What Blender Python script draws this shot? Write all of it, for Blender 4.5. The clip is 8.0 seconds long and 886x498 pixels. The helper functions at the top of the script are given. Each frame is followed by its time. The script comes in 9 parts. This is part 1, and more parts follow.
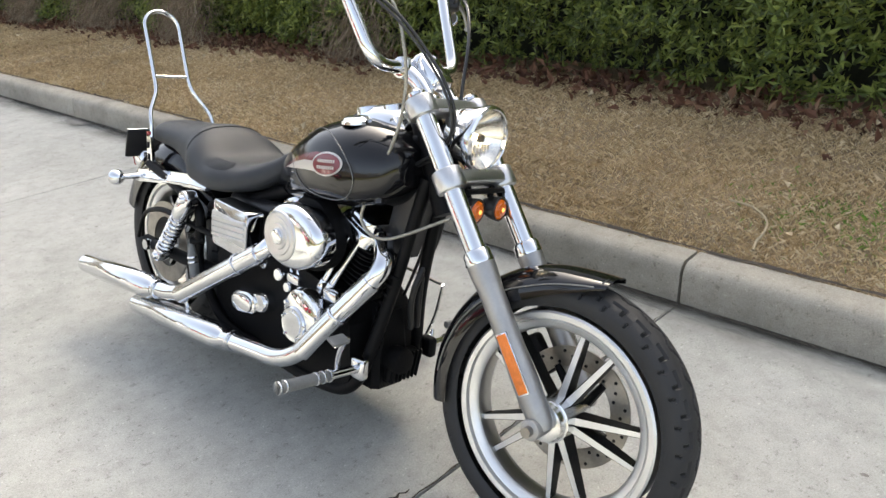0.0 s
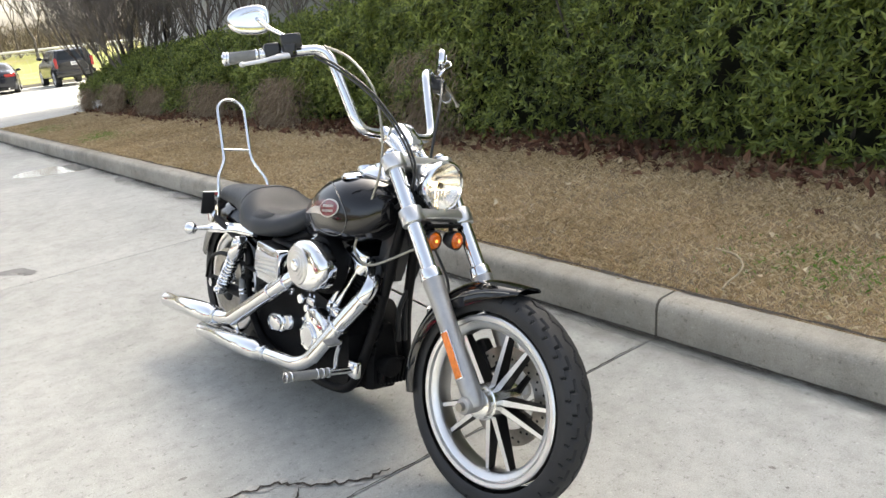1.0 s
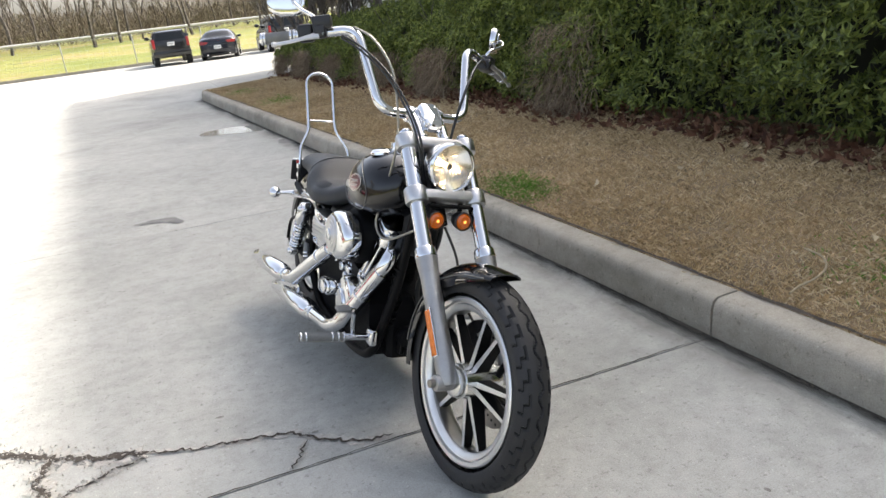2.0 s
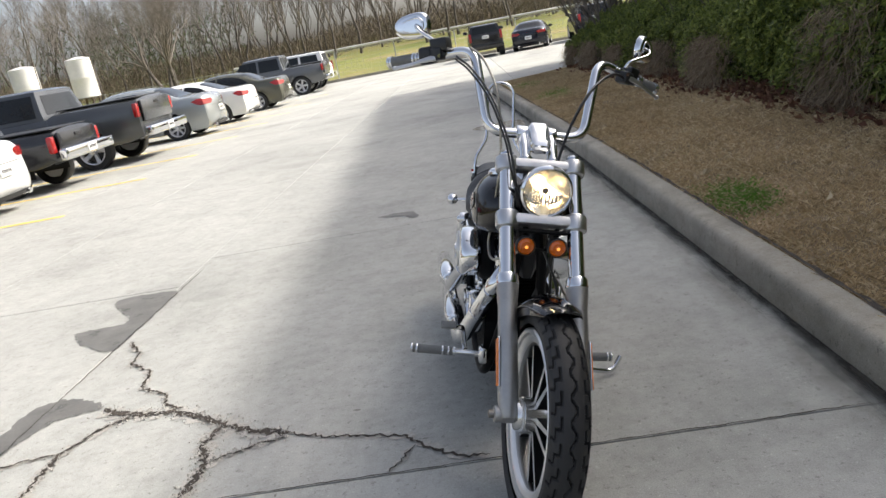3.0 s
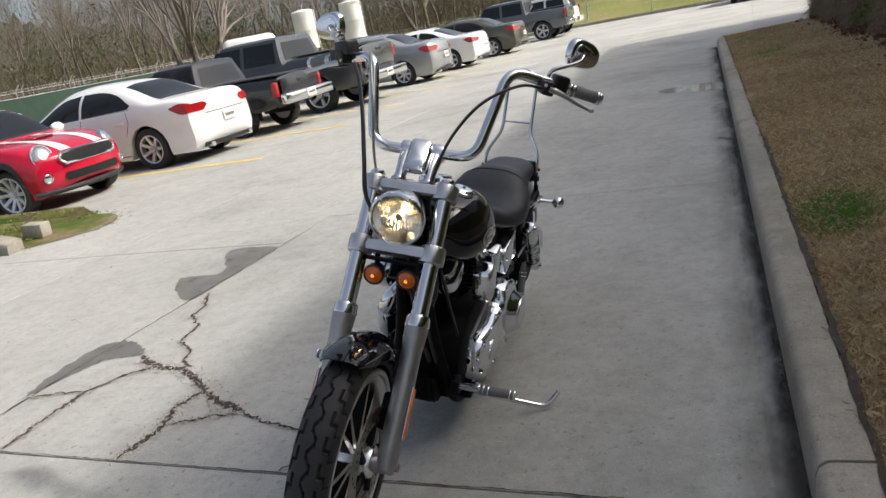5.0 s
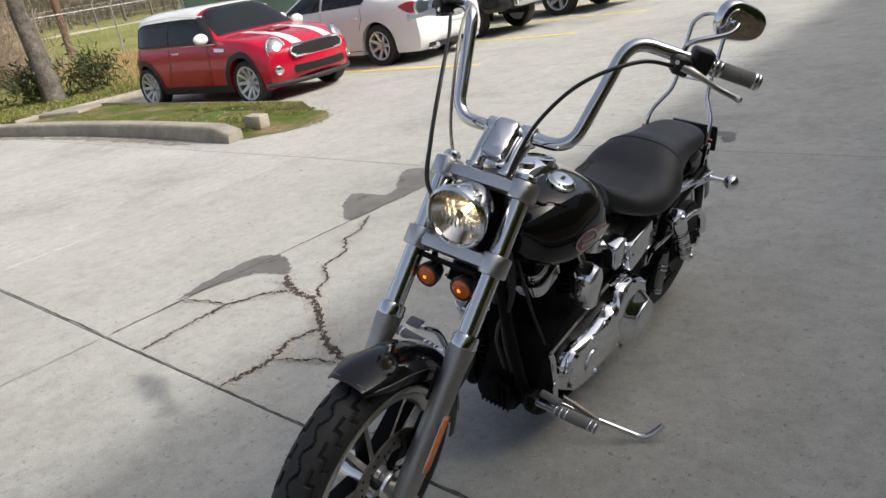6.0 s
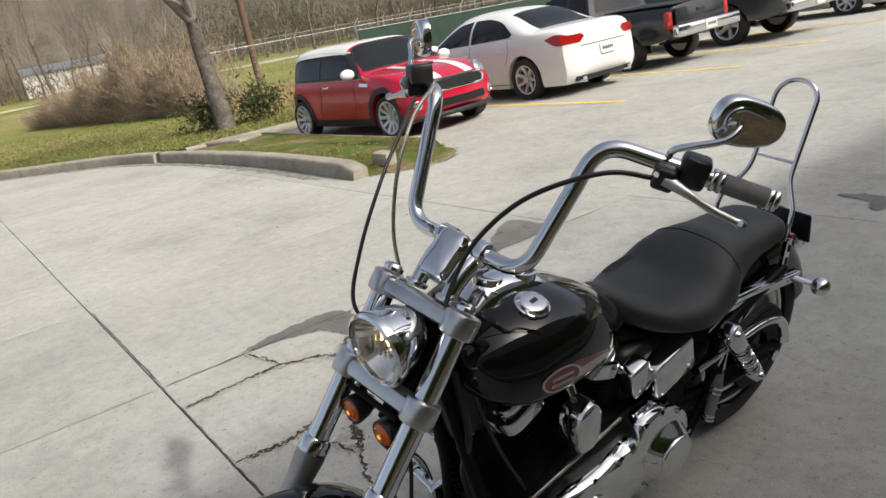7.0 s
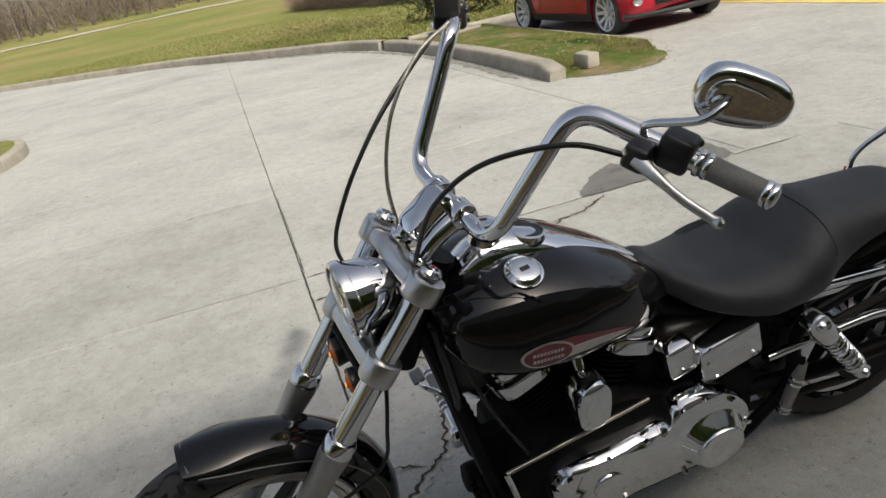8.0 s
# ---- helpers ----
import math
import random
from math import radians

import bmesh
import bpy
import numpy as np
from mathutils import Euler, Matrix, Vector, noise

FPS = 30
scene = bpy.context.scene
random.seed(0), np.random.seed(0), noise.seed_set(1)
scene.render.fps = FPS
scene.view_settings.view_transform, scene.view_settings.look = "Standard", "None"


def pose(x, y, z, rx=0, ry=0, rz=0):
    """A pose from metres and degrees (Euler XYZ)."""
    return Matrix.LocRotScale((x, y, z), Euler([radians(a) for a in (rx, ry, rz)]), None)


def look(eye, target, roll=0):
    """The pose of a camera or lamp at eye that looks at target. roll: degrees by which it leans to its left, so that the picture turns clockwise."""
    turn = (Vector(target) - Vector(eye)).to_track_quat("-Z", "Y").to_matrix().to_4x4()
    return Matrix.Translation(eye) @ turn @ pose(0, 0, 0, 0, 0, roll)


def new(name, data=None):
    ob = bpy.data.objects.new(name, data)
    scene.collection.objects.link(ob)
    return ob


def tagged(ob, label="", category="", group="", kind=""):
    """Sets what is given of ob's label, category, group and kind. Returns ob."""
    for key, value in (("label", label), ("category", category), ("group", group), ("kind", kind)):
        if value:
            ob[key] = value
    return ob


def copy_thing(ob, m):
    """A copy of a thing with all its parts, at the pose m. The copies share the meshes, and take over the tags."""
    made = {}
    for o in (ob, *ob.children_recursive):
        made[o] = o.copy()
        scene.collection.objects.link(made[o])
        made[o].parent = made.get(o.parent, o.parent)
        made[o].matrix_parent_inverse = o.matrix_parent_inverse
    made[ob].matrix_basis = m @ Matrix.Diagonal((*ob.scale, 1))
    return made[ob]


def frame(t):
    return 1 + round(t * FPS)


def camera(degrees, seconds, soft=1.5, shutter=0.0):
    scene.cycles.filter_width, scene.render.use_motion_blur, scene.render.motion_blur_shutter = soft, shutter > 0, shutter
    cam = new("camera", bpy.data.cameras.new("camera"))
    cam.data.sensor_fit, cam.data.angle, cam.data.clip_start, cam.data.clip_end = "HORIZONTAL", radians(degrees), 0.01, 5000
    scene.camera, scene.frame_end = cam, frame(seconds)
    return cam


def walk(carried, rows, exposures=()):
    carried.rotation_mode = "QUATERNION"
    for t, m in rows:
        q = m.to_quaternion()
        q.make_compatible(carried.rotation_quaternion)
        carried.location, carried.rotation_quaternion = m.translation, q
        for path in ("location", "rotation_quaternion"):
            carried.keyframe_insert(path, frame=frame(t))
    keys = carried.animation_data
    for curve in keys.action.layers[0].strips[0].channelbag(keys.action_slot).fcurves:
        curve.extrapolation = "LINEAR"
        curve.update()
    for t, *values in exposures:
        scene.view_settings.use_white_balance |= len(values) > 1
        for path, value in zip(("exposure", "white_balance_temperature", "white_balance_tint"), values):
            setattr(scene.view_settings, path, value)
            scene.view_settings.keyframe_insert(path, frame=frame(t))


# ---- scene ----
cam = camera(61.4, 8.0)
PATH = [
    (0, (-1.004, -0.83, 1.381), (0.245, 0.49, 0.544), -3.4),
    (0.5, (-1.086, -1.108, 1.409), (0.115, 0.33, 0.708), -4.5),
    (1, (-1.069, -1.482, 1.403), (0.037, 0.065, 0.783), -6.1),
    (1.2, (-1.013, -1.595, 1.428), (0.01, 0.0, 0.789), -5.1),
    (2.3, (-0.398, -1.821, 1.38), (0.005, 0.044, 0.78), -6.8),
    (2.5, (-0.262, -1.835, 1.4), (-0.078, 0.072, 0.827), -6.3),
    (3, (0.077, -1.875, 1.395), (-0.066, 0.04, 0.835), -10.7),
    (3.5, (0.416, -1.845, 1.404), (0.03, 0.03, 0.826), -7.4),
    (4, (0.764, -1.803, 1.393), (0.261, 0.055, 0.852), -7.9),
    (4.2, (0.875, -1.79, 1.395), (0.307, 0.04, 0.82), -11.0),
    (5.3, (1.278, -1.27, 1.368), (0.358, 0.411, 0.796), -8.4),
    (5.5, (1.333, -1.145, 1.375), (0.295, 0.473, 0.824), -6.7),
    (6, (1.369, -0.882, 1.436), (0.066, 0.454, 0.716), -9.9),
    (6.5, (1.345, -0.547, 1.464), (-0.083, 0.667, 0.767), -10.8),
    (7, (1.457, -0.258, 1.455), (-0.151, 0.778, 0.87), -10.9),
    (7.5, (1.54, -0.04, 1.441), (-0.127, 0.759, 0.677), -13.2),
    (8, (1.569, 0.232, 1.454), (-0.243, 0.647, 0.718), -11.7),
]
EXPOSURES = [(0.0, 1.76, 7000, 7), (1.0, 1.80, 7000, 7), (2.5, 1.06, 6650, 9), (4.0, 0.30, 6600, 9), (5.5, 0.28, 6600, 9), (8.0, 0.15, 6850, 8)]
walk(cam, [(t, look(eye, target, roll)) for t, eye, target, roll in PATH], EXPOSURES)
BIKE_X, BIKE_LEAN = 0.055, 12.5
BUILD_X, BUILD_H, BUILD_END = 7.05, 7.5, 22.5
TWIG = [(1.86, 0.44), (1.84, 0.33), (1.76, 0.24), (1.66, 0.20), (1.57, 0.19), (1.50, 0.17)]

# ---- world and sun ----
world = bpy.data.worlds.new("sky")
scene.world = world
world.use_nodes = True
wn = world.node_tree
sky = wn.nodes.new("ShaderNodeTexSky")
sky.sky_type = "NISHITA"
sky.sun_disc = False
SUN_ELEVATION, SUN_TURN = 42.0, 68.0
sky.sun_elevation, sky.sun_rotation = radians(SUN_ELEVATION), radians(SUN_TURN)
sky.air_density, sky.dust_density, sky.ozone_density = 0.7, 5.0, 0.6
haze = wn.nodes.new("ShaderNodeHueSaturation")
haze.inputs["Saturation"].default_value = 0.68
wn.links.new(sky.outputs[0], haze.inputs["Color"])
wn.links.new(haze.outputs[0], wn.nodes["Background"].inputs[0])
wn.nodes["Background"].inputs[1].default_value = 0.19
sun_data = bpy.data.lights.new("sun", "SUN")
sun_data.energy, sun_data.angle, sun_data.color = 2.95, radians(1.7), (1.0, 0.965, 0.91)
sun = new("sun", sun_data)
sd = Vector((math.sin(radians(SUN_TURN)) * math.cos(radians(SUN_ELEVATION)), math.cos(radians(SUN_TURN)) * math.cos(radians(SUN_ELEVATION)), math.sin(radians(SUN_ELEVATION))))
sun.matrix_world = look(sd * 60, (0, 0, 0))


# ---- materials ----
def ramp(nt, fac, stops):
    r = nt.nodes.new("ShaderNodeValToRGB")
    while len(r.color_ramp.elements) < len(stops):
        r.color_ramp.elements.new(0.5)
    for e, (p, c) in zip(r.color_ramp.elements, stops):
        e.position, e.color = p, (*c, 1) if len(c) == 3 else c
    nt.links.new(fac, r.inputs[0])
    return r.outputs[0]


def noise_node(nt, co, scale, detail=4.0, rough=0.6, stretch=None):
    if stretch:
        mp = nt.nodes.new("ShaderNodeMapping")
        mp.inputs["Scale"].default_value = stretch
        nt.links.new(co, mp.inputs[0])
        co = mp.outputs[0]
    n = nt.nodes.new("ShaderNodeTexNoise")
    n.inputs["Scale"].default_value, n.inputs["Detail"].default_value, n.inputs["Roughness"].default_value = scale, detail, rough
    nt.links.new(co, n.inputs["Vector"])
    return n.outputs[0]


def mixc(nt, a, b, fac, mode="MIX"):
    m = nt.nodes.new("ShaderNodeMix")
    m.data_type, m.blend_type = "RGBA", mode
    for k, v in ((0, fac), (6, a), (7, b)):
        if isinstance(v, (int, float)):
            m.inputs[k].default_value = v
        elif isinstance(v, tuple):
            m.inputs[k].default_value = (*v, 1)
        else:
            nt.links.new(v, m.inputs[k])
    return m.outputs[2]


def shade(c, k):
    return tuple(min(1.0, v * k) for v in c)


def material(name, color, rough=0.5, metal=0.0, var=0.12, scale=6.0, fine=60.0, bump=0.05, bumpscale=None, coat=0.0, world_space=False, rough_var=0.1, ior=1.5, bump_dist=0.004):
    """A surface with broad and fine variation of its colour, roughness and relief."""
    m = bpy.data.materials.new(name)
    m.use_nodes = True
    nt = m.node_tree
    p = nt.nodes["Principled BSDF"]
    tc = nt.nodes.new("ShaderNodeTexCoord")
    co = tc.outputs["Object"]
    if world_space:
        g = nt.nodes.new("ShaderNodeNewGeometry")
        co = g.outputs["Position"]
    big = noise_node(nt, co, scale)
    small = noise_node(nt, co, fine, 3.0)
    c1 = ramp(nt, big, [(0.3, shade(color, 1 - var)), (0.7, shade(color, 1 + var))])
    c2 = ramp(nt, small, [(0.3, (1 - var * 0.8,) * 3), (0.7, (1.0, 1.0, 1.0))])
    nt.links.new(mixc(nt, c1, c2, 1.0, "MULTIPLY"), p.inputs["Base Color"])
    p.inputs["Metallic"].default_value = metal
    p.inputs["IOR"].default_value = ior
    rr = nt.nodes.new("ShaderNodeMapRange")
    rr.inputs[3].default_value, rr.inputs[4].default_value = max(0.01, rough * (1 - rough_var)), min(1.0, rough * (1 + rough_var))
    nt.links.new(small, rr.inputs[0])
    nt.links.new(rr.outputs[0], p.inputs["Roughness"])
    if coat:
        p.inputs["Coat Weight"].default_value, p.inputs["Coat Roughness"].default_value = coat, 0.04
    if bump:
        b = nt.nodes.new("ShaderNodeBump")
        b.inputs["Strength"].default_value, b.inputs["Distance"].default_value = bump, bump_dist
        nt.links.new(noise_node(nt, co, bumpscale or fine * 2, 4.0) if bumpscale else small, b.inputs["Height"])
        nt.links.new(b.outputs[0], p.inputs["Normal"])
    return m


def island_material(name, stops, rough=0.6, spec=0.3, transl=0.0):
    """Leaves and blades: each island takes its own colour from the stops."""
    m = bpy.data.materials.new(name)
    m.use_nodes = True
    nt = m.node_tree
    p = nt.nodes["Principled BSDF"]
    g = nt.nodes.new("ShaderNodeNewGeometry")
    big = noise_node(nt, g.outputs["Position"], 0.9, 3.0)
    mm = nt.nodes.new("ShaderNodeMath")
    mm.operation = "MULTIPLY_ADD"
    nt.links.new(g.outputs["Random Per Island"], mm.inputs[0])
    mm.inputs[1].default_value = 0.75
    sub = nt.nodes.new("ShaderNodeMapRange")
    sub.inputs[1].default_value, sub.inputs[2].default_value, sub.inputs[3].default_value, sub.inputs[4].default_value = 0.3, 0.7, 0.0, 0.25
    nt.links.new(big, sub.inputs[0])
    nt.links.new(sub.outputs[0], mm.inputs[2])
    col = ramp(nt, mm.outputs[0], stops)
    nt.links.new(col, p.inputs["Base Color"])
    p.inputs["Roughness"].default_value = rough
    p.inputs["Specular IOR Level"].default_value = spec
    if transl:
        t = nt.nodes.new("ShaderNodeBsdfTranslucent")
        nt.links.new(col, t.inputs[0])
        mx = nt.nodes.new("ShaderNodeMixShader")
        mx.inputs[0].default_value = transl
        nt.links.new(p.outputs[0], mx.inputs[1])
        nt.links.new(t.outputs[0], mx.inputs[2])
        nt.links.new(mx.outputs[0], nt.nodes["Material Output"].inputs[0])
    return m


def concrete_material(name, color, stain=0.5, broad=0.5):
    """Old broom-finished concrete with blotches, tyre stains, pits and grit."""
    m = bpy.data.materials.new(name)
    m.use_nodes = True
    nt = m.node_tree
    p = nt.nodes["Principled BSDF"]
    g = nt.nodes.new("ShaderNodeNewGeometry")
    oi = nt.nodes.new("ShaderNodeObjectInfo")
    co = g.outputs["Position"]
    broad_n = noise_node(nt, co, broad, 6.0, 0.62)
    mid = noise_node(nt, co, 3.2, 6.0, 0.7)
    streak = noise_node(nt, co, 1.0, 5.0, 0.65, (1.0, 0.45, 1.0))
    grit = noise_node(nt, co, 190.0, 3.0, 0.7)
    pits = noise_node(nt, co, 34.0, 5.0, 0.75)
    c = ramp(nt, broad_n, [(0.30, shade(color, 0.72)), (0.46, shade(color, 0.94)), (0.56, color), (0.70, shade(color, 1.08))])
    c = mixc(nt, c, ramp(nt, mid, [(0.32, (0.74, 0.74, 0.725)), (0.56, (1.0, 1.0, 1.0))]), 0.42, "MULTIPLY")
    c = mixc(nt, c, ramp(nt, streak, [(0.34, (0.78, 0.78, 0.765)), (0.54, (1.0, 1.0, 1.0))]), stain, "MULTIPLY")
    patch = noise_node(nt, co, 11.0, 5.0, 0.8)
    c = mixc(nt, c, ramp(nt, patch, [(0.34, (0.78, 0.77, 0.75)), (0.52, (1.0, 1.0, 1.0)), (0.68, (1.15, 1.14, 1.12))]), 0.60, "MULTIPLY")
    c = mixc(nt, c, ramp(nt, pits, [(0.34, (0.55, 0.54, 0.52)), (0.42, (1.0, 1.0, 1.0)), (0.62, (1.0, 1.0, 1.0)), (0.72, (1.2, 1.19, 1.16))]), 0.8, "MULTIPLY")
    c = mixc(nt, c, ramp(nt, grit, [(0.3, (0.68, 0.68, 0.68)), (0.5, (1.0, 1.0, 1.0)), (0.7, (1.22, 1.22, 1.22))]), 0.6, "MULTIPLY")
    chips = noise_node(nt, co, 75.0, 2.0, 0.5)
    c = mixc(nt, c, ramp(nt, chips, [(0.26, (0.62, 0.61, 0.59)), (0.33, (1.0, 1.0, 1.0)), (0.66, (1.0, 1.0, 1.0)), (0.73, (1.4, 1.39, 1.36))]), 0.8, "MULTIPLY")
    rnd = nt.nodes.new("ShaderNodeMapRange")
    rnd.inputs[3].default_value, rnd.inputs[4].default_value = 0.94, 1.04
    nt.links.new(oi.outputs["Random"], rnd.inputs[0])
    comb = nt.nodes.new("ShaderNodeCombineColor")
    for k in range(3):
        nt.links.new(rnd.outputs[0], comb.inputs[k])
    c = mixc(nt, c, comb.outputs[0], 1.0, "MULTIPLY")
    nt.links.new(c, p.inputs["Base Color"])
    p.inputs["Roughness"].default_value = 0.82
    p.inputs["Specular IOR Level"].default_value = 0.3
    ad = nt.nodes.new("ShaderNodeMath")
    ad.operation = "ADD"
    nt.links.new(grit, ad.inputs[0])
    nt.links.new(pits, ad.inputs[1])
    b = nt.nodes.new("ShaderNodeBump")
    b.inputs["Strength"].default_value, b.inputs["Distance"].default_value = 0.5, 0.003
    nt.links.new(ad.outputs[0], b.inputs["Height"])
    nt.links.new(b.outputs[0], p.inputs["Normal"])
    return m


def glass_material(name, color, rough=0.02, dark=False):
    m = bpy.data.materials.new(name)
    m.use_nodes = True
    p = m.node_tree.nodes["Principled BSDF"]
    p.inputs["Base Color"].default_value = (*color, 1)
    p.inputs["Roughness"].default_value = rough
    p.inputs["IOR"].default_value = 1.5
    if not dark:
        p.inputs["Transmission Weight"].default_value = 1.0
    return m


def ground_material(broad=0.11, tones=((0.17, 0.20, 0.058), (0.225, 0.235, 0.080), (0.29, 0.25, 0.12))):
    """Winter field: dormant straw with green patches and bare soil."""
    m = bpy.data.materials.new("winter_field")
    m.use_nodes = True
    nt = m.node_tree
    p = nt.nodes["Principled BSDF"]
    g = nt.nodes.new("ShaderNodeNewGeometry")
    co = g.outputs["Position"]
    c = ramp(nt, noise_node(nt, co, broad, 5.0), list(zip((0.36, 0.5, 0.62), tones)))
    c = mixc(nt, c, ramp(nt, noise_node(nt, co, 7.0, 5.0, 0.75), [(0.3, (0.62, 0.6, 0.55)), (0.7, (1.15, 1.12, 1.0))]), 0.8, "MULTIPLY")
    nt.links.new(c, p.inputs["Base Color"])
    p.inputs["Roughness"].default_value = 0.9
    p.inputs["Specular IOR Level"].default_value = 0.15
    b = nt.nodes.new("ShaderNodeBump")
    b.inputs["Strength"].default_value, b.inputs["Distance"].default_value = 0.8, 0.05
    nt.links.new(noise_node(nt, co, 25.0, 4.0, 0.8), b.inputs["Height"])
    nt.links.new(b.outputs[0], p.inputs["Normal"])
    return m


def film_material(name, color, rough=0.8, scale=9.0, lo=0.42, hi=0.58, most=0.85, stretch=None, thins=None):
    """A thin film of dirt or damp with ragged gaps where the bare concrete shows."""
    m = material(name, color, rough, var=0.25, scale=5, fine=70, bump=0.3, world_space=True)
    nt = m.node_tree
    g = nt.nodes.new("ShaderNodeNewGeometry")
    n = noise_node(nt, g.outputs["Position"], scale, 6.0, 0.7, stretch)
    mr = nt.nodes.new("ShaderNodeMapRange")
    mr.inputs[1].default_value, mr.inputs[2].default_value, mr.inputs[3].default_value, mr.inputs[4].default_value = lo, hi, 0.0, most
    nt.links.new(n, mr.inputs[0])
    cover = mr.outputs[0]
    if thins:
        # dirt lies thickest against the kerb, whose face is x + 0.052 y = 1.26
        dt = nt.nodes.new("ShaderNodeVectorMath")
        dt.operation = "DOT_PRODUCT"
        dt.inputs[1].default_value = (1.0, 0.052, 0.0)
        nt.links.new(g.outputs["Position"], dt.inputs[0])
        fade = nt.nodes.new("ShaderNodeMapRange")
        fade.interpolation_type = "SMOOTHSTEP"
        fade.inputs[1].default_value, fade.inputs[2].default_value = thins
        nt.links.new(dt.outputs["Value"], fade.inputs[0])
        mu = nt.nodes.new("ShaderNodeMath")
        mu.operation = "MULTIPLY"
        nt.links.new(cover, mu.inputs[0])
        nt.links.new(fade.outputs[0], mu.inputs[1])
        cover = mu.outputs[0]
    nt.links.new(cover, nt.nodes["Principled BSDF"].inputs["Alpha"])
    return m


CONCRETE = concrete_material("worn_concrete", (0.408, 0.408, 0.378), 0.22)
KERB = concrete_material("kerb_concrete", (0.36, 0.332, 0.278), 1.0, 2.6)
JOINT = material("joint_dirt", (0.26, 0.25, 0.22), 0.95, fine=90, bump=0.6, world_space=True)
CRACK = material("crack_dirt", (0.052, 0.041, 0.031), 0.95, var=0.4, scale=14, fine=120, bump=0.8, world_space=True)
CRUMB = concrete_material("crumbled_concrete", (0.44, 0.42, 0.38), 0.7, 3.0)
SPALL = material("spalled_concrete", (0.23, 0.22, 0.195), 0.95, var=0.3, scale=9, fine=80, bump=0.6, world_space=True)
DAMP = film_material("damp_stain", (0.17, 0.165, 0.15), 0.6, 6.0, 0.22, 0.42, 0.9)
WET = material("puddle_film", (0.16, 0.16, 0.155), 0.025, var=0.1, scale=4, fine=20, bump=0.0, world_space=True, coat=1.0)
FIELD = ground_material()
SOIL = material("verge_soil", (0.25, 0.18, 0.10), 0.95, var=0.35, scale=3.0, fine=45, bump=0.8, world_space=True, bump_dist=0.02)
YELLOW = material("worn_yellow_paint", (0.80, 0.58, 0.11), 0.75, var=0.18, scale=5, fine=40, bump=0.3, world_space=True)
CHROME = material("chrome", (0.72, 0.73, 0.745), 0.055, 1.0, var=0.02, scale=9, fine=40, bump=0.0, rough_var=0.5)
BRUSHED = material("satin_aluminium", (0.60, 0.60, 0.60), 0.34, 1.0, var=0.07, scale=14, fine=180, bump=0.08)
LOWER = material("fork_lower_alloy", (0.40, 0.395, 0.385), 0.48, 1.0, var=0.08, scale=14, fine=160, bump=0.1)
POLISH = material("polished_alloy", (0.76, 0.76, 0.75), 0.20, 1.0, var=0.04, scale=14, fine=120, bump=0.0)
BLACKPAINT = material("gloss_black_paint", (0.006, 0.006, 0.007), 0.12, 0.0, var=0.1, scale=5, fine=300, bump=0.0, coat=1.0)
BLACKPAINT.node_tree.nodes["Principled BSDF"].inputs["Specular IOR Level"].default_value = 0.0
BLACKMETAL = material("black_powder_coat", (0.0035, 0.0035, 0.004), 0.48, 0.0, var=0.2, scale=12, fine=150, bump=0.15)
ENGINEBLACK = material("wrinkle_black_engine", (0.0035, 0.0035, 0.004), 0.6, 0.0, var=0.25, scale=16, fine=260, bump=0.4)
RIMLIP = material("machined_rim", (0.74, 0.735, 0.72), 0.36, 0.85, var=0.05, scale=12, fine=140, bump=0.05)
RIMALLOY = material("rim_barrel_alloy", (0.42, 0.42, 0.41), 0.36, 1.0, var=0.05, scale=9, fine=60, bump=0.0)
for dull in (BLACKMETAL, ENGINEBLACK):
    dull.node_tree.nodes["Principled BSDF"].inputs["Specular IOR Level"].default_value = 0.13
RUBBER = material("tyre_rubber", (0.017, 0.017, 0.0175), 0.66, 0.0, var=0.18, scale=9, fine=120, bump=0.2)
# near-black, to put shade into the floors of grooves, holes and openings
SHADEBLACK = material("recess_shade_black", (0.004, 0.004, 0.004), 0.9, 0.0, var=0.2, bump=0.1)
LEATHER = material("black_vinyl_seat", (0.036, 0.039, 0.043), 0.50, 0.0, var=0.18, scale=7, fine=55, bump=0.22, bumpscale=340)
LEATHER.node_tree.nodes["Principled BSDF"].inputs["Specular IOR Level"].default_value = 0.32
PLASTIC = material("black_plastic", (0.014, 0.014, 0.015), 0.38, 0.0, var=0.15, scale=12, fine=150, bump=0.1)
GRIPRUBBER = material("grip_rubber", (0.17, 0.172, 0.165), 0.6, 0.0, var=0.15, scale=25, fine=200, bump=0.25)
ORANGE = material("amber_lens", (0.55, 0.12, 0.010), 0.10, 0.0, var=0.12, scale=50, fine=160, bump=0.25, coat=0.6)
REFLECTOR = material("orange_reflector", (0.78, 0.20, 0.03), 0.22, 0.0, var=0.15, scale=60, fine=350, bump=0.3)
REDLENS = material("red_lens", (0.30, 0.010, 0.010), 0.14, 0.0, var=0.15, scale=30, fine=120, bump=0.2, coat=0.5)
SILVERSTRIPE = material("silver_pinstripe", (0.17, 0.17, 0.165), 0.3, 0.5, var=0.06, bump=0.0)
AMBERLIT = material("lit_amber_lens", (0.40, 0.060, 0.006), 0.10, 0.0, var=0.12, scale=50, fine=160, bump=0.25, coat=0.6)
AMBERLIT.node_tree.nodes["Principled BSDF"].inputs["Emission Color"].default_value = (1.0, 0.30, 0.03, 1)
AMBERLIT.node_tree.nodes["Principled BSDF"].inputs["Emission Strength"].default_value = 0.05
AMBERHOT = material("lit_amber_bulb", (0.8, 0.25, 0.04), 0.2, bump=0.0)
AMBERHOT.node_tree.nodes["Principled BSDF"].inputs["Emission Color"].default_value = (1.0, 0.36, 0.06, 1)
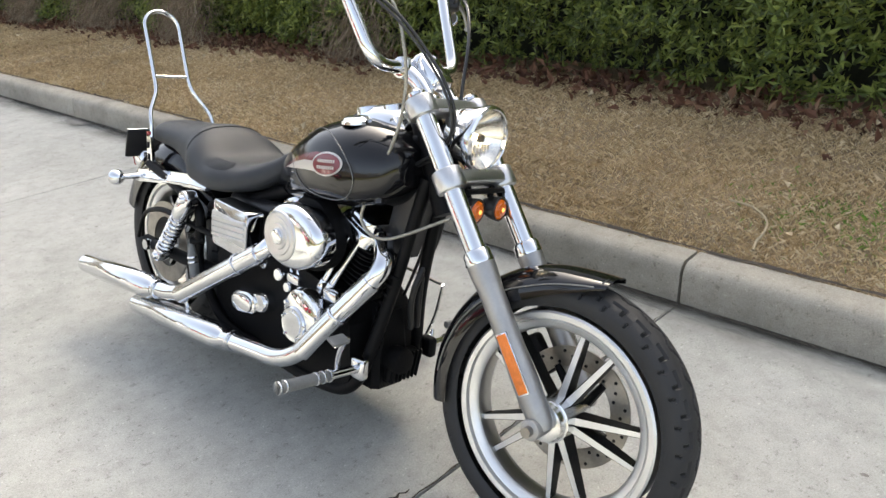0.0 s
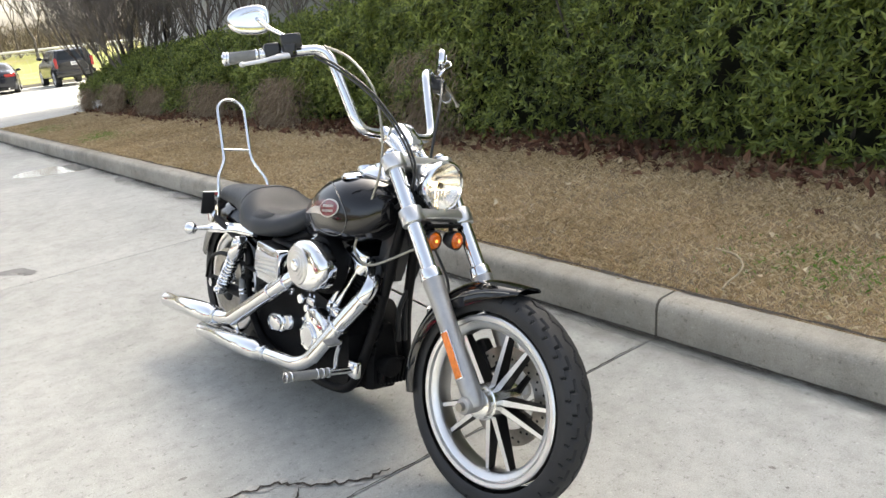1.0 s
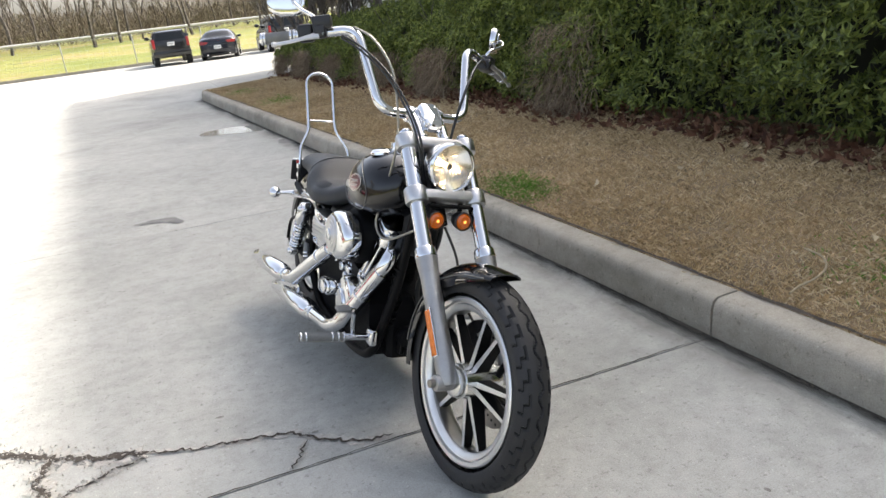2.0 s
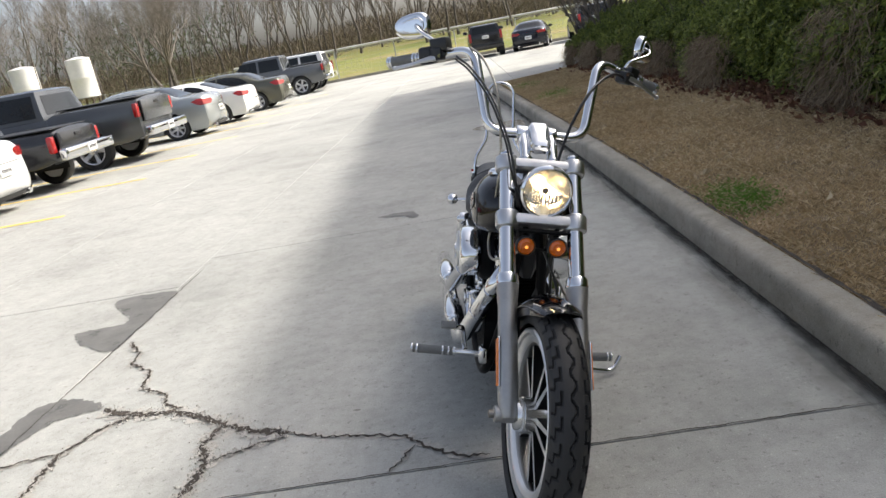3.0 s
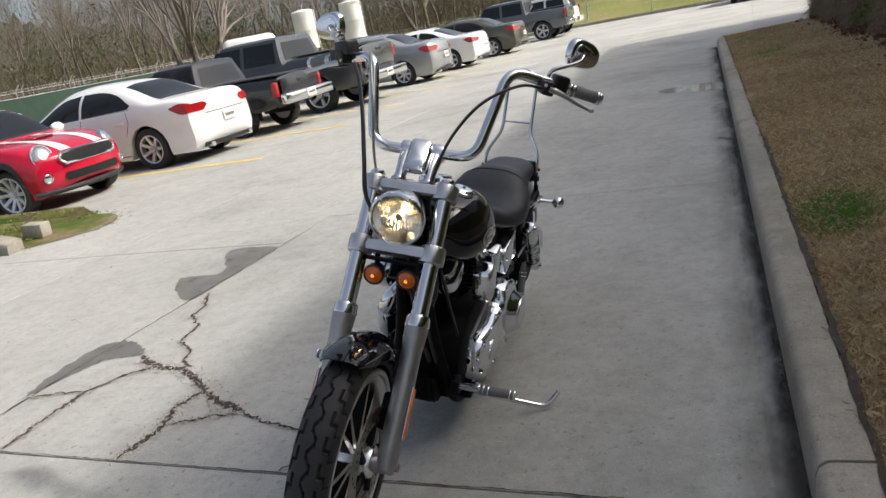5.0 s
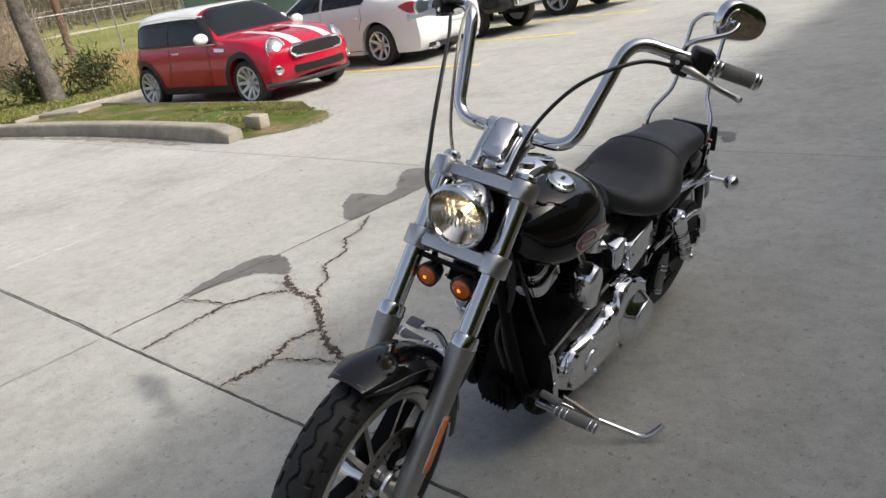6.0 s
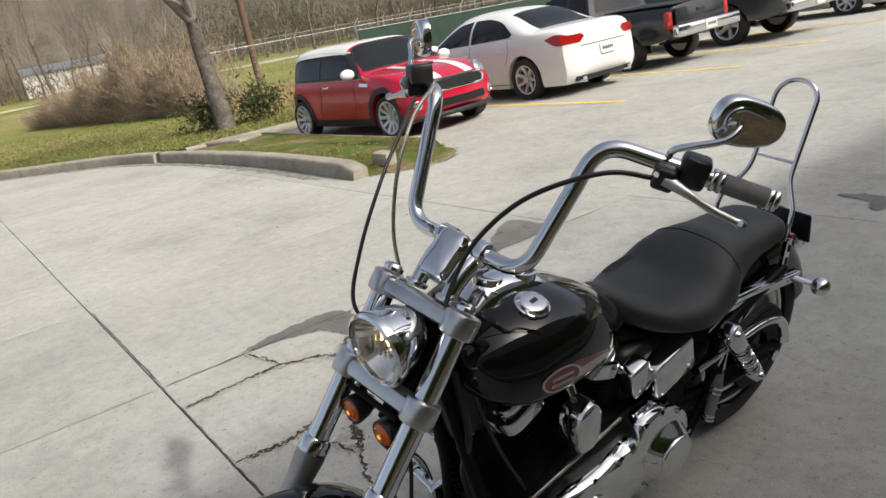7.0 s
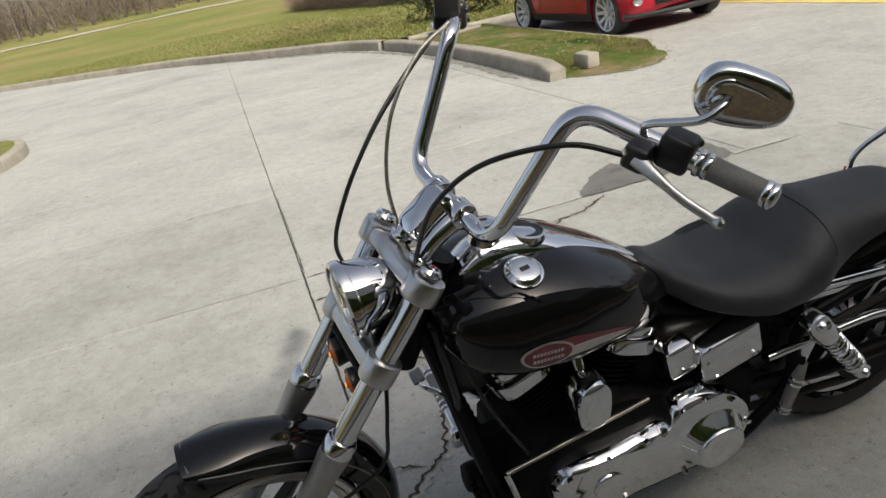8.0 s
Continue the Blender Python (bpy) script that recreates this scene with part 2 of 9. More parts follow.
AMBERHOT.node_tree.nodes["Principled BSDF"].inputs["Emission Strength"].default_value = 0.9
BADGERED = material("badge_red", (0.15, 0.012, 0.020), 0.25, 0.0, var=0.1, bump=0.0, coat=0.6)
BADGESILVER = material("badge_silver", (0.55, 0.52, 0.49), 0.32, 0.55, var=0.06, bump=0.0)
CABLE = material("cable_sleeve", (0.016, 0.016, 0.016), 0.35, 0.0, var=0.1, bump=0.1)
BRAID = material("braided_line", (0.38, 0.36, 0.31), 0.35, 0.8, var=0.3, scale=200, fine=500, bump=0.3)
STEEL = material("worn_steel", (0.34, 0.32, 0.29), 0.38, 1.0, var=0.2, scale=20, fine=150, bump=0.15)
CLEAR = glass_material("clear_lens", (1, 1, 1))
CLEAR.node_tree.nodes["Principled BSDF"].inputs["IOR"].default_value = 1.12
LAMPBOWL = material("lamp_bowl", (0.91, 0.87, 0.78), 0.16, 1.0, var=0.02, bump=0.0)
GUTTER = film_material("gutter_dirt", (0.10, 0.092, 0.075), 0.95, 4.0, 0.30, 0.62, 0.75, (1.0, 0.3, 1.0), (1.03, 1.29))
GUTTERCAKE = film_material("caked_dirt", (0.06, 0.052, 0.040), 0.95, 9.0, 0.30, 0.55, 0.9, (1.0, 0.4, 1.0), (1.215, 1.27))


# ---- mesh helpers ----
def part(name, bm, mat, parent=None, label="", smooth=True):
    """One mesh object from a bmesh, under parent."""
    me = bpy.data.meshes.new(name)
    bm.to_mesh(me)
    bm.free()
    for s in mat if isinstance(mat, (list, tuple)) else (mat,):
        me.materials.append(s)
    if smooth:
        me.shade_smooth()
        me.set_sharp_from_angle(angle=radians(38))
    ob = new(name, me)
    ob.parent = parent
    if label:
        ob["label"] = label
    return ob


def raw(name, verts, faces, mat, parent=None, smooth=False):
    me = bpy.data.meshes.new(name)
    me.from_pydata(verts, [], faces)
    for s in mat if isinstance(mat, (list, tuple)) else (mat,):
        me.materials.append(s)
    me.update()
    if smooth:
        me.shade_smooth()
    ob = new(name, me)
    ob.parent = parent
    return ob


def empty(name, m=None, **tags):
    ob = new(name)
    ob.empty_display_size = 0.1
    if m is not None:
        ob.matrix_world = m
    return tagged(ob, **tags)


def spline(pts, per=8):
    """Points of a smooth curve through pts."""
    p = [Vector(q) for q in pts]
    p = [2 * p[0] - p[1]] + p + [2 * p[-1] - p[-2]]
    out = []
    for i in range(1, len(p) - 2):
        a, b, c, d = p[i - 1 : i + 3]
        for k in range(per):
            t = k / per
            out.append(0.5 * ((2 * b) + (c - a) * t + (2 * a - 5 * b + 4 * c - d) * t * t + (3 * b - a - 3 * c + d) * t ** 3))
    out.append(p[-2])
    return out


def rounded(pts, r, per=6):
    """A polyline with its corners rounded to radius r: bent tube."""
    p = [Vector(q) for q in pts]
    out = [p[0]]
    for a, b, c in zip(p, p[1:], p[2:]):
        u, v = (a - b), (c - b)
        k = min(r, u.length * 0.48, v.length * 0.48)
        s, e = b + u.normalized() * k, b + v.normalized() * k
        for i in range(per + 1):
            t = i / per
            out.append(s * (1 - t) ** 2 + b * 2 * t * (1 - t) + e * t * t)
    out.append(p[-1])
    return out


def tube(bm, pts, radius, n=12, cap=True, flat=None):
    """A tube along pts; radius is a number or one for each point; flat squeezes the second axis."""
    pts = [Vector(q) for q in pts]
    rad = radius if isinstance(radius, (list, tuple)) else [radius] * len(pts)
    t0 = (pts[1] - pts[0]).normalized()
    nrm = t0.orthogonal().normalized()
    rings = []
    for i, q in enumerate(pts):
        t = (pts[min(i + 1, len(pts) - 1)] - pts[max(i - 1, 0)]).normalized()
        nrm = (nrm - t * nrm.dot(t)).normalized()
        b = t.cross(nrm)
        k = flat or 1.0
        rings.append([bm.verts.new(q + (nrm * math.cos(a) + b * math.sin(a) * k) * rad[i]) for a in (2 * math.pi * j / n for j in range(n))])
    for r0, r1 in zip(rings, rings[1:]):
        for j in range(n):
            bm.faces.new((r0[j], r0[(j + 1) % n], r1[(j + 1) % n], r1[j]))
    if cap:
        bm.faces.new(rings[0][::-1])
        bm.faces.new(rings[-1])
    return bm


def axis_frame(origin, direction):
    """A matrix whose z runs along direction."""
    return Matrix.Translation(origin) @ Vector(direction).to_track_quat("Z", "Y").to_matrix().to_4x4()


def lathe(bm, profile, m=None, n=32, squash=(1, 1)):
    """Turns (radius, height) pairs about z, then places them by m."""
    m = m or Matrix()
    rings = []
    for r, h in profile:
        if r < 1e-6:
            rings.append([bm.verts.new(m @ Vector((0, 0, h)))])
        else:
            rings.append([bm.verts.new(m @ Vector((r * squash[0] * math.cos(2 * math.pi * j / n), r * squash[1] * math.sin(2 * math.pi * j / n), h))) for j in range(n)])
    for a, b in zip(rings, rings[1:]):
        for j in range(n):
            k = (j + 1) % n
            f = [a[j % len(a)], a[k % len(a)], b[k % len(b)], b[j % len(b)]]
            f = list(dict.fromkeys(f))
            if len(f) > 2:
                bm.faces.new(f)
    return bm


def box(bm, size, m=None, bevel=0.0, seg=2):
    made = bmesh.ops.create_cube(bm, size=1.0)["verts"]
    bmesh.ops.scale(bm, vec=size, verts=made)
    if bevel:
        edges = list({e for v in made for e in v.link_edges})
        made = list({v for f in bmesh.ops.bevel(bm, geom=edges, offset=bevel, segments=seg, affect="EDGES", profile=0.5)["faces"] for v in f.verts} | {v for v in made if v.is_valid})
    if m is not None:
        bmesh.ops.transform(bm, matrix=m, verts=made)
    return bm


def plate(bm, outline, depth, m=None, bevel=0.0):
    """A flat piece with the outline (x, y) and its thickness along z, its edges rounded."""
    m = m or Matrix()
    lo = [bm.verts.new(m @ Vector((x, y, 0))) for x, y in outline]
    if bevel:
        c = Vector((sum(p[0] for p in outline) / len(outline), sum(p[1] for p in outline) / len(outline)))
        ins = []
        for x, y in outline:
            d = Vector((x, y)) - c
            d = d * max(0.0, 1 - bevel / max(d.length, 1e-6))
            ins.append((c.x + d.x, c.y + d.y))
        mid = [bm.verts.new(m @ Vector((x, y, depth - bevel))) for x, y in outline]
        near = [bm.verts.new(m @ Vector((x + (a - x) * 0.3, y + (b - y) * 0.3, depth - bevel * 0.3))) for (x, y), (a, b) in zip(outline, ins)]
        top = [bm.verts.new(m @ Vector((x, y, depth))) for x, y in ins]
        rings = [lo, mid, near, top]
    else:
        rings = [lo, [bm.verts.new(m @ Vector((x, y, depth))) for x, y in outline]]
    n = len(outline)
    for a, b in zip(rings, rings[1:]):
        for j in range(n):
            bm.faces.new((a[j], a[(j + 1) % n], b[(j + 1) % n], b[j]))
    bm.faces.new(rings[0][::-1])
    bm.faces.new(rings[-1])
    return bm


def loft(bm, rings, closed=True, cap=True):
    """Skins rings of points, all with the same count."""
    vs = [[bm.verts.new(p) for p in r] for r in rings]
    n = len(vs[0])
    for a, b in zip(vs, vs[1:]):
        for j in range(n if closed else n - 1):
            bm.faces.new((a[j], a[(j + 1) % n], b[(j + 1) % n], b[j]))
    if cap and closed:
        bm.faces.new(vs[0][::-1])
        bm.faces.new(vs[-1])
    return bm


def superoval(w, h, n=28, e=2.6):
    """Outline of a rounded oval, w by h."""
    out = []
    for j in range(n):
        a = 2 * math.pi * j / n
        c, s = math.cos(a), math.sin(a)
        out.append((w / 2 * math.copysign(abs(c) ** (2 / e), c), h / 2 * math.copysign(abs(s) ** (2 / e), s)))
    return out


def fixed(bm):
    bmesh.ops.recalc_face_normals(bm, faces=bm.faces)
    return bm


def lerp_table(table, x):
    """Linear look-up in rows of (x, value)."""
    if x <= table[0][0]:
        return table[0][1]
    for (a, u), (b, v) in zip(table, table[1:]):
        if x <= b:
            return u + (v - u) * (x - a) / (b - a)
    return table[-1][1]


def smooth_table(table, x):
    """Smooth look-up: a cubic through the rows without overshoot."""
    if x <= table[0][0]:
        return table[0][1]
    n = len(table)
    k = [(table[i + 1][1] - table[i][1]) / (table[i + 1][0] - table[i][0]) for i in range(n - 1)]
    m = [k[0]] + [0.0 if k[i - 1] * k[i] <= 0 else 2 * k[i - 1] * k[i] / (k[i - 1] + k[i]) for i in range(1, n - 1)] + [k[-1]]
    for i in range(n - 1):
        (a, u), (b, v) = table[i], table[i + 1]
        if x <= b:
            h = b - a
            t = (x - a) / h
            return u * (1 + 2 * t) * (1 - t) ** 2 + h * m[i] * t * (1 - t) ** 2 + v * t * t * (3 - 2 * t) + h * m[i + 1] * t * t * (t - 1)
    return table[-1][1]

# ---- ground ----
def kerb_x(y):
    """The kerb's face runs a little askew to the slab joints."""
    return 1.26 - 0.052 * y


def lot_z(x, y):
    """The lot falls away a little towards its far side."""
    return -0.0115 * max(0.0, y - 5.0) - 0.006 * max(0.0, -x - 4.0)


def land_z(x, y):
    """Level under the lot, rising gently in the field beyond it."""
    away = max(0.0, y - 40.0, -x - 16.0, x - 20.0, -y - 20.0)
    return -0.50 + 0.022 * min(away, 140.0)


xs = sorted({*np.linspace(-900, -120, 14), *np.linspace(-120, 60, 46), *np.linspace(60, 900, 14)})
ys = sorted({*np.linspace(-900, -60, 12), *np.linspace(-60, 160, 56), *np.linspace(160, 900, 14)})
gv = [(x, y, land_z(x, y)) for y in ys for x in xs]
gf = [(j * len(xs) + i, j * len(xs) + i + 1, (j + 1) * len(xs) + i + 1, (j + 1) * len(xs) + i) for j in range(len(ys) - 1) for i in range(len(xs) - 1)]
tagged(raw("ground", gv, gf, FIELD, smooth=True), "winter field of straw and green grass round the car park", "ground", kind="structure")

pavement = empty("pavement", label="worn grey concrete car park slabs with open joints", category="pavement", kind="structure")
for bx0, bx1, by0, by1 in ((-4, 1.2, -14, 5), (-30, -4, -14, 5), (-4, 24, 5, 42), (-30, -4, 5, 42)):
    raw("joint_bed", [(x, y, lot_z(x, y) - 0.03) for x, y in ((bx0, by0), (bx1, by0), (bx1, by1), (bx0, by1))], [(0, 1, 2, 3)], JOINT, pavement)


def slab(x0, x1, y0, y1, gap=0.0025):
    """One concrete slab with worn, rounded edges; its right edge may follow the kerb."""
    bm = bmesh.new()
    g, r = gap, 0.005
    fit_x = lambda x, y: kerb_x(y) + 0.02 if x is None else x
    lo = [(x0 + g, y0 + g), (fit_x(x1, y0 + g) - g, y0 + g), (fit_x(x1, y1 - g) - g, y1 - g), (x0 + g, y1 - g)]
    cx, cy = sum(p[0] for p in lo) / 4, sum(p[1] for p in lo) / 4
    pull = lambda p, d: (p[0] + math.copysign(d, cx - p[0]), p[1] + math.copysign(d, cy - p[1]))
    on = lambda p, z: Vector((*p, lot_z(*p) + z))
    rings = [[on(p, -0.03) for p in lo], [on(p, -r) for p in lo], [on(pull(p, r * 0.35), -r * 0.3) for p in lo], [on(pull(p, r * 1.6), 0.0) for p in lo]]
    loft(bm, rings, cap=False)
    bm.verts.ensure_lookup_table()
    bm.faces.new(bm.verts[12:16])
    return part("slab", fixed(bm), CONCRETE, pavement, smooth=False)


X_COLS = [-30.0, -20.0, -14.5, -9.4, -5.75, -4.0, -2.17, None]
Y_NEAR = [-13.0, -8.2, -3.9, 0.32, 3.72, 7.1, 10.5, 14.7, 19.0, 24.0, 29.0, 34.5, 41.0]
Y_FAR = [-13.0, -8.2, -3.9, 0.32, 3.05, 7.1, 10.5, 14.7, 19.0, 24.0, 29.0, 34.5, 41.0]
for c0, c1 in zip(X_COLS, X_COLS[1:]):
    rows_y = Y_NEAR if c1 is None else Y_FAR
    for r0, r1 in zip(rows_y, rows_y[1:]):
        if c1 is None and r0 >= 14.7:
            slab(c0, 1.2, r0, r1)
        else:
            slab(c0, c1, r0, r1)
for r0, r1 in zip(Y_FAR[7:], Y_FAR[8:]):
    for c0, c1 in ((1.2, 6.0), (6.0, 11.0), (11.0, 16.0), (16.0, 22.0)):
        slab(c0, c1, r0 + (0.9 if r0 == 14.7 else 0.0), r1)


def ribbon(bm, pts, width, z, seed, wobble=0.02, step=0.03, thick=0.0):
    """A ragged strip along pts, for cracks and stains."""
    rng = random.Random(seed)
    dense = []
    for a, b in zip(pts, pts[1:]):
        a, b = Vector((*a, 0)), Vector((*b, 0))
        n = max(1, int((b - a).length / step))
        dense += [a.lerp(b, k / n) for k in range(n)]
    dense.append(Vector((*pts[-1], 0)))
    left, right = [], []
    for i, q in enumerate(dense):
        t = (dense[min(i + 1, len(dense) - 1)] - dense[max(i - 1, 0)]).normalized()
        nrm = Vector((-t.y, t.x, 0))
        q = q + nrm * rng.uniform(-wobble, wobble) * 0.6
        end = min(1.0, 0.35 + i * 0.25, 0.35 + (len(dense) - 1 - i) * 0.25)
        w0, w1 = (width * end * rng.uniform(0.2, 1.5) / 2 for _ in range(2))
        left.append(bm.verts.new(q + nrm * w0 + Vector((0, 0, z))))
        right.append(bm.verts.new(q - nrm * w1 + Vector((0, 0, z))))
    for i in range(len(dense) - 1):
        bm.faces.new((left[i], right[i], right[i + 1], left[i + 1]))
    return bm


CRACKS = {
    "main": ([(-1.84, 1.19), (-1.65, 1.08), (-1.57, 1.07), (-1.42, 1.04), (-1.27, 0.94), (-1.16, 0.86), (-1.04, 0.78), (-0.84, 0.70)], 0.046),
    "tail": ([(-0.84, 0.70), (-0.68, 0.63), (-0.54, 0.60), (-0.36, 0.55), (-0.32, 0.49), (-0.16, 0.36), (-0.06, 0.35)], 0.016),
    "fork": ([(-1.65, 1.08), (-1.76, 0.98), (-1.85, 0.82), (-1.85, 0.61), (-1.83, 0.34)], 0.028),
    "side": ([(-1.85, 0.82), (-2.0, 0.80), (-2.17, 0.74)], 0.016),
    "wander": ([(-2.09, 2.06), (-1.95, 1.84), (-1.93, 1.70), (-1.76, 1.55), (-1.73, 1.36), (-1.57, 1.26), (-1.52, 1.14), (-1.42, 1.07)], 0.018),
    "branch": ([(-1.16, 0.85), (-1.20, 0.72), (-1.14, 0.56), (-1.15, 0.41), (-1.17, 0.33)], 0.038),
    "twig": ([(-1.14, 0.56), (-1.06, 0.61), (-0.96, 0.65), (-0.85, 0.68)], 0.016),
    "loop": ([(-0.33, 0.48), (-0.38, 0.37), (-0.41, 0.33)], 0.010),
}
cracks = empty("crack", label="ragged dirt-filled cracks with crumbled edges in the concrete", category="crack", kind="structure")
for i, (pts, w) in enumerate(CRACKS.values()):
    part("crumbled_edge", ribbon(bmesh.new(), pts, w * 2.1, 0.003, 40 + i, 0.026, 0.016), CRUMB, cracks, smooth=False)
    part("dirt_line", ribbon(bmesh.new(), pts, w * 0.80, 0.006, 70 + i, 0.016, 0.014), CRACK, cracks, smooth=False)
for i, (pts, w) in enumerate([([(-2.17, 0.33), (-2.16, 1.3), (-2.15, 1.9), (-2.12, 3.4)], 0.008), ([(-2.3, 0.322), (-1.17, 0.322), (-0.2, 0.322), (1.2, 0.322)], 0.0055), ([(-2.17, 0.3), (-2.18, -0.5)], 0.004), ([(-2.2, 0.33), (-3.9, 0.33)], 0.006)]):
    part("joint_line", ribbon(bmesh.new(), pts, w, 0.004, 90 + i, 0.006), CRACK, cracks, smooth=False)


# loose crumbs of concrete lying in and along the wider cracks
rb_ = random.Random(12)
vs_, fs_ = [], []
for key, count in (("main", 480), ("branch", 320), ("fork", 160), ("twig", 160), ("side", 60), ("wander", 80)):
    path, w = CRACKS[key]
    for _ in range(count):
        i = rb_.randrange(len(path) - 1)
        q = Vector((*path[i], 0)).lerp(Vector((*path[i + 1], 0)), rb_.random())
        q += Vector((rb_.gauss(0, w * 0.7), rb_.gauss(0, w * 0.7), 0.004))
        r = rb_.uniform(0.002, 0.0065)
        b0 = len(vs_)
        a0 = rb_.uniform(0, 6)
        vs_ += [tuple(q + Vector((r * math.cos(a0 + k * 1.57) * rb_.uniform(0.6, 1.3), r * math.sin(a0 + k * 1.57) * rb_.uniform(0.6, 1.3), 0))) for k in range(4)] + [tuple(q + Vector((0, 0, r * 1.1)))]
        fs_ += [(b0, b0 + 1, b0 + 4), (b0 + 1, b0 + 2, b0 + 4), (b0 + 2, b0 + 3, b0 + 4), (b0 + 3, b0, b0 + 4)]
tagged(raw("concrete_crumbs", vs_, fs_, CRUMB), "pale crumbs of broken concrete along the cracks", "rubble", kind="stuff")


def blob(name, pts, mat, z, seed, per=10):
    """A flat stain with a soft-cornered, uneven outline."""
    rng = random.Random(seed)
    ring = spline([(*p, 0) for p in pts] + [(*pts[0], 0)], per)[:-1]
    ring = [(q.x + rng.uniform(-0.012, 0.012), q.y + rng.uniform(-0.012, 0.012), z + lot_z(q.x, q.y)) for q in ring]
    return raw(name, ring, [tuple(range(len(ring)))], mat)


for nm, mt, lab, pts in (
    ("damp_patch", DAMP, "damp grey patch drying along the slab joint", [(-2.50, 2.20), (-2.57, 2.38), (-2.30, 2.40), (-2.33, 2.55), (-2.54, 2.82), (-2.54, 2.97), (-2.2, 2.96), (-2.14, 2.85), (-2.13, 2.26), (-2.18, 1.95)]),
    ("damp_patch", DAMP, "damp grey patch beside the cracked slab corner", [(-2.20, 0.72), (-2.26, 0.98), (-2.27, 1.26), (-2.16, 1.38), (-1.95, 1.30), (-1.86, 1.21), (-2.05, 1.14), (-2.13, 0.98)]),
    ("damp_patch", DAMP, "small damp mark drying on the concrete", [(-0.86, 4.12), (-0.70, 4.17), (-0.55, 4.10), (-0.50, 3.92), (-0.56, 3.90), (-0.63, 4.03), (-0.80, 4.08)]),
    ("puddle", WET, "thin shallow puddle on the concrete by the kerb", [(0.0, 8.72), (0.12, 8.48), (0.45, 8.28), (0.80, 8.2), (0.81, 8.75), (0.5, 9.0), (0.15, 8.95)]),
    ("damp_patch", DAMP, "small damp spot at the foot of the kerb", [(0.74, 6.80), (0.90, 6.70), (0.91, 7.05), (0.80, 7.05)]),
    ("damp_patch", DAMP, "small damp spot at the foot of the kerb", [(0.87, 5.20), (0.98, 5.12), (0.98, 5.45), (0.90, 5.42)]),
):
    tagged(blob(nm, pts, mt, 0.004, 5), lab, "stain" if nm == "damp_patch" else "puddle", kind="structure")


# shallow spalls and dark chips pocking the slabs
sp_ = random.Random(91)
vs_, fs_ = [], []
for i in range(260):
    near = i % 3 == 0
    x = sp_.uniform(-3.4, 0.9) if near else sp_.uniform(-13.5, -2.4)
    y = sp_.uniform(-2.5, 8.0) if near else sp_.uniform(-4.5, 12.0)
    a0 = sp_.uniform(0, 3.14)
    L, W = sp_.uniform(0.005, 0.018) * (1.0 if near else 2.4), sp_.uniform(0.004, 0.009) * (1.0 if near else 1.5)
    b0 = len(vs_)
    for k in range(7):
        a = 2 * math.pi * k / 7
        u, v = L * math.cos(a) * sp_.uniform(0.6, 1.2), W * math.sin(a) * sp_.uniform(0.6, 1.2)
        px, py = x + u * math.cos(a0) - v * math.sin(a0), y + u * math.sin(a0) + v * math.cos(a0)
        vs_.append((px, py, lot_z(px, py) + 0.003))
    fs_.append(tuple(range(b0, b0 + 7)))
tagged(raw("concrete_spalls", vs_, fs_, SPALL), "small dark spalls and chips in the worn concrete", "chips", kind="stuff")


# ---- kerbs ----
def kerb_piece(parent, path, h=0.16, w=0.16, z0=0.0):
    """A length of cast kerb with a battered face and a rounded top edge. path: (x, y) along the face; the grass lies to its right."""
    prof = [(0.018, -0.05), (0.018, 0.0), (0.024, h - 0.045), (0.032, h - 0.018), (0.050, h - 0.003), (0.07, h), (w, h), (w, -0.05)]
    bm = bmesh.new()
    rings = []
    p = [Vector((*q, 0)) for q in path]
    for i, q in enumerate(p):
        t = (p[min(i + 1, len(p) - 1)] - p[max(i - 1, 0)]).normalized()
        nrm = Vector((t.y, -t.x, 0))
        rings.append([q + nrm * a + Vector((0, 0, b + z0)) for a, b in prof])
    loft(bm, rings)
    return part("kerb_stone", fixed(bm), KERB, parent)


def sunk(ob):
    """Lets a kerb follow the lot's fall."""
    for v in ob.data.vertices:
        v.co.z += lot_z(v.co.x, v.co.y)
    return ob


def densify(pts, step=0.5):
    out = []
    for a, b in zip(pts, pts[1:]):
        n = max(1, int((Vector(b) - Vector(a)).length / step))
        out += [tuple(Vector(a).lerp(Vector(b), k / n)) for k in range(n)]
    return out + [tuple(pts[-1])]


kerb = empty("kerb", label="grey cast concrete kerb with open joints along the verge", category="kerb", kind="structure")
joints = [-10.0, -4.83, 0.322, 5.47, 10.6, 14.2]
for a, b in zip(joints, joints[1:]):
    sunk(kerb_piece(kerb, densify([(kerb_x(a + 0.006), a + 0.006), (kerb_x(b - 0.006), b - 0.006)])))
corner = [(kerb_x(14.2) + 0.62 * (1 - math.cos(a)), 14.2 + 0.62 * math.sin(a)) for a in np.linspace(0, math.pi / 2, 9)]
sunk(kerb_piece(kerb, [(float(x), float(y) + 0.006) for x, y in corner]))
sunk(kerb_piece(kerb, densify([(corner[-1][0] + 0.01, corner[-1][1] + 0.006), (14.0, 15.4)])))

# ---- verge of dormant grass ----
def verge_z(x, y):
    d = x - kerb_x(y) - 0.16
    return 0.15 + lot_z(x, y) + 0.05 * max(0.0, d) + 0.012 * noise.noise(Vector((x * 2, y * 2, 3))) + 0.02 * noise.noise(Vector((x * 0.5, y * 0.5, 9)))


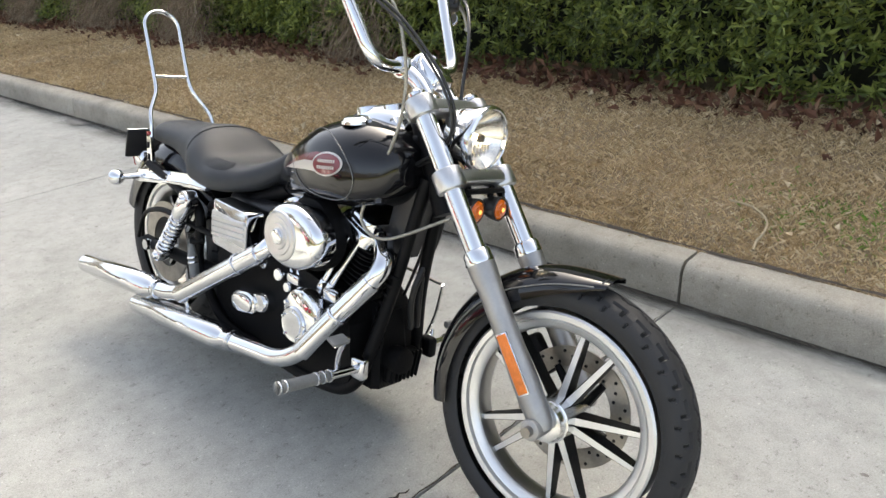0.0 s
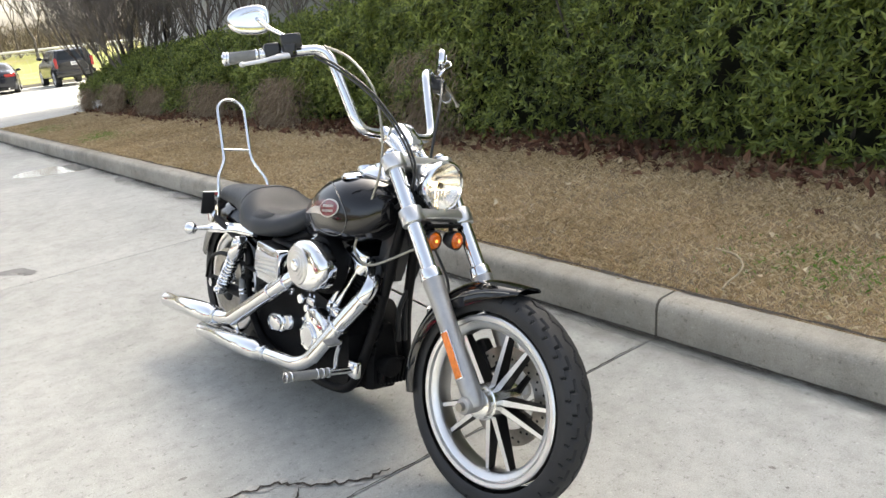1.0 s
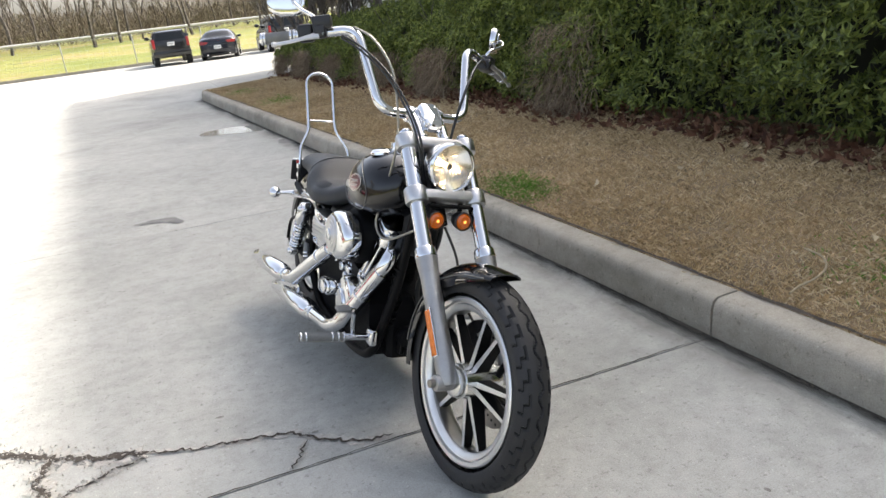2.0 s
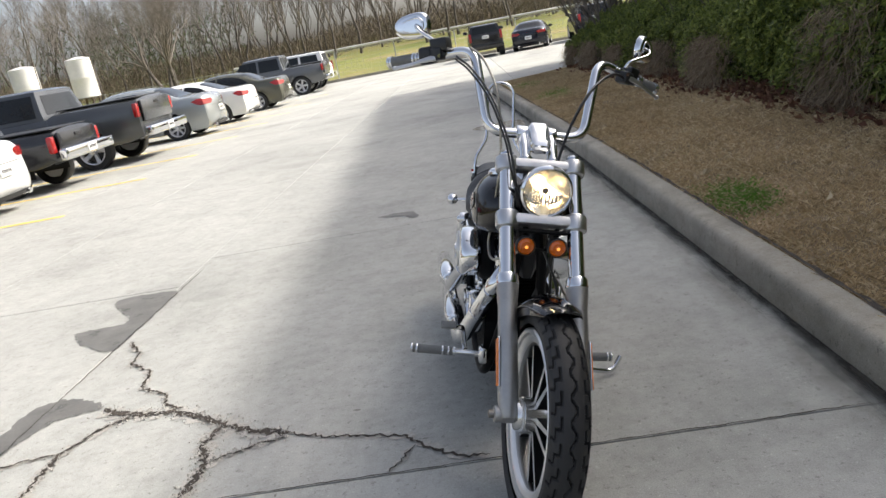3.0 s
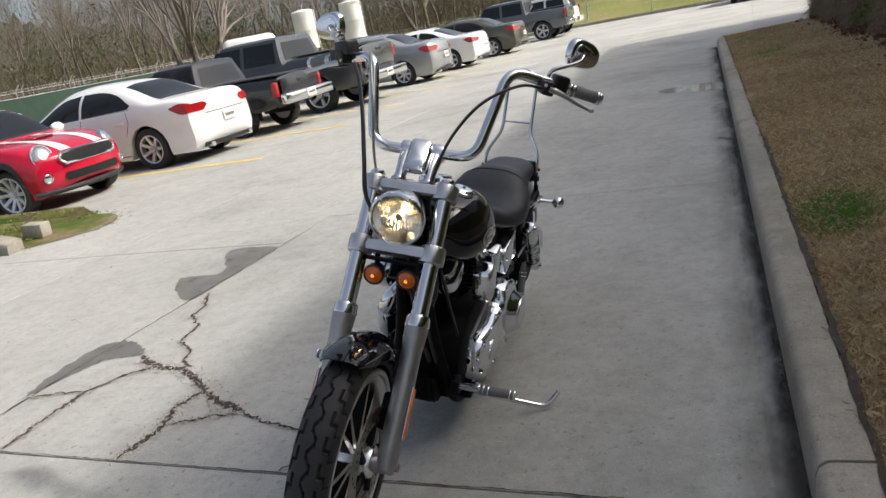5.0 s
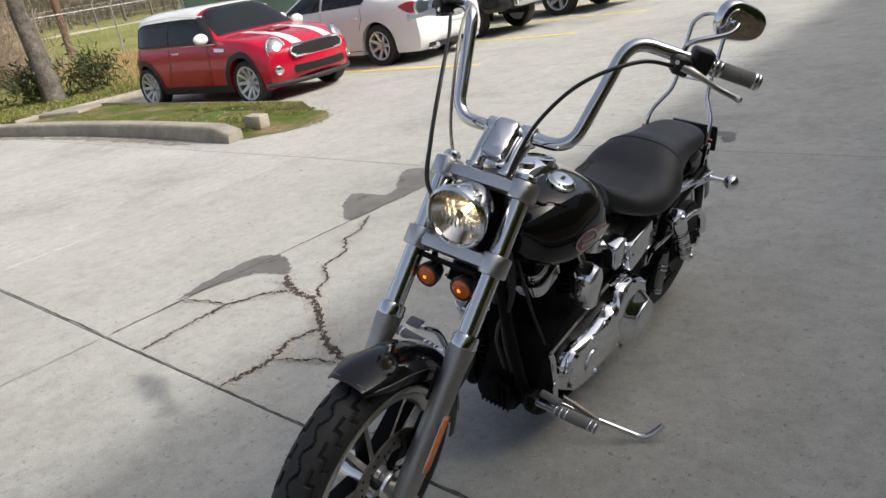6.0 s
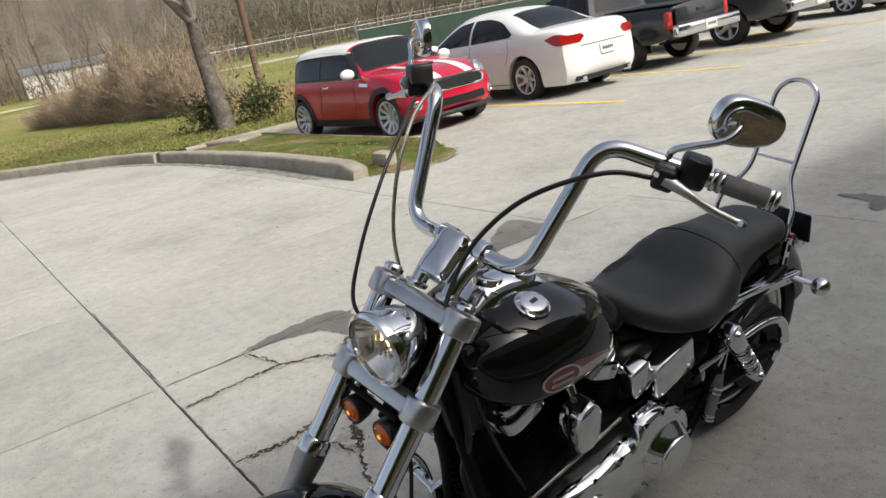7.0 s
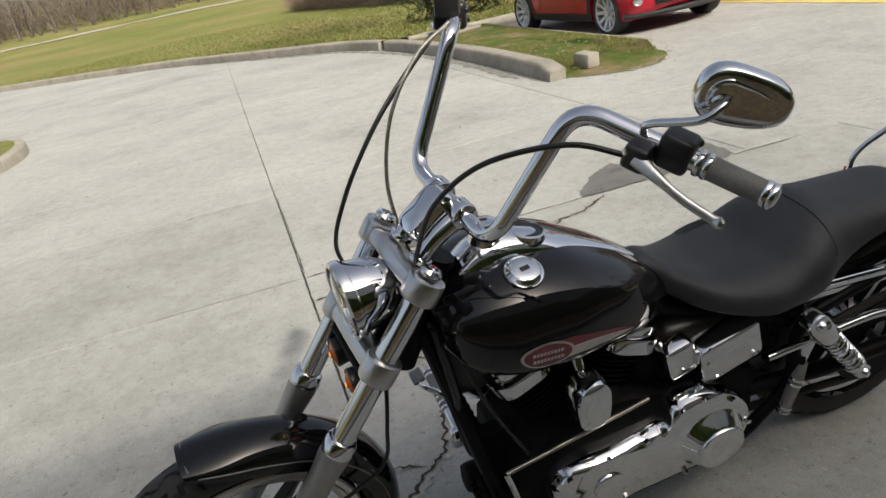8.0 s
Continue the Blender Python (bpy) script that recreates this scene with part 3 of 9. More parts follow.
vy = np.linspace(-10, 14.75, 100)
vd = np.concatenate([np.linspace(0.10, 3.2, 26), np.linspace(3.6, 9.0, 8)])
vv = [(kerb_x(y) + d, y, verge_z(kerb_x(y) + d, y) if d > 0.15 else 0.14 + lot_z(0, y)) for y in vy for d in vd]
vf = [(j * len(vd) + i, j * len(vd) + i + 1, (j + 1) * len(vd) + i + 1, (j + 1) * len(vd) + i) for j in range(len(vy) - 1) for i in range(len(vd) - 1)]
tagged(raw("verge", vv, vf, SOIL, smooth=True), "grass verge of brown soil between kerb and hedge", "verge", kind="structure")

STRAW = island_material("dormant_grass", [(0.0, (0.20, 0.14, 0.070)), (0.35, (0.45, 0.335, 0.185)), (0.7, (0.63, 0.495, 0.295)), (0.93, (0.78, 0.67, 0.46)), (1.0, (0.29, 0.30, 0.10))], 0.8, 0.2, 0.15)
GREEN = island_material("fresh_grass", [(0.0, (0.08, 0.17, 0.02)), (0.6, (0.14, 0.29, 0.045)), (1.0, (0.22, 0.37, 0.07))], 0.7, 0.25, 0.25)


def blades(name, places, heights, widths, mat, lean=0.9, seed=1):
    """Bent grass blades, three points each side, as one mesh."""
    rng = np.random.default_rng(seed)
    n = len(places)
    a = rng.uniform(0, 2 * np.pi, n)
    side = np.stack([np.cos(a), np.sin(a), 0 * a], 1)
    b = rng.uniform(0, 2 * np.pi, n)
    bend = np.stack([np.cos(b), np.sin(b), 0 * b], 1) * rng.uniform(0.2, lean, n)[:, None]
    h, w = heights[:, None], widths[:, None]
    up = np.array([0, 0, 1.0])
    v = np.stack([places - side * w, places + side * w, places + up * h * 0.6 + bend * h * 0.35 + side * w * 0.7, places + up * h * 0.85 + bend * h], 1).reshape(-1, 3)
    k = np.arange(n)[:, None] * 4
    f = np.concatenate([k + [0, 1, 2], k + [0, 2, 3]], 0)
    me = bpy.data.meshes.new(name)
    me.from_pydata(v.tolist(), [], f.tolist())
    me.materials.append(mat)
    return new(name, me)


rng = np.random.default_rng(7)
n = 250000
gy = np.concatenate([rng.uniform(-5, 7, int(n * 0.72)), rng.uniform(7, 14.6, n - int(n * 0.72))])
gd = 0.17 + rng.uniform(0, 1, n) ** 1.05 * 1.95
gx = 1.26 - 0.052 * gy + gd
gz = np.array([verge_z(x, y) for x, y in zip(gx, gy)]) - 0.004
tuft = np.array([noise.noise(Vector((x * 3.1, y * 3.1, 0))) for x, y in zip(gx, gy)])
keep = tuft > -0.9
gx, gy, gz, tuft = gx[keep], gy[keep], gz[keep], tuft[keep]
far = np.where(gy > 7, 1.6, 1.0)
tagged(blades("dormant_grass", np.stack([gx, gy, gz], 1), rng.uniform(0.012, 0.034, len(gx)) * (1 + 0.4 * tuft), rng.uniform(0.0009, 0.0021, len(gx)) * far, STRAW, 1.6), "short dormant straw-coloured lawn grass on the verge", "grass", kind="stuff")
gc = []
for cx, cy, sx, sy, k in ((1.50, 2.42, 0.17, 0.32, 3000), (1.95, -0.05, 0.3, 0.5, 620), (1.4, 10.0, 0.3, 0.8, 1200), (1.15, 12.6, 0.3, 0.7, 900), (2.0, -0.9, 0.4, 0.6, 300)):
    gc.append(np.stack([cx + rng.normal(0, sx * 0.5, k), cy + rng.normal(0, sy * 0.5, k)], 1))
gc = np.concatenate(gc)
gc = gc[gc[:, 0] > 1.26 - 0.052 * gc[:, 1] + 0.17]
gp = np.array([(x, y, verge_z(x, y) - 0.003) for x, y in gc])
tagged(blades("green_grass", gp, rng.uniform(0.014, 0.036, len(gp)), rng.uniform(0.0014, 0.0026, len(gp)), GREEN, 1.2, 3), "small patches of fresh green grass in the brown verge", "grass", kind="stuff")

# dirt washed into the gutter: a wide thin film and a narrow thick one
for w_, z_, mat_, lab_ in ((0.25, 0.003, GUTTER, "thin film of dark dirt along the foot of the kerb"), (0.07, 0.006, GUTTERCAKE, "dark dirt caked at the foot of the kerb")):
    gy_l = np.linspace(-9.5, 14.2, 48)
    gv = [(kerb_x(y) + o, y, lot_z(kerb_x(y), y) + z_) for y in gy_l for o in (-w_, 0.019)]
    gf = [(2 * k, 2 * k + 1, 2 * k + 3, 2 * k + 2) for k in range(len(gy_l) - 1)]
    tagged(raw("gutter_dirt", gv, gf, mat_), lab_, "dirt", kind="structure")

# dirt line along the back of the kerb
part_y = np.linspace(-9.5, 14.4, 200)
bm = bmesh.new()
ribbon(bm, [(kerb_x(y) + 0.172, y) for y in part_y], 0.022, 0.164, 11, 0.012, 0.05)
for v in bm.verts:
    v.co.z += lot_z(v.co.x, v.co.y)
tagged(part("soil_edge", bm, CRACK, smooth=False), "dark soil edge where the turf meets the kerb", "edge", kind="structure")


# ---- leaves ----
def leaf_cloud(name, centres, normals, length, width, mat, seed=2, droop=0.3, loose=0.55):
    """Many folded leaves, four triangles each, in one mesh. normals: the way a leaf points."""
    rng = np.random.default_rng(seed)
    n = len(centres)
    d = normals + rng.normal(0, loose, (n, 3))
    d[:, 2] -= droop * rng.uniform(0, 1, n)
    d /= np.linalg.norm(d, axis=1)[:, None]
    s = np.cross(d, rng.normal(0, 1, (n, 3)))
    s /= np.linalg.norm(s, axis=1)[:, None] + 1e-9
    u = np.cross(s, d)
    L = (length * rng.uniform(0.65, 1.35, n))[:, None]
    W = (width * rng.uniform(0.7, 1.3, n))[:, None]
    fold = u * W * 0.35
    p0, p1 = centres, centres + d * L
    m0 = centres + d * L * 0.45
    v = np.stack([p0, m0 + s * W * 0.5 + fold, p1 - u * L * 0.08, m0 - s * W * 0.5 + fold, m0], 1).reshape(-1, 3)
    k = np.arange(n)[:, None] * 5
    f = np.concatenate([k + [0, 1, 4], k + [1, 2, 4], k + [2, 3, 4], k + [3, 0, 4]], 0)
    me = bpy.data.meshes.new(name)
    me.from_pydata(v.tolist(), [], f.tolist())
    me.materials.append(mat)
    return new(name, me)


HEDGELEAF = island_material("hedge_leaf", [(0.0, (0.036, 0.052, 0.011)), (0.3, (0.098, 0.132, 0.030)), (0.65, (0.205, 0.252, 0.052)), (0.93, (0.35, 0.395, 0.098)), (1.0, (0.38, 0.24, 0.08))], 0.45, 0.5, 0.3)
DEADLEAF = island_material("dead_leaf", [(0.0, (0.06, 0.03, 0.02)), (0.5, (0.14, 0.065, 0.04)), (0.8, (0.22, 0.12, 0.07)), (1.0, (0.34, 0.24, 0.15))], 0.8, 0.2, 0.1)
DRYTWIG = island_material("dry_twig", [(0.0, (0.13, 0.095, 0.065)), (0.5, (0.26, 0.20, 0.135)), (1.0, (0.42, 0.34, 0.24))], 0.85, 0.2)
BARK = material("grey_bark", (0.13, 0.112, 0.095), 0.9, var=0.65, scale=5, fine=24, bump=0.9, bump_dist=0.02)

HEDGE_TOP = [(-10, 2.75), (-2, 2.65), (2.0, 2.45), (4.2, 1.95), (6.0, 1.55), (8.2, 1.28), (11.0, 1.18), (13.5, 1.1), (15.0, 1.05)]


def hedge_front(y):
    return kerb_x(y) + 1.98 + 0.20 * noise.noise(Vector((y * 0.55, 2.2, 0)))


hr = np.random.default_rng(21)
pts, nrm = [], []
dry_at = lambda y: 0.5 + 0.5 * noise.noise(Vector((y * 0.42, 7.7, 1.0)))
N = 42000
yy = np.concatenate([hr.uniform(-5, 8, int(N * 0.72)), hr.uniform(8, 14.9, N - int(N * 0.72))])
uu = hr.uniform(0, 1, N)
sel = []
for y, u in zip(yy, uu):
    top = lerp_table(HEDGE_TOP, y) + 0.22 * noise.noise(Vector((y * 1.3, 0.3, 5))) + 0.16 * noise.noise(Vector((y * 4.1, 0.9, 5)))
    s = u * 1.35
    bumpy = 0.30 * noise.noise(Vector((y * 1.1, u * 4.0, 2.0))) + 0.14 * noise.noise(Vector((y * 3.3, u * 9.0, 4.0)))
    if s < 1.0:
        z = 0.30 + (top - 0.30) * s
        x = hedge_front(y) + 0.55 * (s ** 2.2) - bumpy - 0.12 * math.sin(s * math.pi)
        nv = (-0.9, 0.0, 0.45)
        if s < 0.12 and hr.random() < 0.5:
            continue
    else:
        x = hedge_front(y) + 0.55 + (s - 1.0) / 0.35 * 1.5
        z = top + bumpy * 0.6
        nv = (-0.3, 0.0, 0.9)
    depth = abs(hr.normal(0, 0.13))
    if noise.noise(Vector((y * 2.2, z * 2.2, 11.0))) < -0.30 and hr.random() < 0.7:
        depth += 0.35
    sel.append((x + depth, y, z + hr.normal(0, 0.04)))
    nrm.append(nv)
sel, nrm = np.array(sel), np.array(nrm)
hedge = empty("hedge", label="tall dense evergreen hedge with narrow leaves and bare brown stems below", category="hedge", kind="stuff")
# leaves stand in whorls of six round each shoot's tip
whorl = 6
ang = np.tile(np.arange(whorl) * 2 * np.pi / whorl, len(sel)) + np.repeat(hr.uniform(0, 6.3, len(sel)), whorl)
axis = np.repeat(nrm + hr.normal(0, 0.35, nrm.shape), whorl, 0)
axis /= np.linalg.norm(axis, axis=1)[:, None]
e1 = np.cross(axis, [0.0, 1.0, 0.0])
e1 /= np.linalg.norm(e1, axis=1)[:, None]
e2 = np.cross(axis, e1)
way = axis * 0.45 + (e1 * np.cos(ang)[:, None] + e2 * np.sin(ang)[:, None]) * 0.95
size = np.repeat(0.7 + 0.55 * np.array([0.5 + 0.5 * noise.noise(Vector((0, y * 0.5, 3.3))) for y in sel[:, 1]]) + 0.0 * (sel[:, 1] < 1.0), whorl)
ob = leaf_cloud("foliage", np.repeat(sel, whorl, 0), way, 0.060 * size, 0.022 * size, HEDGELEAF, 5, 0.15, 0.2)
ob.parent = hedge
# dry vine tangles hanging in the hedge
tp, th, tw = [], [], []
for cy, wy, k in ((4.1, 0.35, 1900), (6.9, 0.5, 1800), (9.0, 0.6, 1800), (11.2, 0.6, 2000), (13.3, 0.6, 2400), (14.6, 0.3, 1400)):
    for _ in range(k):
        y = cy + hr.normal(0, wy * 0.55)
        top = lerp_table(HEDGE_TOP, y)
        z = hr.uniform(0.22, 0.22 + (top - 0.2) * (0.48 if k > 700 else 0.3))
        tp.append((hedge_front(y) - 0.24 + 0.35 * (z / top) ** 2 + abs(hr.normal(0, 0.08)), y, z))
ob = leaf_cloud("dry_tangle", np.array(tp), np.tile([-0.35, 0.1, -0.7], (len(tp), 1)), 0.19, 0.006, DRYTWIG, 8, 0.6)
ob.parent = hedge
bm = bmesh.new()
for i in range(150):
    y = hr.uniform(-6, 14.6)
    x = hedge_front(y) + hr.uniform(0.40, 1.1)
    top = lerp_table(HEDGE_TOP, y) * hr.uniform(0.5, 0.95)
    q = [Vector((x, y, 0.12))]
    for k in range(4):
        q.append(q[-1] + Vector((hr.normal(-0.05, 0.07), hr.normal(0, 0.11), top / 4)))
    tube(bm, q, [0.018, 0.014, 0.011, 0.008, 0.004], 5)
part("stems", bm, BARK, hedge)
# the hedge's dark heart: rough inner mass behind the leaves, coloured as their shade
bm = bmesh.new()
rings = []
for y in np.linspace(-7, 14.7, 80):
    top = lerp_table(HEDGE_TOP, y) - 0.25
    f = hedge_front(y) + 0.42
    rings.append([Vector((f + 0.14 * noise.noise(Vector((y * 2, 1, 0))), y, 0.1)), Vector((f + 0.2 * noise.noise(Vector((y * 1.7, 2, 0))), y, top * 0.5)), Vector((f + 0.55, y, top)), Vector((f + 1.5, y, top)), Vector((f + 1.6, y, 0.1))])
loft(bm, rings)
part("inner_shade_mass", fixed(bm), material("hedge_shade", (0.016, 0.018, 0.009), 0.95, var=0.5, scale=5, fine=40, bump=0.9, world_space=True), hedge)
# fallen leaves under the hedge
m_ = 5200
ly = hr.uniform(-7, 14.5, m_)
lx = np.array([hedge_front(y) for y in ly]) + hr.normal(-0.10, 0.15, m_)
lz = np.array([verge_z(x, y) for x, y in zip(lx, ly)]) + hr.uniform(0.0, 0.09, m_) * np.clip((lx - 2.85 + 0.052 * ly) * 1.4, 0.1, 1)
ob = leaf_cloud("leaf_litter", np.stack([lx, ly, lz], 1), np.tile([-0.3, 0.2, 0.05], (m_, 1)), 0.075, 0.045, DEADLEAF, 31, 0.1)
tagged(ob, "fallen brown leaves lying along the foot of the hedge", "leaves", kind="stuff")
k_ = 130
ly = hr.uniform(-3, 12, k_)
lx = np.array([kerb_x(y) for y in ly]) + hr.uniform(0.3, 1.8, k_)
lz = np.array([verge_z(x, y) for x, y in zip(lx, ly)]) + 0.025
ob = leaf_cloud("scattered_leaves", np.stack([lx, ly, lz], 1), np.tile([0.3, 0.6, 0.1], (k_, 1)), 0.055, 0.035, island_material("pale_leaf", [(0, (0.30, 0.2, 0.1)), (1, (0.5, 0.42, 0.28))], 0.8, 0.2), 33, 0.05)
tagged(ob, "pale dead leaves scattered on the verge", "leaves", kind="stuff")
bm = bmesh.new()
tw = TWIG
tube(bm, spline([(x, y, verge_z(x, y) + 0.03) for x, y in tw]), 0.005, 6)
tagged(part("twig", bm, material("pale_twig", (0.34, 0.28, 0.18), 0.85, bump=0.3)), "pale curved twig lying on the brown grass", "twig")

# ---- building behind the hedge ----
WALL = material("beige_stucco", (0.42, 0.42, 0.395), 0.88, var=0.06, scale=0.8, fine=30, bump=0.3, world_space=True)
building = empty("building", pose(BUILD_X, 0, 0, 0, 0, 2.98), label="long plain beige stucco building behind the hedge", category="building", kind="structure")
bm = bmesh.new()
box(bm, (9.0, 44.0, BUILD_H), Matrix.Translation((4.5, BUILD_END - 22.0, BUILD_H / 2)))
part("wall", bm, WALL, building, smooth=False)
bm = bmesh.new()
box(bm, (9.3, 44.3, 0.18), Matrix.Translation((4.5, BUILD_END - 22.0, BUILD_H + 0.09)), 0.02)
part("roof_edge", bm, material("roof_flashing", (0.30, 0.28, 0.25), 0.5, 0.3), building, smooth=False)

# ---- motorcycle ----
# Bike axes: x to its left, y to its rear, z up; the front axle stands over y = 0.
BIKE = pose(BIKE_X, 0, 0, 0, BIKE_LEAN, 2.0)
bike = empty("motorcycle", BIKE, label="black cruiser motorcycle with chrome engine, leaning on its side stand", category="motorcycle")
FORK = Vector((0, 0.58, 0.8146))
STEER = Matrix.Translation((0, 0.45, 0.865)) @ Matrix.Rotation(radians(6.0), 4, FORK) @ Matrix.Translation((0, -0.45, -0.865))
AXLE = Vector((-0.010, 0.004, 0.322))
REAR = Vector((0, 1.655, 0.322))


def bpart(name, bm, mat, parent=None, label="", steered=False, smooth=True):
    fixed(bm)
    if steered:
        bm.transform(STEER)
    return part(name, bm, mat, parent or bike, label, smooth)


def leg(s, side=0.0, ahead=0.0):
    """A point s metres up the fork, side metres off the middle."""
    return Vector((side, 0.58 * s - 0.8146 * ahead, 0.335 + 0.8146 * s + 0.58 * ahead))


def cyl(a, b, r, n=20, bevel=0.0, bm=None):
    bm = bm or bmesh.new()
    a, b = Vector(a), Vector(b)
    L = (b - a).length
    k = min(bevel, r * 0.6, L * 0.4)
    prof = [(0, 0), (r - k, 0), (r - k * 0.3, k * 0.3), (r, k), (r, L - k), (r - k * 0.3, L - k * 0.3), (r - k, L), (0, L)] if k else [(0, 0), (r, 0), (r, L), (0, L)]
    return lathe(bm, prof, axis_frame(a, b - a), n)


def bolt_head(parent, at, direction, r=0.007, h=0.006, mat=None, steered=False):
    return bpart("bolt", cyl(at, Vector(at) + Vector(direction).normalized() * h, r, 6), mat or CHROME, parent, steered=steered, smooth=False)


def tread(theta, s, pitch):
    """Groove pattern of a road tyre: a wavy middle groove and stepped hooks on either shoulder."""
    u = (theta % pitch) / pitch
    mid = abs(s - 0.09 * math.sin(2 * math.pi * u)) < 0.035
    side = abs(s)
    v = (u + (0.5 if s < 0 else 0.0)) % 1.0
    rail = 0.40 if v < 0.5 else 0.62
    run = abs(side - rail) < 0.045 and (v < 0.5 or v < 0.92)
    step = 0.36 < side < 0.66 and (abs(v - 0.5) < 0.075)
    hook = 0.62 < side < 0.92 and abs(v - 0.90 + 0.25 * (side - 0.62)) < 0.07
    return mid or run or step or hook


def tyre_mesh(R, width, rim_r, centre, seg=640, cross=64, pitches=32):
    bm = bmesh.new()
    grid, cut = [], []
    half = width / 2
    prof = []
    for j in range(cross + 1):
        s = -1 + 2 * j / cross
        a = s * radians(118)
        x = half * math.sin(a) * (1.0 if abs(a) < math.pi / 2 else 1.0)
        depth = (R - rim_r)
        r = R - depth * 0.5 * (1 - math.cos(a)) * (0.92 if abs(a) < math.pi / 2 else 1.05)
        prof.append((s, x, max(r, rim_r - 0.004)))
    for i in range(seg):
        th = 2 * math.pi * i / seg
        row, crow = [], []
        for s, x, r in prof:
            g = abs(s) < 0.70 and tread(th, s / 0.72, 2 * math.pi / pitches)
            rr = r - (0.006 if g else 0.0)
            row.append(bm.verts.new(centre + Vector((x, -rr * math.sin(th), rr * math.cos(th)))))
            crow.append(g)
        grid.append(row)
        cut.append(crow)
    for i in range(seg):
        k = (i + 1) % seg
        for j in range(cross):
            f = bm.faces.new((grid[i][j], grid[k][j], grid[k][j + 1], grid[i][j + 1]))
            # groove floors get the darker slot: their shade is in the colour
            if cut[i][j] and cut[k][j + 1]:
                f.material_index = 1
    return bm


def ring_mesh(prof, centre, n=72):
    """A closed (radius, x) outline turned round the wheel's axle."""
    bm = bmesh.new()
    rings = []
    for i in range(n):
        th = 2 * math.pi * i / n
        rings.append([centre + Vector((x, -r * math.sin(th), r * math.cos(th))) for r, x in prof])
    rings.append(rings[0])
    loft(bm, rings, cap=False)
    bmesh.ops.remove_doubles(bm, verts=bm.verts, dist=1e-5)
    return bm


def spoke_mesh(centre, ang, r0, r1, w0, w1, t0, t1):
    """A tapered cast spoke: polished outer faces, black flanks."""
    bm = bmesh.new()
    rot = Matrix.Translation(centre) @ Matrix.Rotation(ang, 4, "X")
    rings = []
    for k in range(7):
        u = k / 6
        r, w, t = r0 + (r1 - r0) * u, w0 + (w1 - w0) * u, t0 + (t1 - t0) * u
        e = w * 0.18
        rings.append([rot @ Vector(p) for p in ((-t, -w + e, r), (-t, w - e, r), (-t + e, w, r), (t - e, w, r), (t, w - e, r), (t, -w + e, r), (t - e, -w, r), (-t + e, -w, r))])
    loft(bm, rings)
    fixed(bm)
    for f in bm.faces:
        f.material_index = 0 if abs((rot.to_3x3().inverted() @ f.normal).x) > 0.8 else 1
    return bm


def wheel(name, centre, R, width, rim_r, steered, label, pairs=5):
    w = bpart(name, ring_mesh([(0.052, -0.055), (0.052, 0.055), (0.030, 0.062), (0.030, -0.062)], centre, 40), POLISH, None, label, steered)
    bm = tyre_mesh(R, width, rim_r, centre)
    bpart("tyre", bm, [RUBBER, SHADEBLACK], w, "black road tyre with hooked tread", steered)
    h = width * 0.40
    prof = [(rim_r + 0.008, -h), (rim_r + 0.003, -h - 0.004), (rim_r - 0.008, -h - 0.002), (rim_r - 0.010, -h + 0.009), (rim_r - 0.013, -h + 0.010), (rim_r - 0.015, -h + 0.003), (rim_r - 0.027, -h + 0.007), (rim_r - 0.034, -h + 0.016), (rim_r - 0.036, -h + 0.03), (rim_r - 0.036, h - 0.03), (rim_r - 0.034, h - 0.016), (rim_r - 0.027, h - 0.007), (rim_r - 0.015, h - 0.003), (rim_r - 0.013, h - 0.010), (rim_r - 0.010, h - 0.009), (rim_r - 0.008, h + 0.002), (rim_r + 0.003, h + 0.004), (rim_r + 0.008, h)]
    bm = ring_mesh(prof, centre, 96)
    for f in bm.faces:
        f.material_index = 1 if abs(f.calc_center_median().x - centre.x) < h - 0.017 else 0
    bpart("rim", bm, [RIMLIP, RIMALLOY], w, "satin silver cast rim", steered)
    for p in range(pairs):
        for o in (-1, 1):
            a = 2 * math.pi * p / pairs + o * radians(11.5) + radians(20)
            bm = spoke_mesh(centre, a, 0.045, rim_r - 0.033, 0.0105, 0.0066, 0.024, 0.013)
            bpart("spoke", bm, [RIMLIP, BLACKMETAL], w, steered=steered)
    for sd in (-1, 1):
        bm = lathe(bmesh.new(), [(0.0, 0.0), (0.030, 0.0), (0.046, 0.004), (0.048, 0.012), (0.043, 0.03), (0.03, 0.034), (0, 0.034)], axis_frame(centre + Vector((sd * 0.045, 0, 0)), (sd, 0, 0)), 36)
        bpart("hub_cap", bm, POLISH, w, steered=steered)
    return w


fw = wheel("front_wheel", AXLE, 0.319, 0.104, 0.238, True, "polished hub of the ten-spoke front wheel")
bm = ring_mesh([(0.146, 0.058), (0.146, 0.063), (0.098, 0.063), (0.098, 0.058)], AXLE, 72)
rot_ = bpart("brake_disc", bm, STEEL, fw, "drilled steel brake disc", True)
for i in range(40):
    a = 2 * math.pi * i / 40
    r = (0.110, 0.122, 0.134)[i % 3]
    bm = cyl(AXLE + Vector((0.0572, r * math.sin(a), r * math.cos(a))), AXLE + Vector((0.0638, r * math.sin(a), r * math.cos(a))), 0.0042, 8)
    bpart("disc_hole", bm, SHADEBLACK, fw, steered=True)
for i in range(5):
    a = 2 * math.pi * i / 5 + 0.3
    bm = tube(bmesh.new(), [AXLE + Vector((0.056, 0.045 * math.sin(a), 0.045 * math.cos(a))), AXLE + Vector((0.058, 0.104 * math.sin(a + 0.25), 0.104 * math.cos(a + 0.25)))], [0.012, 0.009], 8)
    bpart("disc_carrier", bm, BLACKMETAL, fw, steered=True)
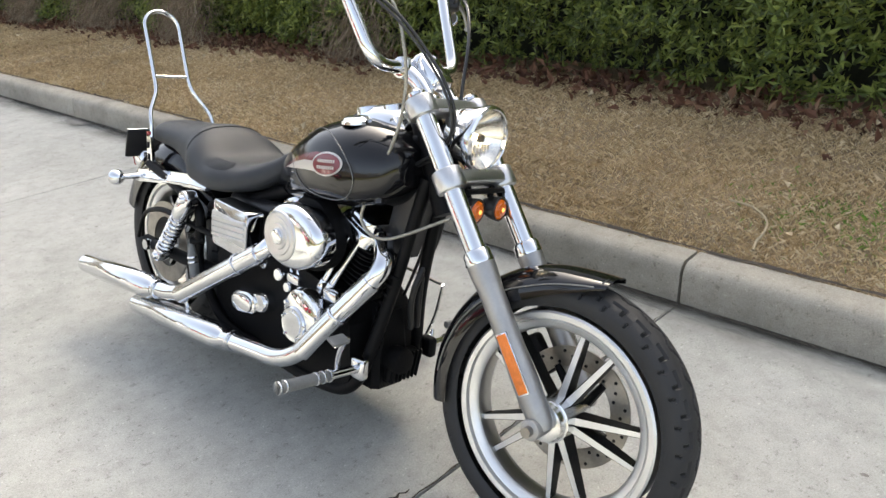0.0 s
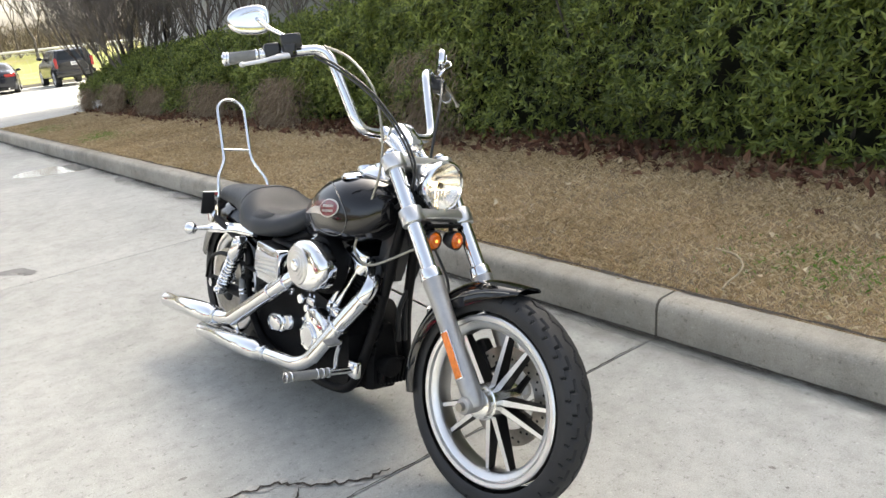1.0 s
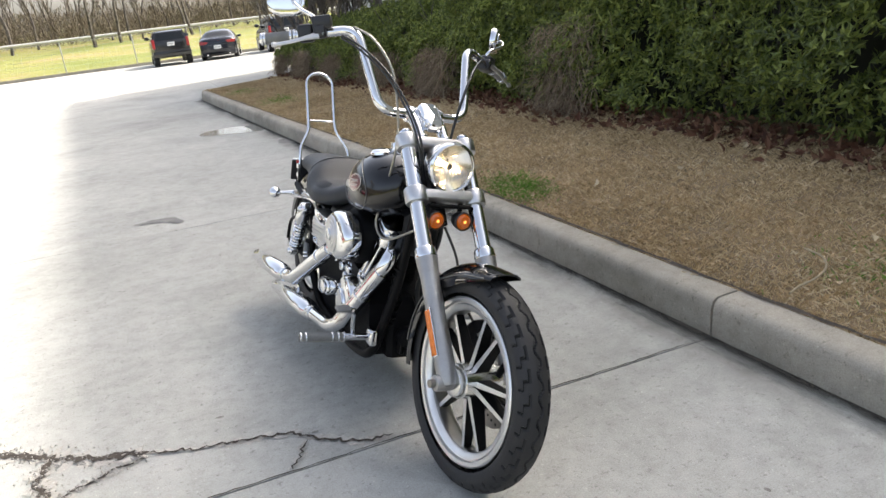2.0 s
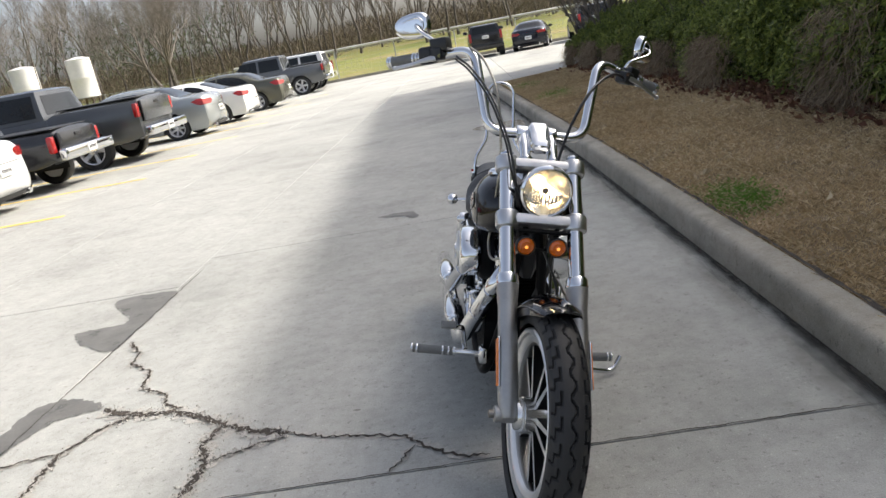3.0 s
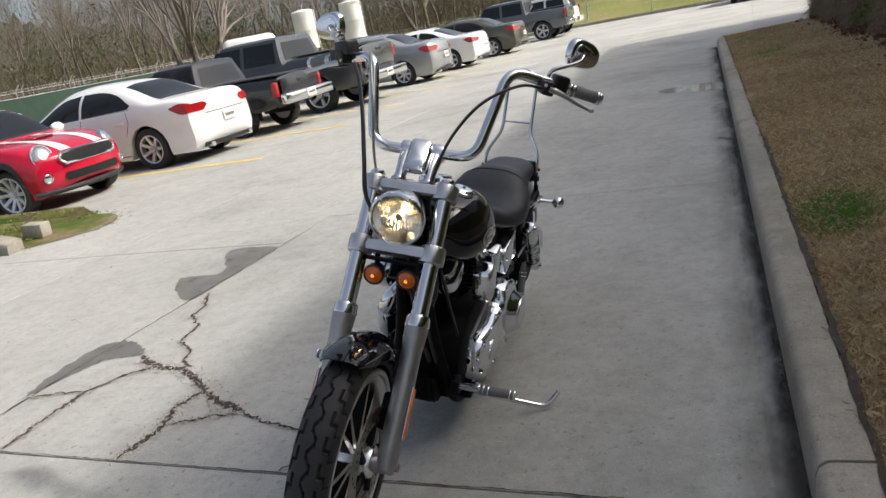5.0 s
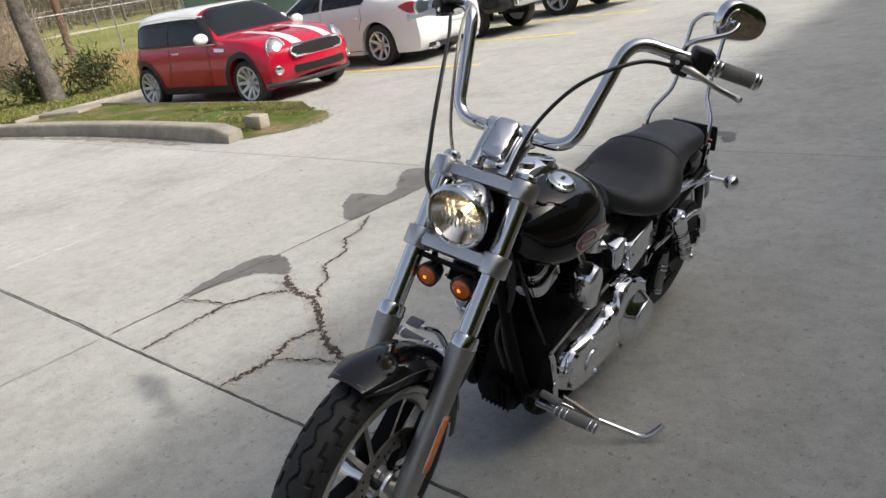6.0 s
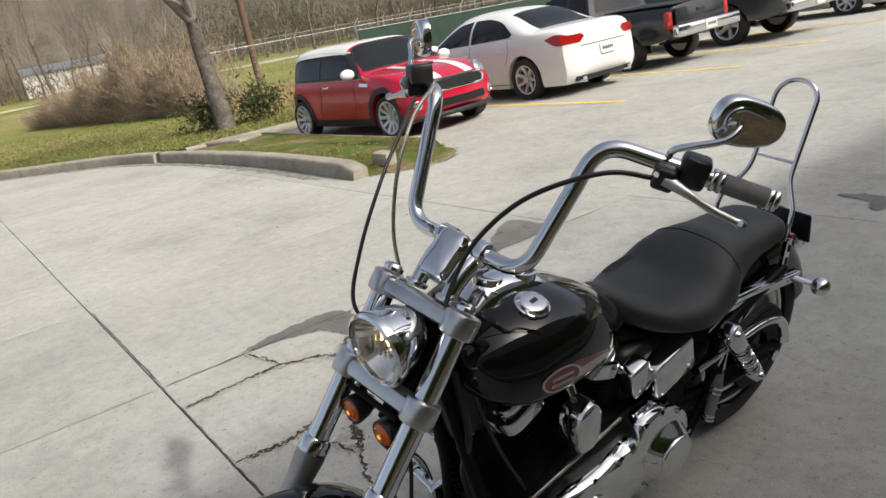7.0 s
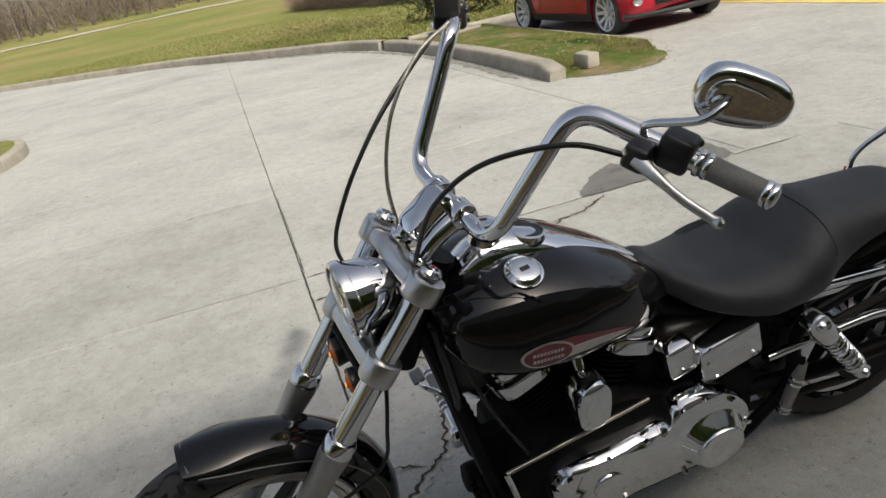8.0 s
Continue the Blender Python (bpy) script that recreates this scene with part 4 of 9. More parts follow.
bpart("axle", cyl(AXLE + Vector((-0.15, 0, 0)), AXLE + Vector((0.145, 0, 0)), 0.012, 16), STEEL, fw, steered=True)

# fork legs, trees and reflectors
fork = bpart("front_fork", cyl(leg(0.50, 0, -0.055), leg(0.78, 0, -0.055), 0.022, 20), BLACKMETAL, None, "black steering stem between chrome fork tubes", True)
for sd in (-1, 1):
    x = 0.106 * sd
    prof = [(0, -0.026), (0.014, -0.026), (0.022, -0.021), (0.0275, -0.005), (0.0295, 0.03), (0.0305, 0.10), (0.0285, 0.16), (0.0285, 0.30), (0.0325, 0.345), (0.0335, 0.372), (0.0, 0.372)]
    low = bpart("fork_lower", lathe(bmesh.new(), prof, axis_frame(leg(0, x), FORK), 28), LOWER, fork, "satin grey cast fork lower", True)
    bm = cyl(AXLE + Vector((x - 0.034 * sd * 0, 0.0, 0.0)) - Vector((0.03 * sd, 0, 0)), AXLE + Vector((x + 0.029 * sd, 0, 0)), 0.024, 24, 0.005)
    bpart("axle_clamp", bm, LOWER, fork, steered=True)
    bolt_head(fork, AXLE + Vector((x + 0.029 * sd, 0, 0)), (sd, 0, 0), 0.0115, 0.012, STEEL, True)
    bpart("fork_tube", cyl(leg(0.36, x), leg(0.765, x), 0.0245, 28), CHROME, fork, "chrome fork tube", True)
    prof = [(0.0, 0), (0.0335, 0), (0.035, 0.006), (0.033, 0.014), (0.0335, 0.024), (0.030, 0.032), (0.0255, 0.034), (0, 0.034)]
    bpart("fork_collar", lathe(bmesh.new(), prof, axis_frame(leg(0.366, x), FORK), 28), CHROME, fork, steered=True)
    bm = bmesh.new()
    m = axis_frame(leg(0.135, x + 0.0325 * sd, 0.0), FORK)
    box(bm, (0.006, 0.024, 0.135), Matrix.Translation(leg(0.135, x + 0.031 * sd, 0.004)) @ Matrix.Rotation(-math.atan2(0.58, 0.8146), 4, "X"), 0.002)
    bpart("reflector", bm, REFLECTOR, fork, "long orange side reflector", True)
    bm = bmesh.new()
    box(bm, (0.004, 0.029, 0.142), Matrix.Translation(leg(0.135, x + 0.0285 * sd, 0.004)) @ Matrix.Rotation(-math.atan2(0.58, 0.8146), 4, "X"), 0.001)
    bpart("reflector_base", bm, CHROME, fork, steered=True)
    for s, nm in ((0.745, "cap_nut"),):
        bpart(nm, lathe(bmesh.new(), [(0, 0), (0.021, 0), (0.022, 0.008), (0.017, 0.014), (0.012, 0.0145), (0.011, 0.010), (0, 0.010)], axis_frame(leg(0.785, x), FORK), 24), CHROME, fork, steered=True)


def tree(s, h, mat, name, wide=0.106):
    """A fork bridge: a gently waisted bar between two round clamps."""
    bm = bmesh.new()
    rings = []
    for k in range(13):
        u = -1 + 2 * k / 12
        d = 0.027 + 0.006 * abs(u) ** 2
        c = leg(s + h / 2, wide * u, 0.008 * (1 - u * u) - 0.004)
        up, fr = FORK * (h / 2 * 0.88), Vector((0, -0.8146, 0.58)) * d
        q = []
        for a in range(12):
            an = 2 * math.pi * a / 12
            cs, sn = math.cos(an), math.sin(an)
            q.append(c + fr * math.copysign(abs(cs) ** 0.55, cs) + up * math.copysign(abs(sn) ** 0.55, sn))
        rings.append(q)
    loft(bm, rings)
    ob = bpart(name, bm, mat, fork, "satin aluminium fork bridge", True)
    for sd in (-1, 1):
        bpart("clamp", cyl(leg(s - 0.003, wide * sd), leg(s + h + 0.003, wide * sd), 0.0365, 28, 0.006), mat, fork, steered=True)
    return ob


tree(0.548, 0.046, BRUSHED, "lower_bridge")
tree(0.735, 0.042, BRUSHED, "upper_bridge")

# headlamp
HL = Vector((0, 0.322, 0.898))
hd = Vector((0, -1, -0.06)).normalized()
prof = [(0.0, -0.115), (0.02, -0.114), (0.045, -0.098), (0.062, -0.07), (0.071, -0.035), (0.0745, -0.012), (0.079, -0.010), (0.0815, 0.0), (0.080, 0.010), (0.074, 0.014), (0.0715, 0.012), (0.0715, 0.004), (0.070, -0.004)]
lamp = bpart("headlamp", lathe(bmesh.new(), prof, axis_frame(HL, hd), 48), CHROME, None, "round chrome headlamp, lit", True)
bpart("bowl", lathe(bmesh.new(), [(0.0712 * math.sqrt(1 - k / 16), 0.002 - 0.064 * k / 16) for k in range(16)] + [(0.006, -0.0615), (0.0, -0.062)], axis_frame(HL, hd), 48), LAMPBOWL, lamp, "silvered lamp bowl", True)
prof = [(0.0, 0.0185), (0.03, 0.017), (0.055, 0.013), (0.0712, 0.006), (0.0712, 0.003), (0.055, 0.010), (0.03, 0.014), (0, 0.0155)]
ob = bpart("lens", lathe(bmesh.new(), prof, axis_frame(HL, hd), 48), CLEAR, lamp, "clear headlamp lens", True)
ob.visible_shadow = False
BULB = bpy.data.materials.new("lit_bulb")
BULB.use_nodes = True
bp_ = BULB.node_tree.nodes["Principled BSDF"]
bp_.inputs["Emission Color"].default_value, bp_.inputs["Emission Strength"].default_value = (1.0, 0.72, 0.40, 1), 15.0
bpart("bulb", lathe(bmesh.new(), [(0, -0.055), (0.006, -0.055), (0.0075, -0.03), (0.005, -0.018), (0, -0.016)], axis_frame(HL, hd), 16), BULB, lamp, "lit warm bulb", True)
bpart("bulb_shield", lathe(bmesh.new(), [(0, -0.006), (0.009, -0.007), (0.011, -0.014), (0.010, -0.018), (0, -0.0165)], axis_frame(HL, hd), 16), STEEL, lamp, steered=True)
bm = bmesh.new()
for k in range(11):
    xx = -0.050 + 0.010 * k
    dz = math.sqrt(max(0.0, 0.062 ** 2 - xx * xx))
    zc = -dz * 0.5 - 0.006
    p0 = HL + Vector((xx, 0.018 + 0.02 * (1 - abs(xx) / 0.06), zc))
    box(bm, (0.0058, 0.005, max(0.01, dz * 0.8)), Matrix.Translation(p0), 0.0018)
bpart("reflector_flutes", bm, CHROME, lamp, steered=True)
bm = tube(bmesh.new(), [HL + Vector((0, 0.06, -0.05)), leg(0.585, 0, 0.0)], 0.010, 12)
bpart("headlamp_mount", bm, CHROME, lamp, steered=True)
bm = tube(bmesh.new(), rounded([HL + Vector((0, 0.10, 0.02)), HL + Vector((0, 0.13, 0.05)), leg(0.75, 0, 0.0)], 0.02), 0.009, 10)
bpart("headlamp_bracket", bm, BLACKMETAL, lamp, steered=True)

# front indicators under the lower bridge
bm = tube(bmesh.new(), [leg(0.545, -0.075, 0.02) + Vector((0, 0, -0.012)), leg(0.545, 0.075, 0.02) + Vector((0, 0, -0.012))], 0.007, 10)
bar = bpart("indicator_bar", bm, BLACKMETAL, None, "front indicator bar below the fork bridge", True)
for sd in (-1, 1):
    c = Vector((0.049 * sd, 0.285, 0.735))
    prof = [(0, 0.052), (0.012, 0.05), (0.022, 0.04), (0.028, 0.022), (0.0305, 0.004), (0.0305, -0.004), (0.027, -0.006), (0.027, 0.0), (0, 0.0)]
    ind = bpart("indicator", lathe(bmesh.new(), prof, axis_frame(c, (0, 1, 0)), 32), PLASTIC, bar, "dark bullet indicator", True)
    prof = [(0.0, -0.013), (0.008, -0.0125), (0.009, -0.011), (0.016, -0.010), (0.017, -0.0085), (0.0235, -0.006), (0.0265, -0.001), (0.0265, 0.002), (0, 0.002)]
    bpart("lens", lathe(bmesh.new(), prof, axis_frame(c, (0, 1, 0)), 32), AMBERLIT, bar, "ridged amber lens", True)
    bpart("bulb_glow", lathe(bmesh.new(), [(0.0, -0.0150), (0.0035, -0.0145), (0.0052, -0.0128), (0.0055, -0.010), (0, -0.010)], axis_frame(c, (0, 1, 0)), 20), AMBERHOT, bar, "lit bulb showing through the lens", True)
    bpart("stalk", cyl(c + Vector((0, 0.03, 0.0)), leg(0.552, 0.05 * sd, 0.005), 0.008, 12), BLACKMETAL, bar, steered=True)

# front mudguard
def guard_mesh(centre, R, a0, a1, width, skirt, n=40, m=16, flare=0.0, tip=0.0, thick=0.003, close=0.0):
    """A mudguard arched over a wheel from angle a0 to a1, degrees from the top, minus ahead."""
    bm = bmesh.new()
    rows = []
    for i in range(n + 1):
        u = i / n
        a = radians(a0 + (a1 - a0) * u)
        lift = flare * max(0.0, 1 - u * 7) ** 2
        wk = 1.0 - tip * max(0.0, 1 - u * 7) ** 2
        sk = skirt * (1.0 - close * max(0.0, 1 - u * 3.2) ** 1.5)
        row = []
        for j in range(m + 1):
            s = -1 + 2 * j / m
            th = s * radians(100)
            x = width / 2 * math.sin(th) / math.sin(radians(100)) * (1.02 if abs(s) > 0.8 else 1.0) * wk
            if abs(s) > 0.86:
                x = math.copysign(width / 2 * wk, s)
            r = R + lift - sk * (1 - math.cos(th)) / (1 - math.cos(radians(100)))
            row.append(centre + Vector((x, r * math.sin(a), r * math.cos(a))))
        rows.append(row)
    loft(bm, rows, closed=False)
    bmesh.ops.recalc_face_normals(bm, faces=bm.faces)
    bmesh.ops.solidify(bm, geom=bm.faces[:], thickness=thick)
    return bm


fg = bpart("front_mudguard", guard_mesh(AXLE, 0.343, -13, 102, 0.140, 0.070, flare=0.009, tip=0.28, close=0.72), BLACKPAINT, None, "glossy black front mudguard with a silver pinstripe", True)
for sd in (-1, 1):
    pts = []
    for k in range(30):
        u = k / 29
        a = radians(-9 + 96 * u)
        r = 0.343 - 0.040 + 0.026 * max(0, 1 - u * 3.2) ** 1.5
        pts.append(AXLE + Vector((sd * (0.0708 - 0.014 * max(0, 1 - u * 7) ** 2), r * math.sin(a), r * math.cos(a))))
    bpart("pinstripe", tube(bmesh.new(), pts, 0.0018, 6), SILVERSTRIPE, fg, steered=True)
    bm = bmesh.new()
    tube(bm, [leg(0.22, 0.078 * sd, -0.0), leg(0.30, 0.075 * sd, -0.0)], 0.012, 10, flat=0.5)
    bpart("bracket", bm, BLACKMETAL, fg, steered=True)
# cross stripe at the leading tip
pts = [AXLE + Vector((0.048 * math.sin(t), -0.062 - 0.006 * math.cos(t), 0.333 + 0.008 * math.cos(t))) for t in np.linspace(-1.3, 1.3, 13)]
bpart("tip_stripe", tube(bmesh.new(), pts, 0.0018, 6), SILVERSTRIPE, fg, steered=True)
# brake caliper on the left leg
bm = bmesh.new()
box(bm, (0.050, 0.055, 0.105), Matrix.Translation((0.070, 0.125, 0.405)) @ Matrix.Rotation(radians(-40), 4, "X"), 0.012, 3)
cal = bpart("front_caliper", bm, BLACKMETAL, None, "black front brake caliper", True)
for dz in (-0.028, 0.028):
    bpart("piston_cover", cyl(Vector((0.09, 0.125 + dz * 0.64, 0.405 + dz * 0.77)), Vector((0.102, 0.125 + dz * 0.64, 0.405 + dz * 0.77)), 0.017, 18, 0.003), STEEL, cal, steered=True)

# handlebar, risers and what sits on them
BAR = [(-0.480, 0.838, 1.206), (-0.300, 0.742, 1.262), (-0.212, 0.690, 1.282), (-0.158, 0.556, 1.036), (0.158, 0.556, 1.036), (0.212, 0.690, 1.282), (0.300, 0.742, 1.262), (0.480, 0.838, 1.206)]
BARPTS = rounded([BAR[0], BAR[2], BAR[3], BAR[4], BAR[5], BAR[7]], 0.055, 10)
hb = bpart("handlebar", tube(bmesh.new(), BARPTS, 0.016, 20), CHROME, None, "tall chrome handlebar", True)
for sd in (-1, 1):
    pts = rounded([leg(0.782, 0.044 * sd, -0.012), leg(0.84, 0.044 * sd, -0.022), Vector((0.044 * sd, 0.553, 1.030))], 0.04, 6)
    bpart("riser", tube(bmesh.new(), pts, [0.0175 + 0.004 * (k / (len(pts) - 1)) for k in range(len(pts))], 18), CHROME, hb, "chrome bar riser", True)
    bpart("riser_nut", cyl(leg(0.778, 0.044 * sd, -0.012), leg(0.79, 0.044 * sd, -0.012), 0.024, 20, 0.003), CHROME, hb, steered=True)
    bpart("riser_clamp", cyl((0.026 * sd, 0.556, 1.036), (0.066 * sd, 0.556, 1.036), 0.027, 22, 0.005), CHROME, hb, steered=True)
bm = bmesh.new()
mt_ = Matrix.Translation((0, 0.512, 1.024)) @ Matrix.Rotation(radians(38), 4, "X")
plate(bm, [(x, y) for x, y in superoval(0.072, 0.112, 36, 4.5)], 0.036, mt_, 0.020)
bpart("riser_cover", bm, CHROME, hb, "square chrome cover between the risers", True)


def bar_at(sd, u):
    """A point on the grip stretch of the bar; u = 0 inboard, 1 at the end."""
    a, b = Vector(BAR[5]), Vector(BAR[7])
    q = a.lerp(b, u)
    return Vector((q.x * sd, q.y, q.z))


for sd in (-1, 1):
    d = (bar_at(sd, 1) - bar_at(sd, 0)).normalized()
    g = bpart("grip", cyl(bar_at(sd, 0.65), bar_at(sd, 0.97), 0.0185, 24, 0.003), GRIPRUBBER, hb, "grey rubber grip with chrome end bands", True)
    for u in (0.64, 0.68, 0.955, 0.985):
        bpart("grip_band", cyl(bar_at(sd, u), bar_at(sd, u) + d * 0.009, 0.0205, 24, 0.002), CHROME, g, steered=True)
    bpart("grip_end", lathe(bmesh.new(), [(0, 0.012), (0.012, 0.011), (0.019, 0.006), (0.020, 0), (0, 0)], axis_frame(bar_at(sd, 0.992), d), 24), CHROME, g, steered=True)
    bm = bmesh.new()
    rot = d.to_track_quat("X", "Z").to_matrix().to_4x4()
    box(bm, (0.052, 0.046, 0.058), Matrix.Translation(bar_at(sd, 0.54) + Vector((0, 0.0, 0.004))) @ rot, 0.010, 3)
    sw = bpart("switch_housing", bm, PLASTIC, hb, "black switch housing", True)
    bm = bmesh.new()
    box(bm, (0.040, 0.05, 0.042), Matrix.Translation(bar_at(sd, 0.42) + Vector((0, -0.024, 0.006 if sd < 0 else -0.012))) @ rot, 0.008, 3)
    bpart("lever_clamp", bm, PLASTIC, sw, steered=True)
    for k, (dx, dz) in enumerate(((0.46, 0.012), (0.56, -0.010), (0.58, 0.014))):
        c = bar_at(sd, dx) + Vector((0, 0.022, dz))
        bpart("switch", cyl(c, c + Vector((0, 0.008, 0)), 0.007, 10, 0.002), PLASTIC, sw, steered=True)
    bolt_head(sw, bar_at(sd, 0.42) + Vector((0, -0.049, 0.0)), (0, -1, 0), 0.006, 0.004, CHROME, True)
    if sd < 0:
        bm = bmesh.new()
        box(bm, (0.062, 0.052, 0.044), Matrix.Translation(bar_at(sd, 0.40) + Vector((0.0, -0.016, 0.034))) @ rot, 0.006, 2)
        bpart("brake_reservoir", bm, PLASTIC, sw, "square black brake fluid reservoir", True)
    drop = 0.35 if sd < 0 else 0.55
    L0 = bar_at(sd, 0.46) + Vector((0, -0.045, -0.012 * drop))
    L1 = bar_at(sd, 0.62) + Vector((0, -0.060, -0.022 * drop))
    L2 = bar_at(sd, 0.76) + Vector((0.0, -0.066, -0.040 * drop))
    L3 = bar_at(sd, 0.91) + Vector((0.008 * sd, -0.064, -0.058 * drop))
    pts = spline([L0, L1, L2, L3], 6)
    rad = [0.013 - 0.006 * min(1, k / 8) for k in range(len(pts) - 1)] + [0.010]
    bpart("lever", tube(bmesh.new(), pts, rad, 12, flat=0.62), BRUSHED, sw, "satin alloy hand lever", True)
    bpart("lever_tip", lathe(bmesh.new(), [(0, -0.009), (0.006, -0.007), (0.009, 0), (0.006, 0.007), (0, 0.009)], axis_frame(L3, d), 14), BRUSHED, sw, steered=True)
    # mirror
    S0 = bar_at(sd, 0.42) + Vector((0, -0.020, 0.022))
    M0 = Vector((0.386 * sd, 0.820, 1.328))
    out = []
    for k in range(36):
        a = 2 * math.pi * k / 36
        x = 0.066 * math.copysign(abs(math.cos(a)) ** 0.75, math.cos(a))
        hh = 0.042 + 0.007 * (-(x) / 0.066)
        out.append((x * sd, hh * math.copysign(abs(math.sin(a)) ** 0.8, math.sin(a))))
    if sd < 0:
        out = out[::-1]
    mm = Matrix.Translation(M0 + Vector((0.028 * sd, 0.004, 0.006))) @ Matrix.Rotation(radians(50 if sd > 0 else -30), 4, "Z") @ Matrix.Rotation(radians(90), 4, "X") @ Matrix.Rotation(radians(-14 * sd), 4, "Z")
    pts = spline([S0, S0 + Vector((0.016 * sd, -0.004, 0.022)), mm @ Vector((-0.050 * sd, -0.030, 0.034)), mm @ Vector((-0.030 * sd, -0.008, 0.030)), mm @ Vector((-0.022 * sd, 0.0, 0.012))], 6)
    mi = bpart("mirror_stem", tube(bmesh.new(), pts, 0.0062, 12), CHROME, hb, "chrome mirror stem", True)
    bm = bmesh.new()
    rings = []
    for k, dz in ((1.0, -0.012), (1.02, -0.006), (1.0, 0.002), (0.965, 0.008), (0.90, 0.0115), (0.80, 0.0128), (0.4, 0.0138), (0.04, 0.014)):
        rings.append([mm @ Vector((x * k, y * k, dz)) for x, y in out])
    loft(bm, rings)
    shell = bpart("mirror_shell", bm, CHROME, mi, "chrome teardrop mirror shell", True)
    arc = [mm @ Vector((sd * (-0.022 + 0.025 * math.cos(a)), 0.025 * math.sin(a), 0.0125)) for a in np.linspace(radians(225), radians(80), 12)] + [mm @ Vector((sd * 0.012, 0.020, 0.0125)), mm @ Vector((sd * 0.034, 0.012, 0.012))]
    bpart("raised_ridge", tube(bmesh.new(), arc, [0.0045] * 11 + [0.004, 0.003, 0.0012], 8), CHROME, mi, steered=True)
    bm = bmesh.new()
    plate(bm, [(x * 0.94, y * 0.92) for x, y in out], 0.002, mm @ Matrix.Translation((0, 0, -0.0145)))
    bpart("mirror_glass", bm, material("mirror_glass", (0.9, 0.9, 0.9), 0.01, 1.0, var=0.0, bump=0.0), mi, steered=True)

# cables
def cable(name, pts, r, mat, label, per=10):
    return bpart(name, tube(bmesh.new(), spline(pts, per), r, 10), mat, None, label)


SP = lambda x, y, z: STEER @ Vector((x, y, z))
cable("clutch_cable", [SP(0.322, 0.716, 1.236), SP(0.255, 0.645, 1.248), SP(0.168, 0.548, 1.205), SP(0.105, 0.485, 1.12), SP(0.068, 0.458, 1.02), SP(0.055, 0.45, 0.93), (0.06, 0.49, 0.80), (0.09, 0.56, 0.56), (0.11, 0.66, 0.34)], 0.0048, CABLE, "black clutch cable looping from the left lever")
cable("throttle_cable", [SP(-0.27, 0.672, 1.255), SP(-0.225, 0.598, 1.222), SP(-0.170, 0.488, 1.15), SP(-0.125, 0.388, 1.04), SP(-0.098, 0.345, 0.94), SP(-0.07, 0.40, 0.86), (-0.05, 0.50, 0.80), (-0.06, 0.62, 0.70)], 0.0040, CABLE, "black throttle cable looping past the headlamp")
cable("throttle_return_cable", [SP(-0.272, 0.672, 1.246), SP(-0.229, 0.600, 1.213), SP(-0.176, 0.490, 1.142), SP(-0.131, 0.391, 1.034), SP(-0.104, 0.348, 0.935), SP(-0.062, 0.40, 0.85), (-0.04, 0.51, 0.79), (-0.05, 0.62, 0.69)], 0.0035, CABLE, "black throttle return cable lying along the throttle cable")
cable("brake_hose", [SP(-0.225, 0.690, 1.287), SP(-0.190, 0.600, 1.255), SP(-0.152, 0.518, 1.17), SP(-0.132, 0.482, 1.05), SP(-0.118, 0.485, 0.95), SP(-0.115, 0.505, 0.86), (-0.125, 0.56, 0.73), (-0.13, 0.575, 0.655), (-0.115, 0.50, 0.625), SP(-0.04, 0.36, 0.70)], 0.0042, BRAID, "braided brake hose from the right lever")
cable("brake_line", [SP(0.03, 0.36, 0.70), SP(0.075, 0.33, 0.60), SP(0.085, 0.30, 0.50), SP(0.08, 0.18, 0.43)], 0.0045, CABLE, "black brake line down the left fork")

# frame
fr = bpart("frame", tube(bmesh.new(), [(0, 0.40, 0.70), (0, 0.515, 0.93)], 0.038, 20), BLACKMETAL, None, "black tubular steel frame")
for sd in (-1, 1):
    bpart("down_tube", tube(bmesh.new(), rounded([(0.03 * sd, 0.455, 0.78), (0.055 * sd, 0.525, 0.45), (0.115 * sd, 0.575, 0.17), (0.125 * sd, 0.75, 0.145), (0.135 * sd, 1.20, 0.17), (0.14 * sd, 1.36, 0.33), (0.135 * sd, 1.33, 0.52), (0.125 * sd, 1.70, 0.60)], 0.08), 0.017, 14), BLACKMETAL, fr)
    bpart("backbone", tube(bmesh.new(), rounded([(0.02 * sd, 0.49, 0.87), (0.03 * sd, 0.72, 0.76), (0.05 * sd, 1.05, 0.62), (0.10 * sd, 1.33, 0.52)], 0.1), 0.022, 14), BLACKMETAL, fr)
bm = bmesh.new()
box(bm, (0.10, 0.036, 0.095), Matrix.Translation((0.02, 0.540, 0.235)) @ Matrix.Rotation(radians(10), 4, "X"), 0.014, 3)
reg = bpart("regulator", bm, BLACKMETAL, None, "black finned regulator before the engine")
for k in range(7):
    bm = bmesh.new()
    box(bm, (0.004, 0.012, 0.088), Matrix.Translation((-0.025 + 0.015 * k, 0.518, 0.238)) @ Matrix.Rotation(radians(10), 4, "X"), 0.0015)
    bpart("cooling_fin", bm, BLACKMETAL, reg)
# two black filler masses, added where the engine's front is lost in shade
bm = bmesh.new()
loft(bm, [[Vector((x * w, y + o, z)) for x, y in ((-1, -0.03), (-0.7, -0.045), (0.7, -0.045), (1, -0.03), (1, 0.06), (-1, 0.06))] for w, o, z in ((0.060, 0.600, 0.17), (0.066, 0.600, 0.27), (0.045, 0.600, 0.36), (0.020, 0.595, 0.40))])
fm_ = bpart("engine_front_filler", bm, ENGINEBLACK, None, "black filler for the engine's shaded front, behind the down tubes")
bm = bmesh.new()
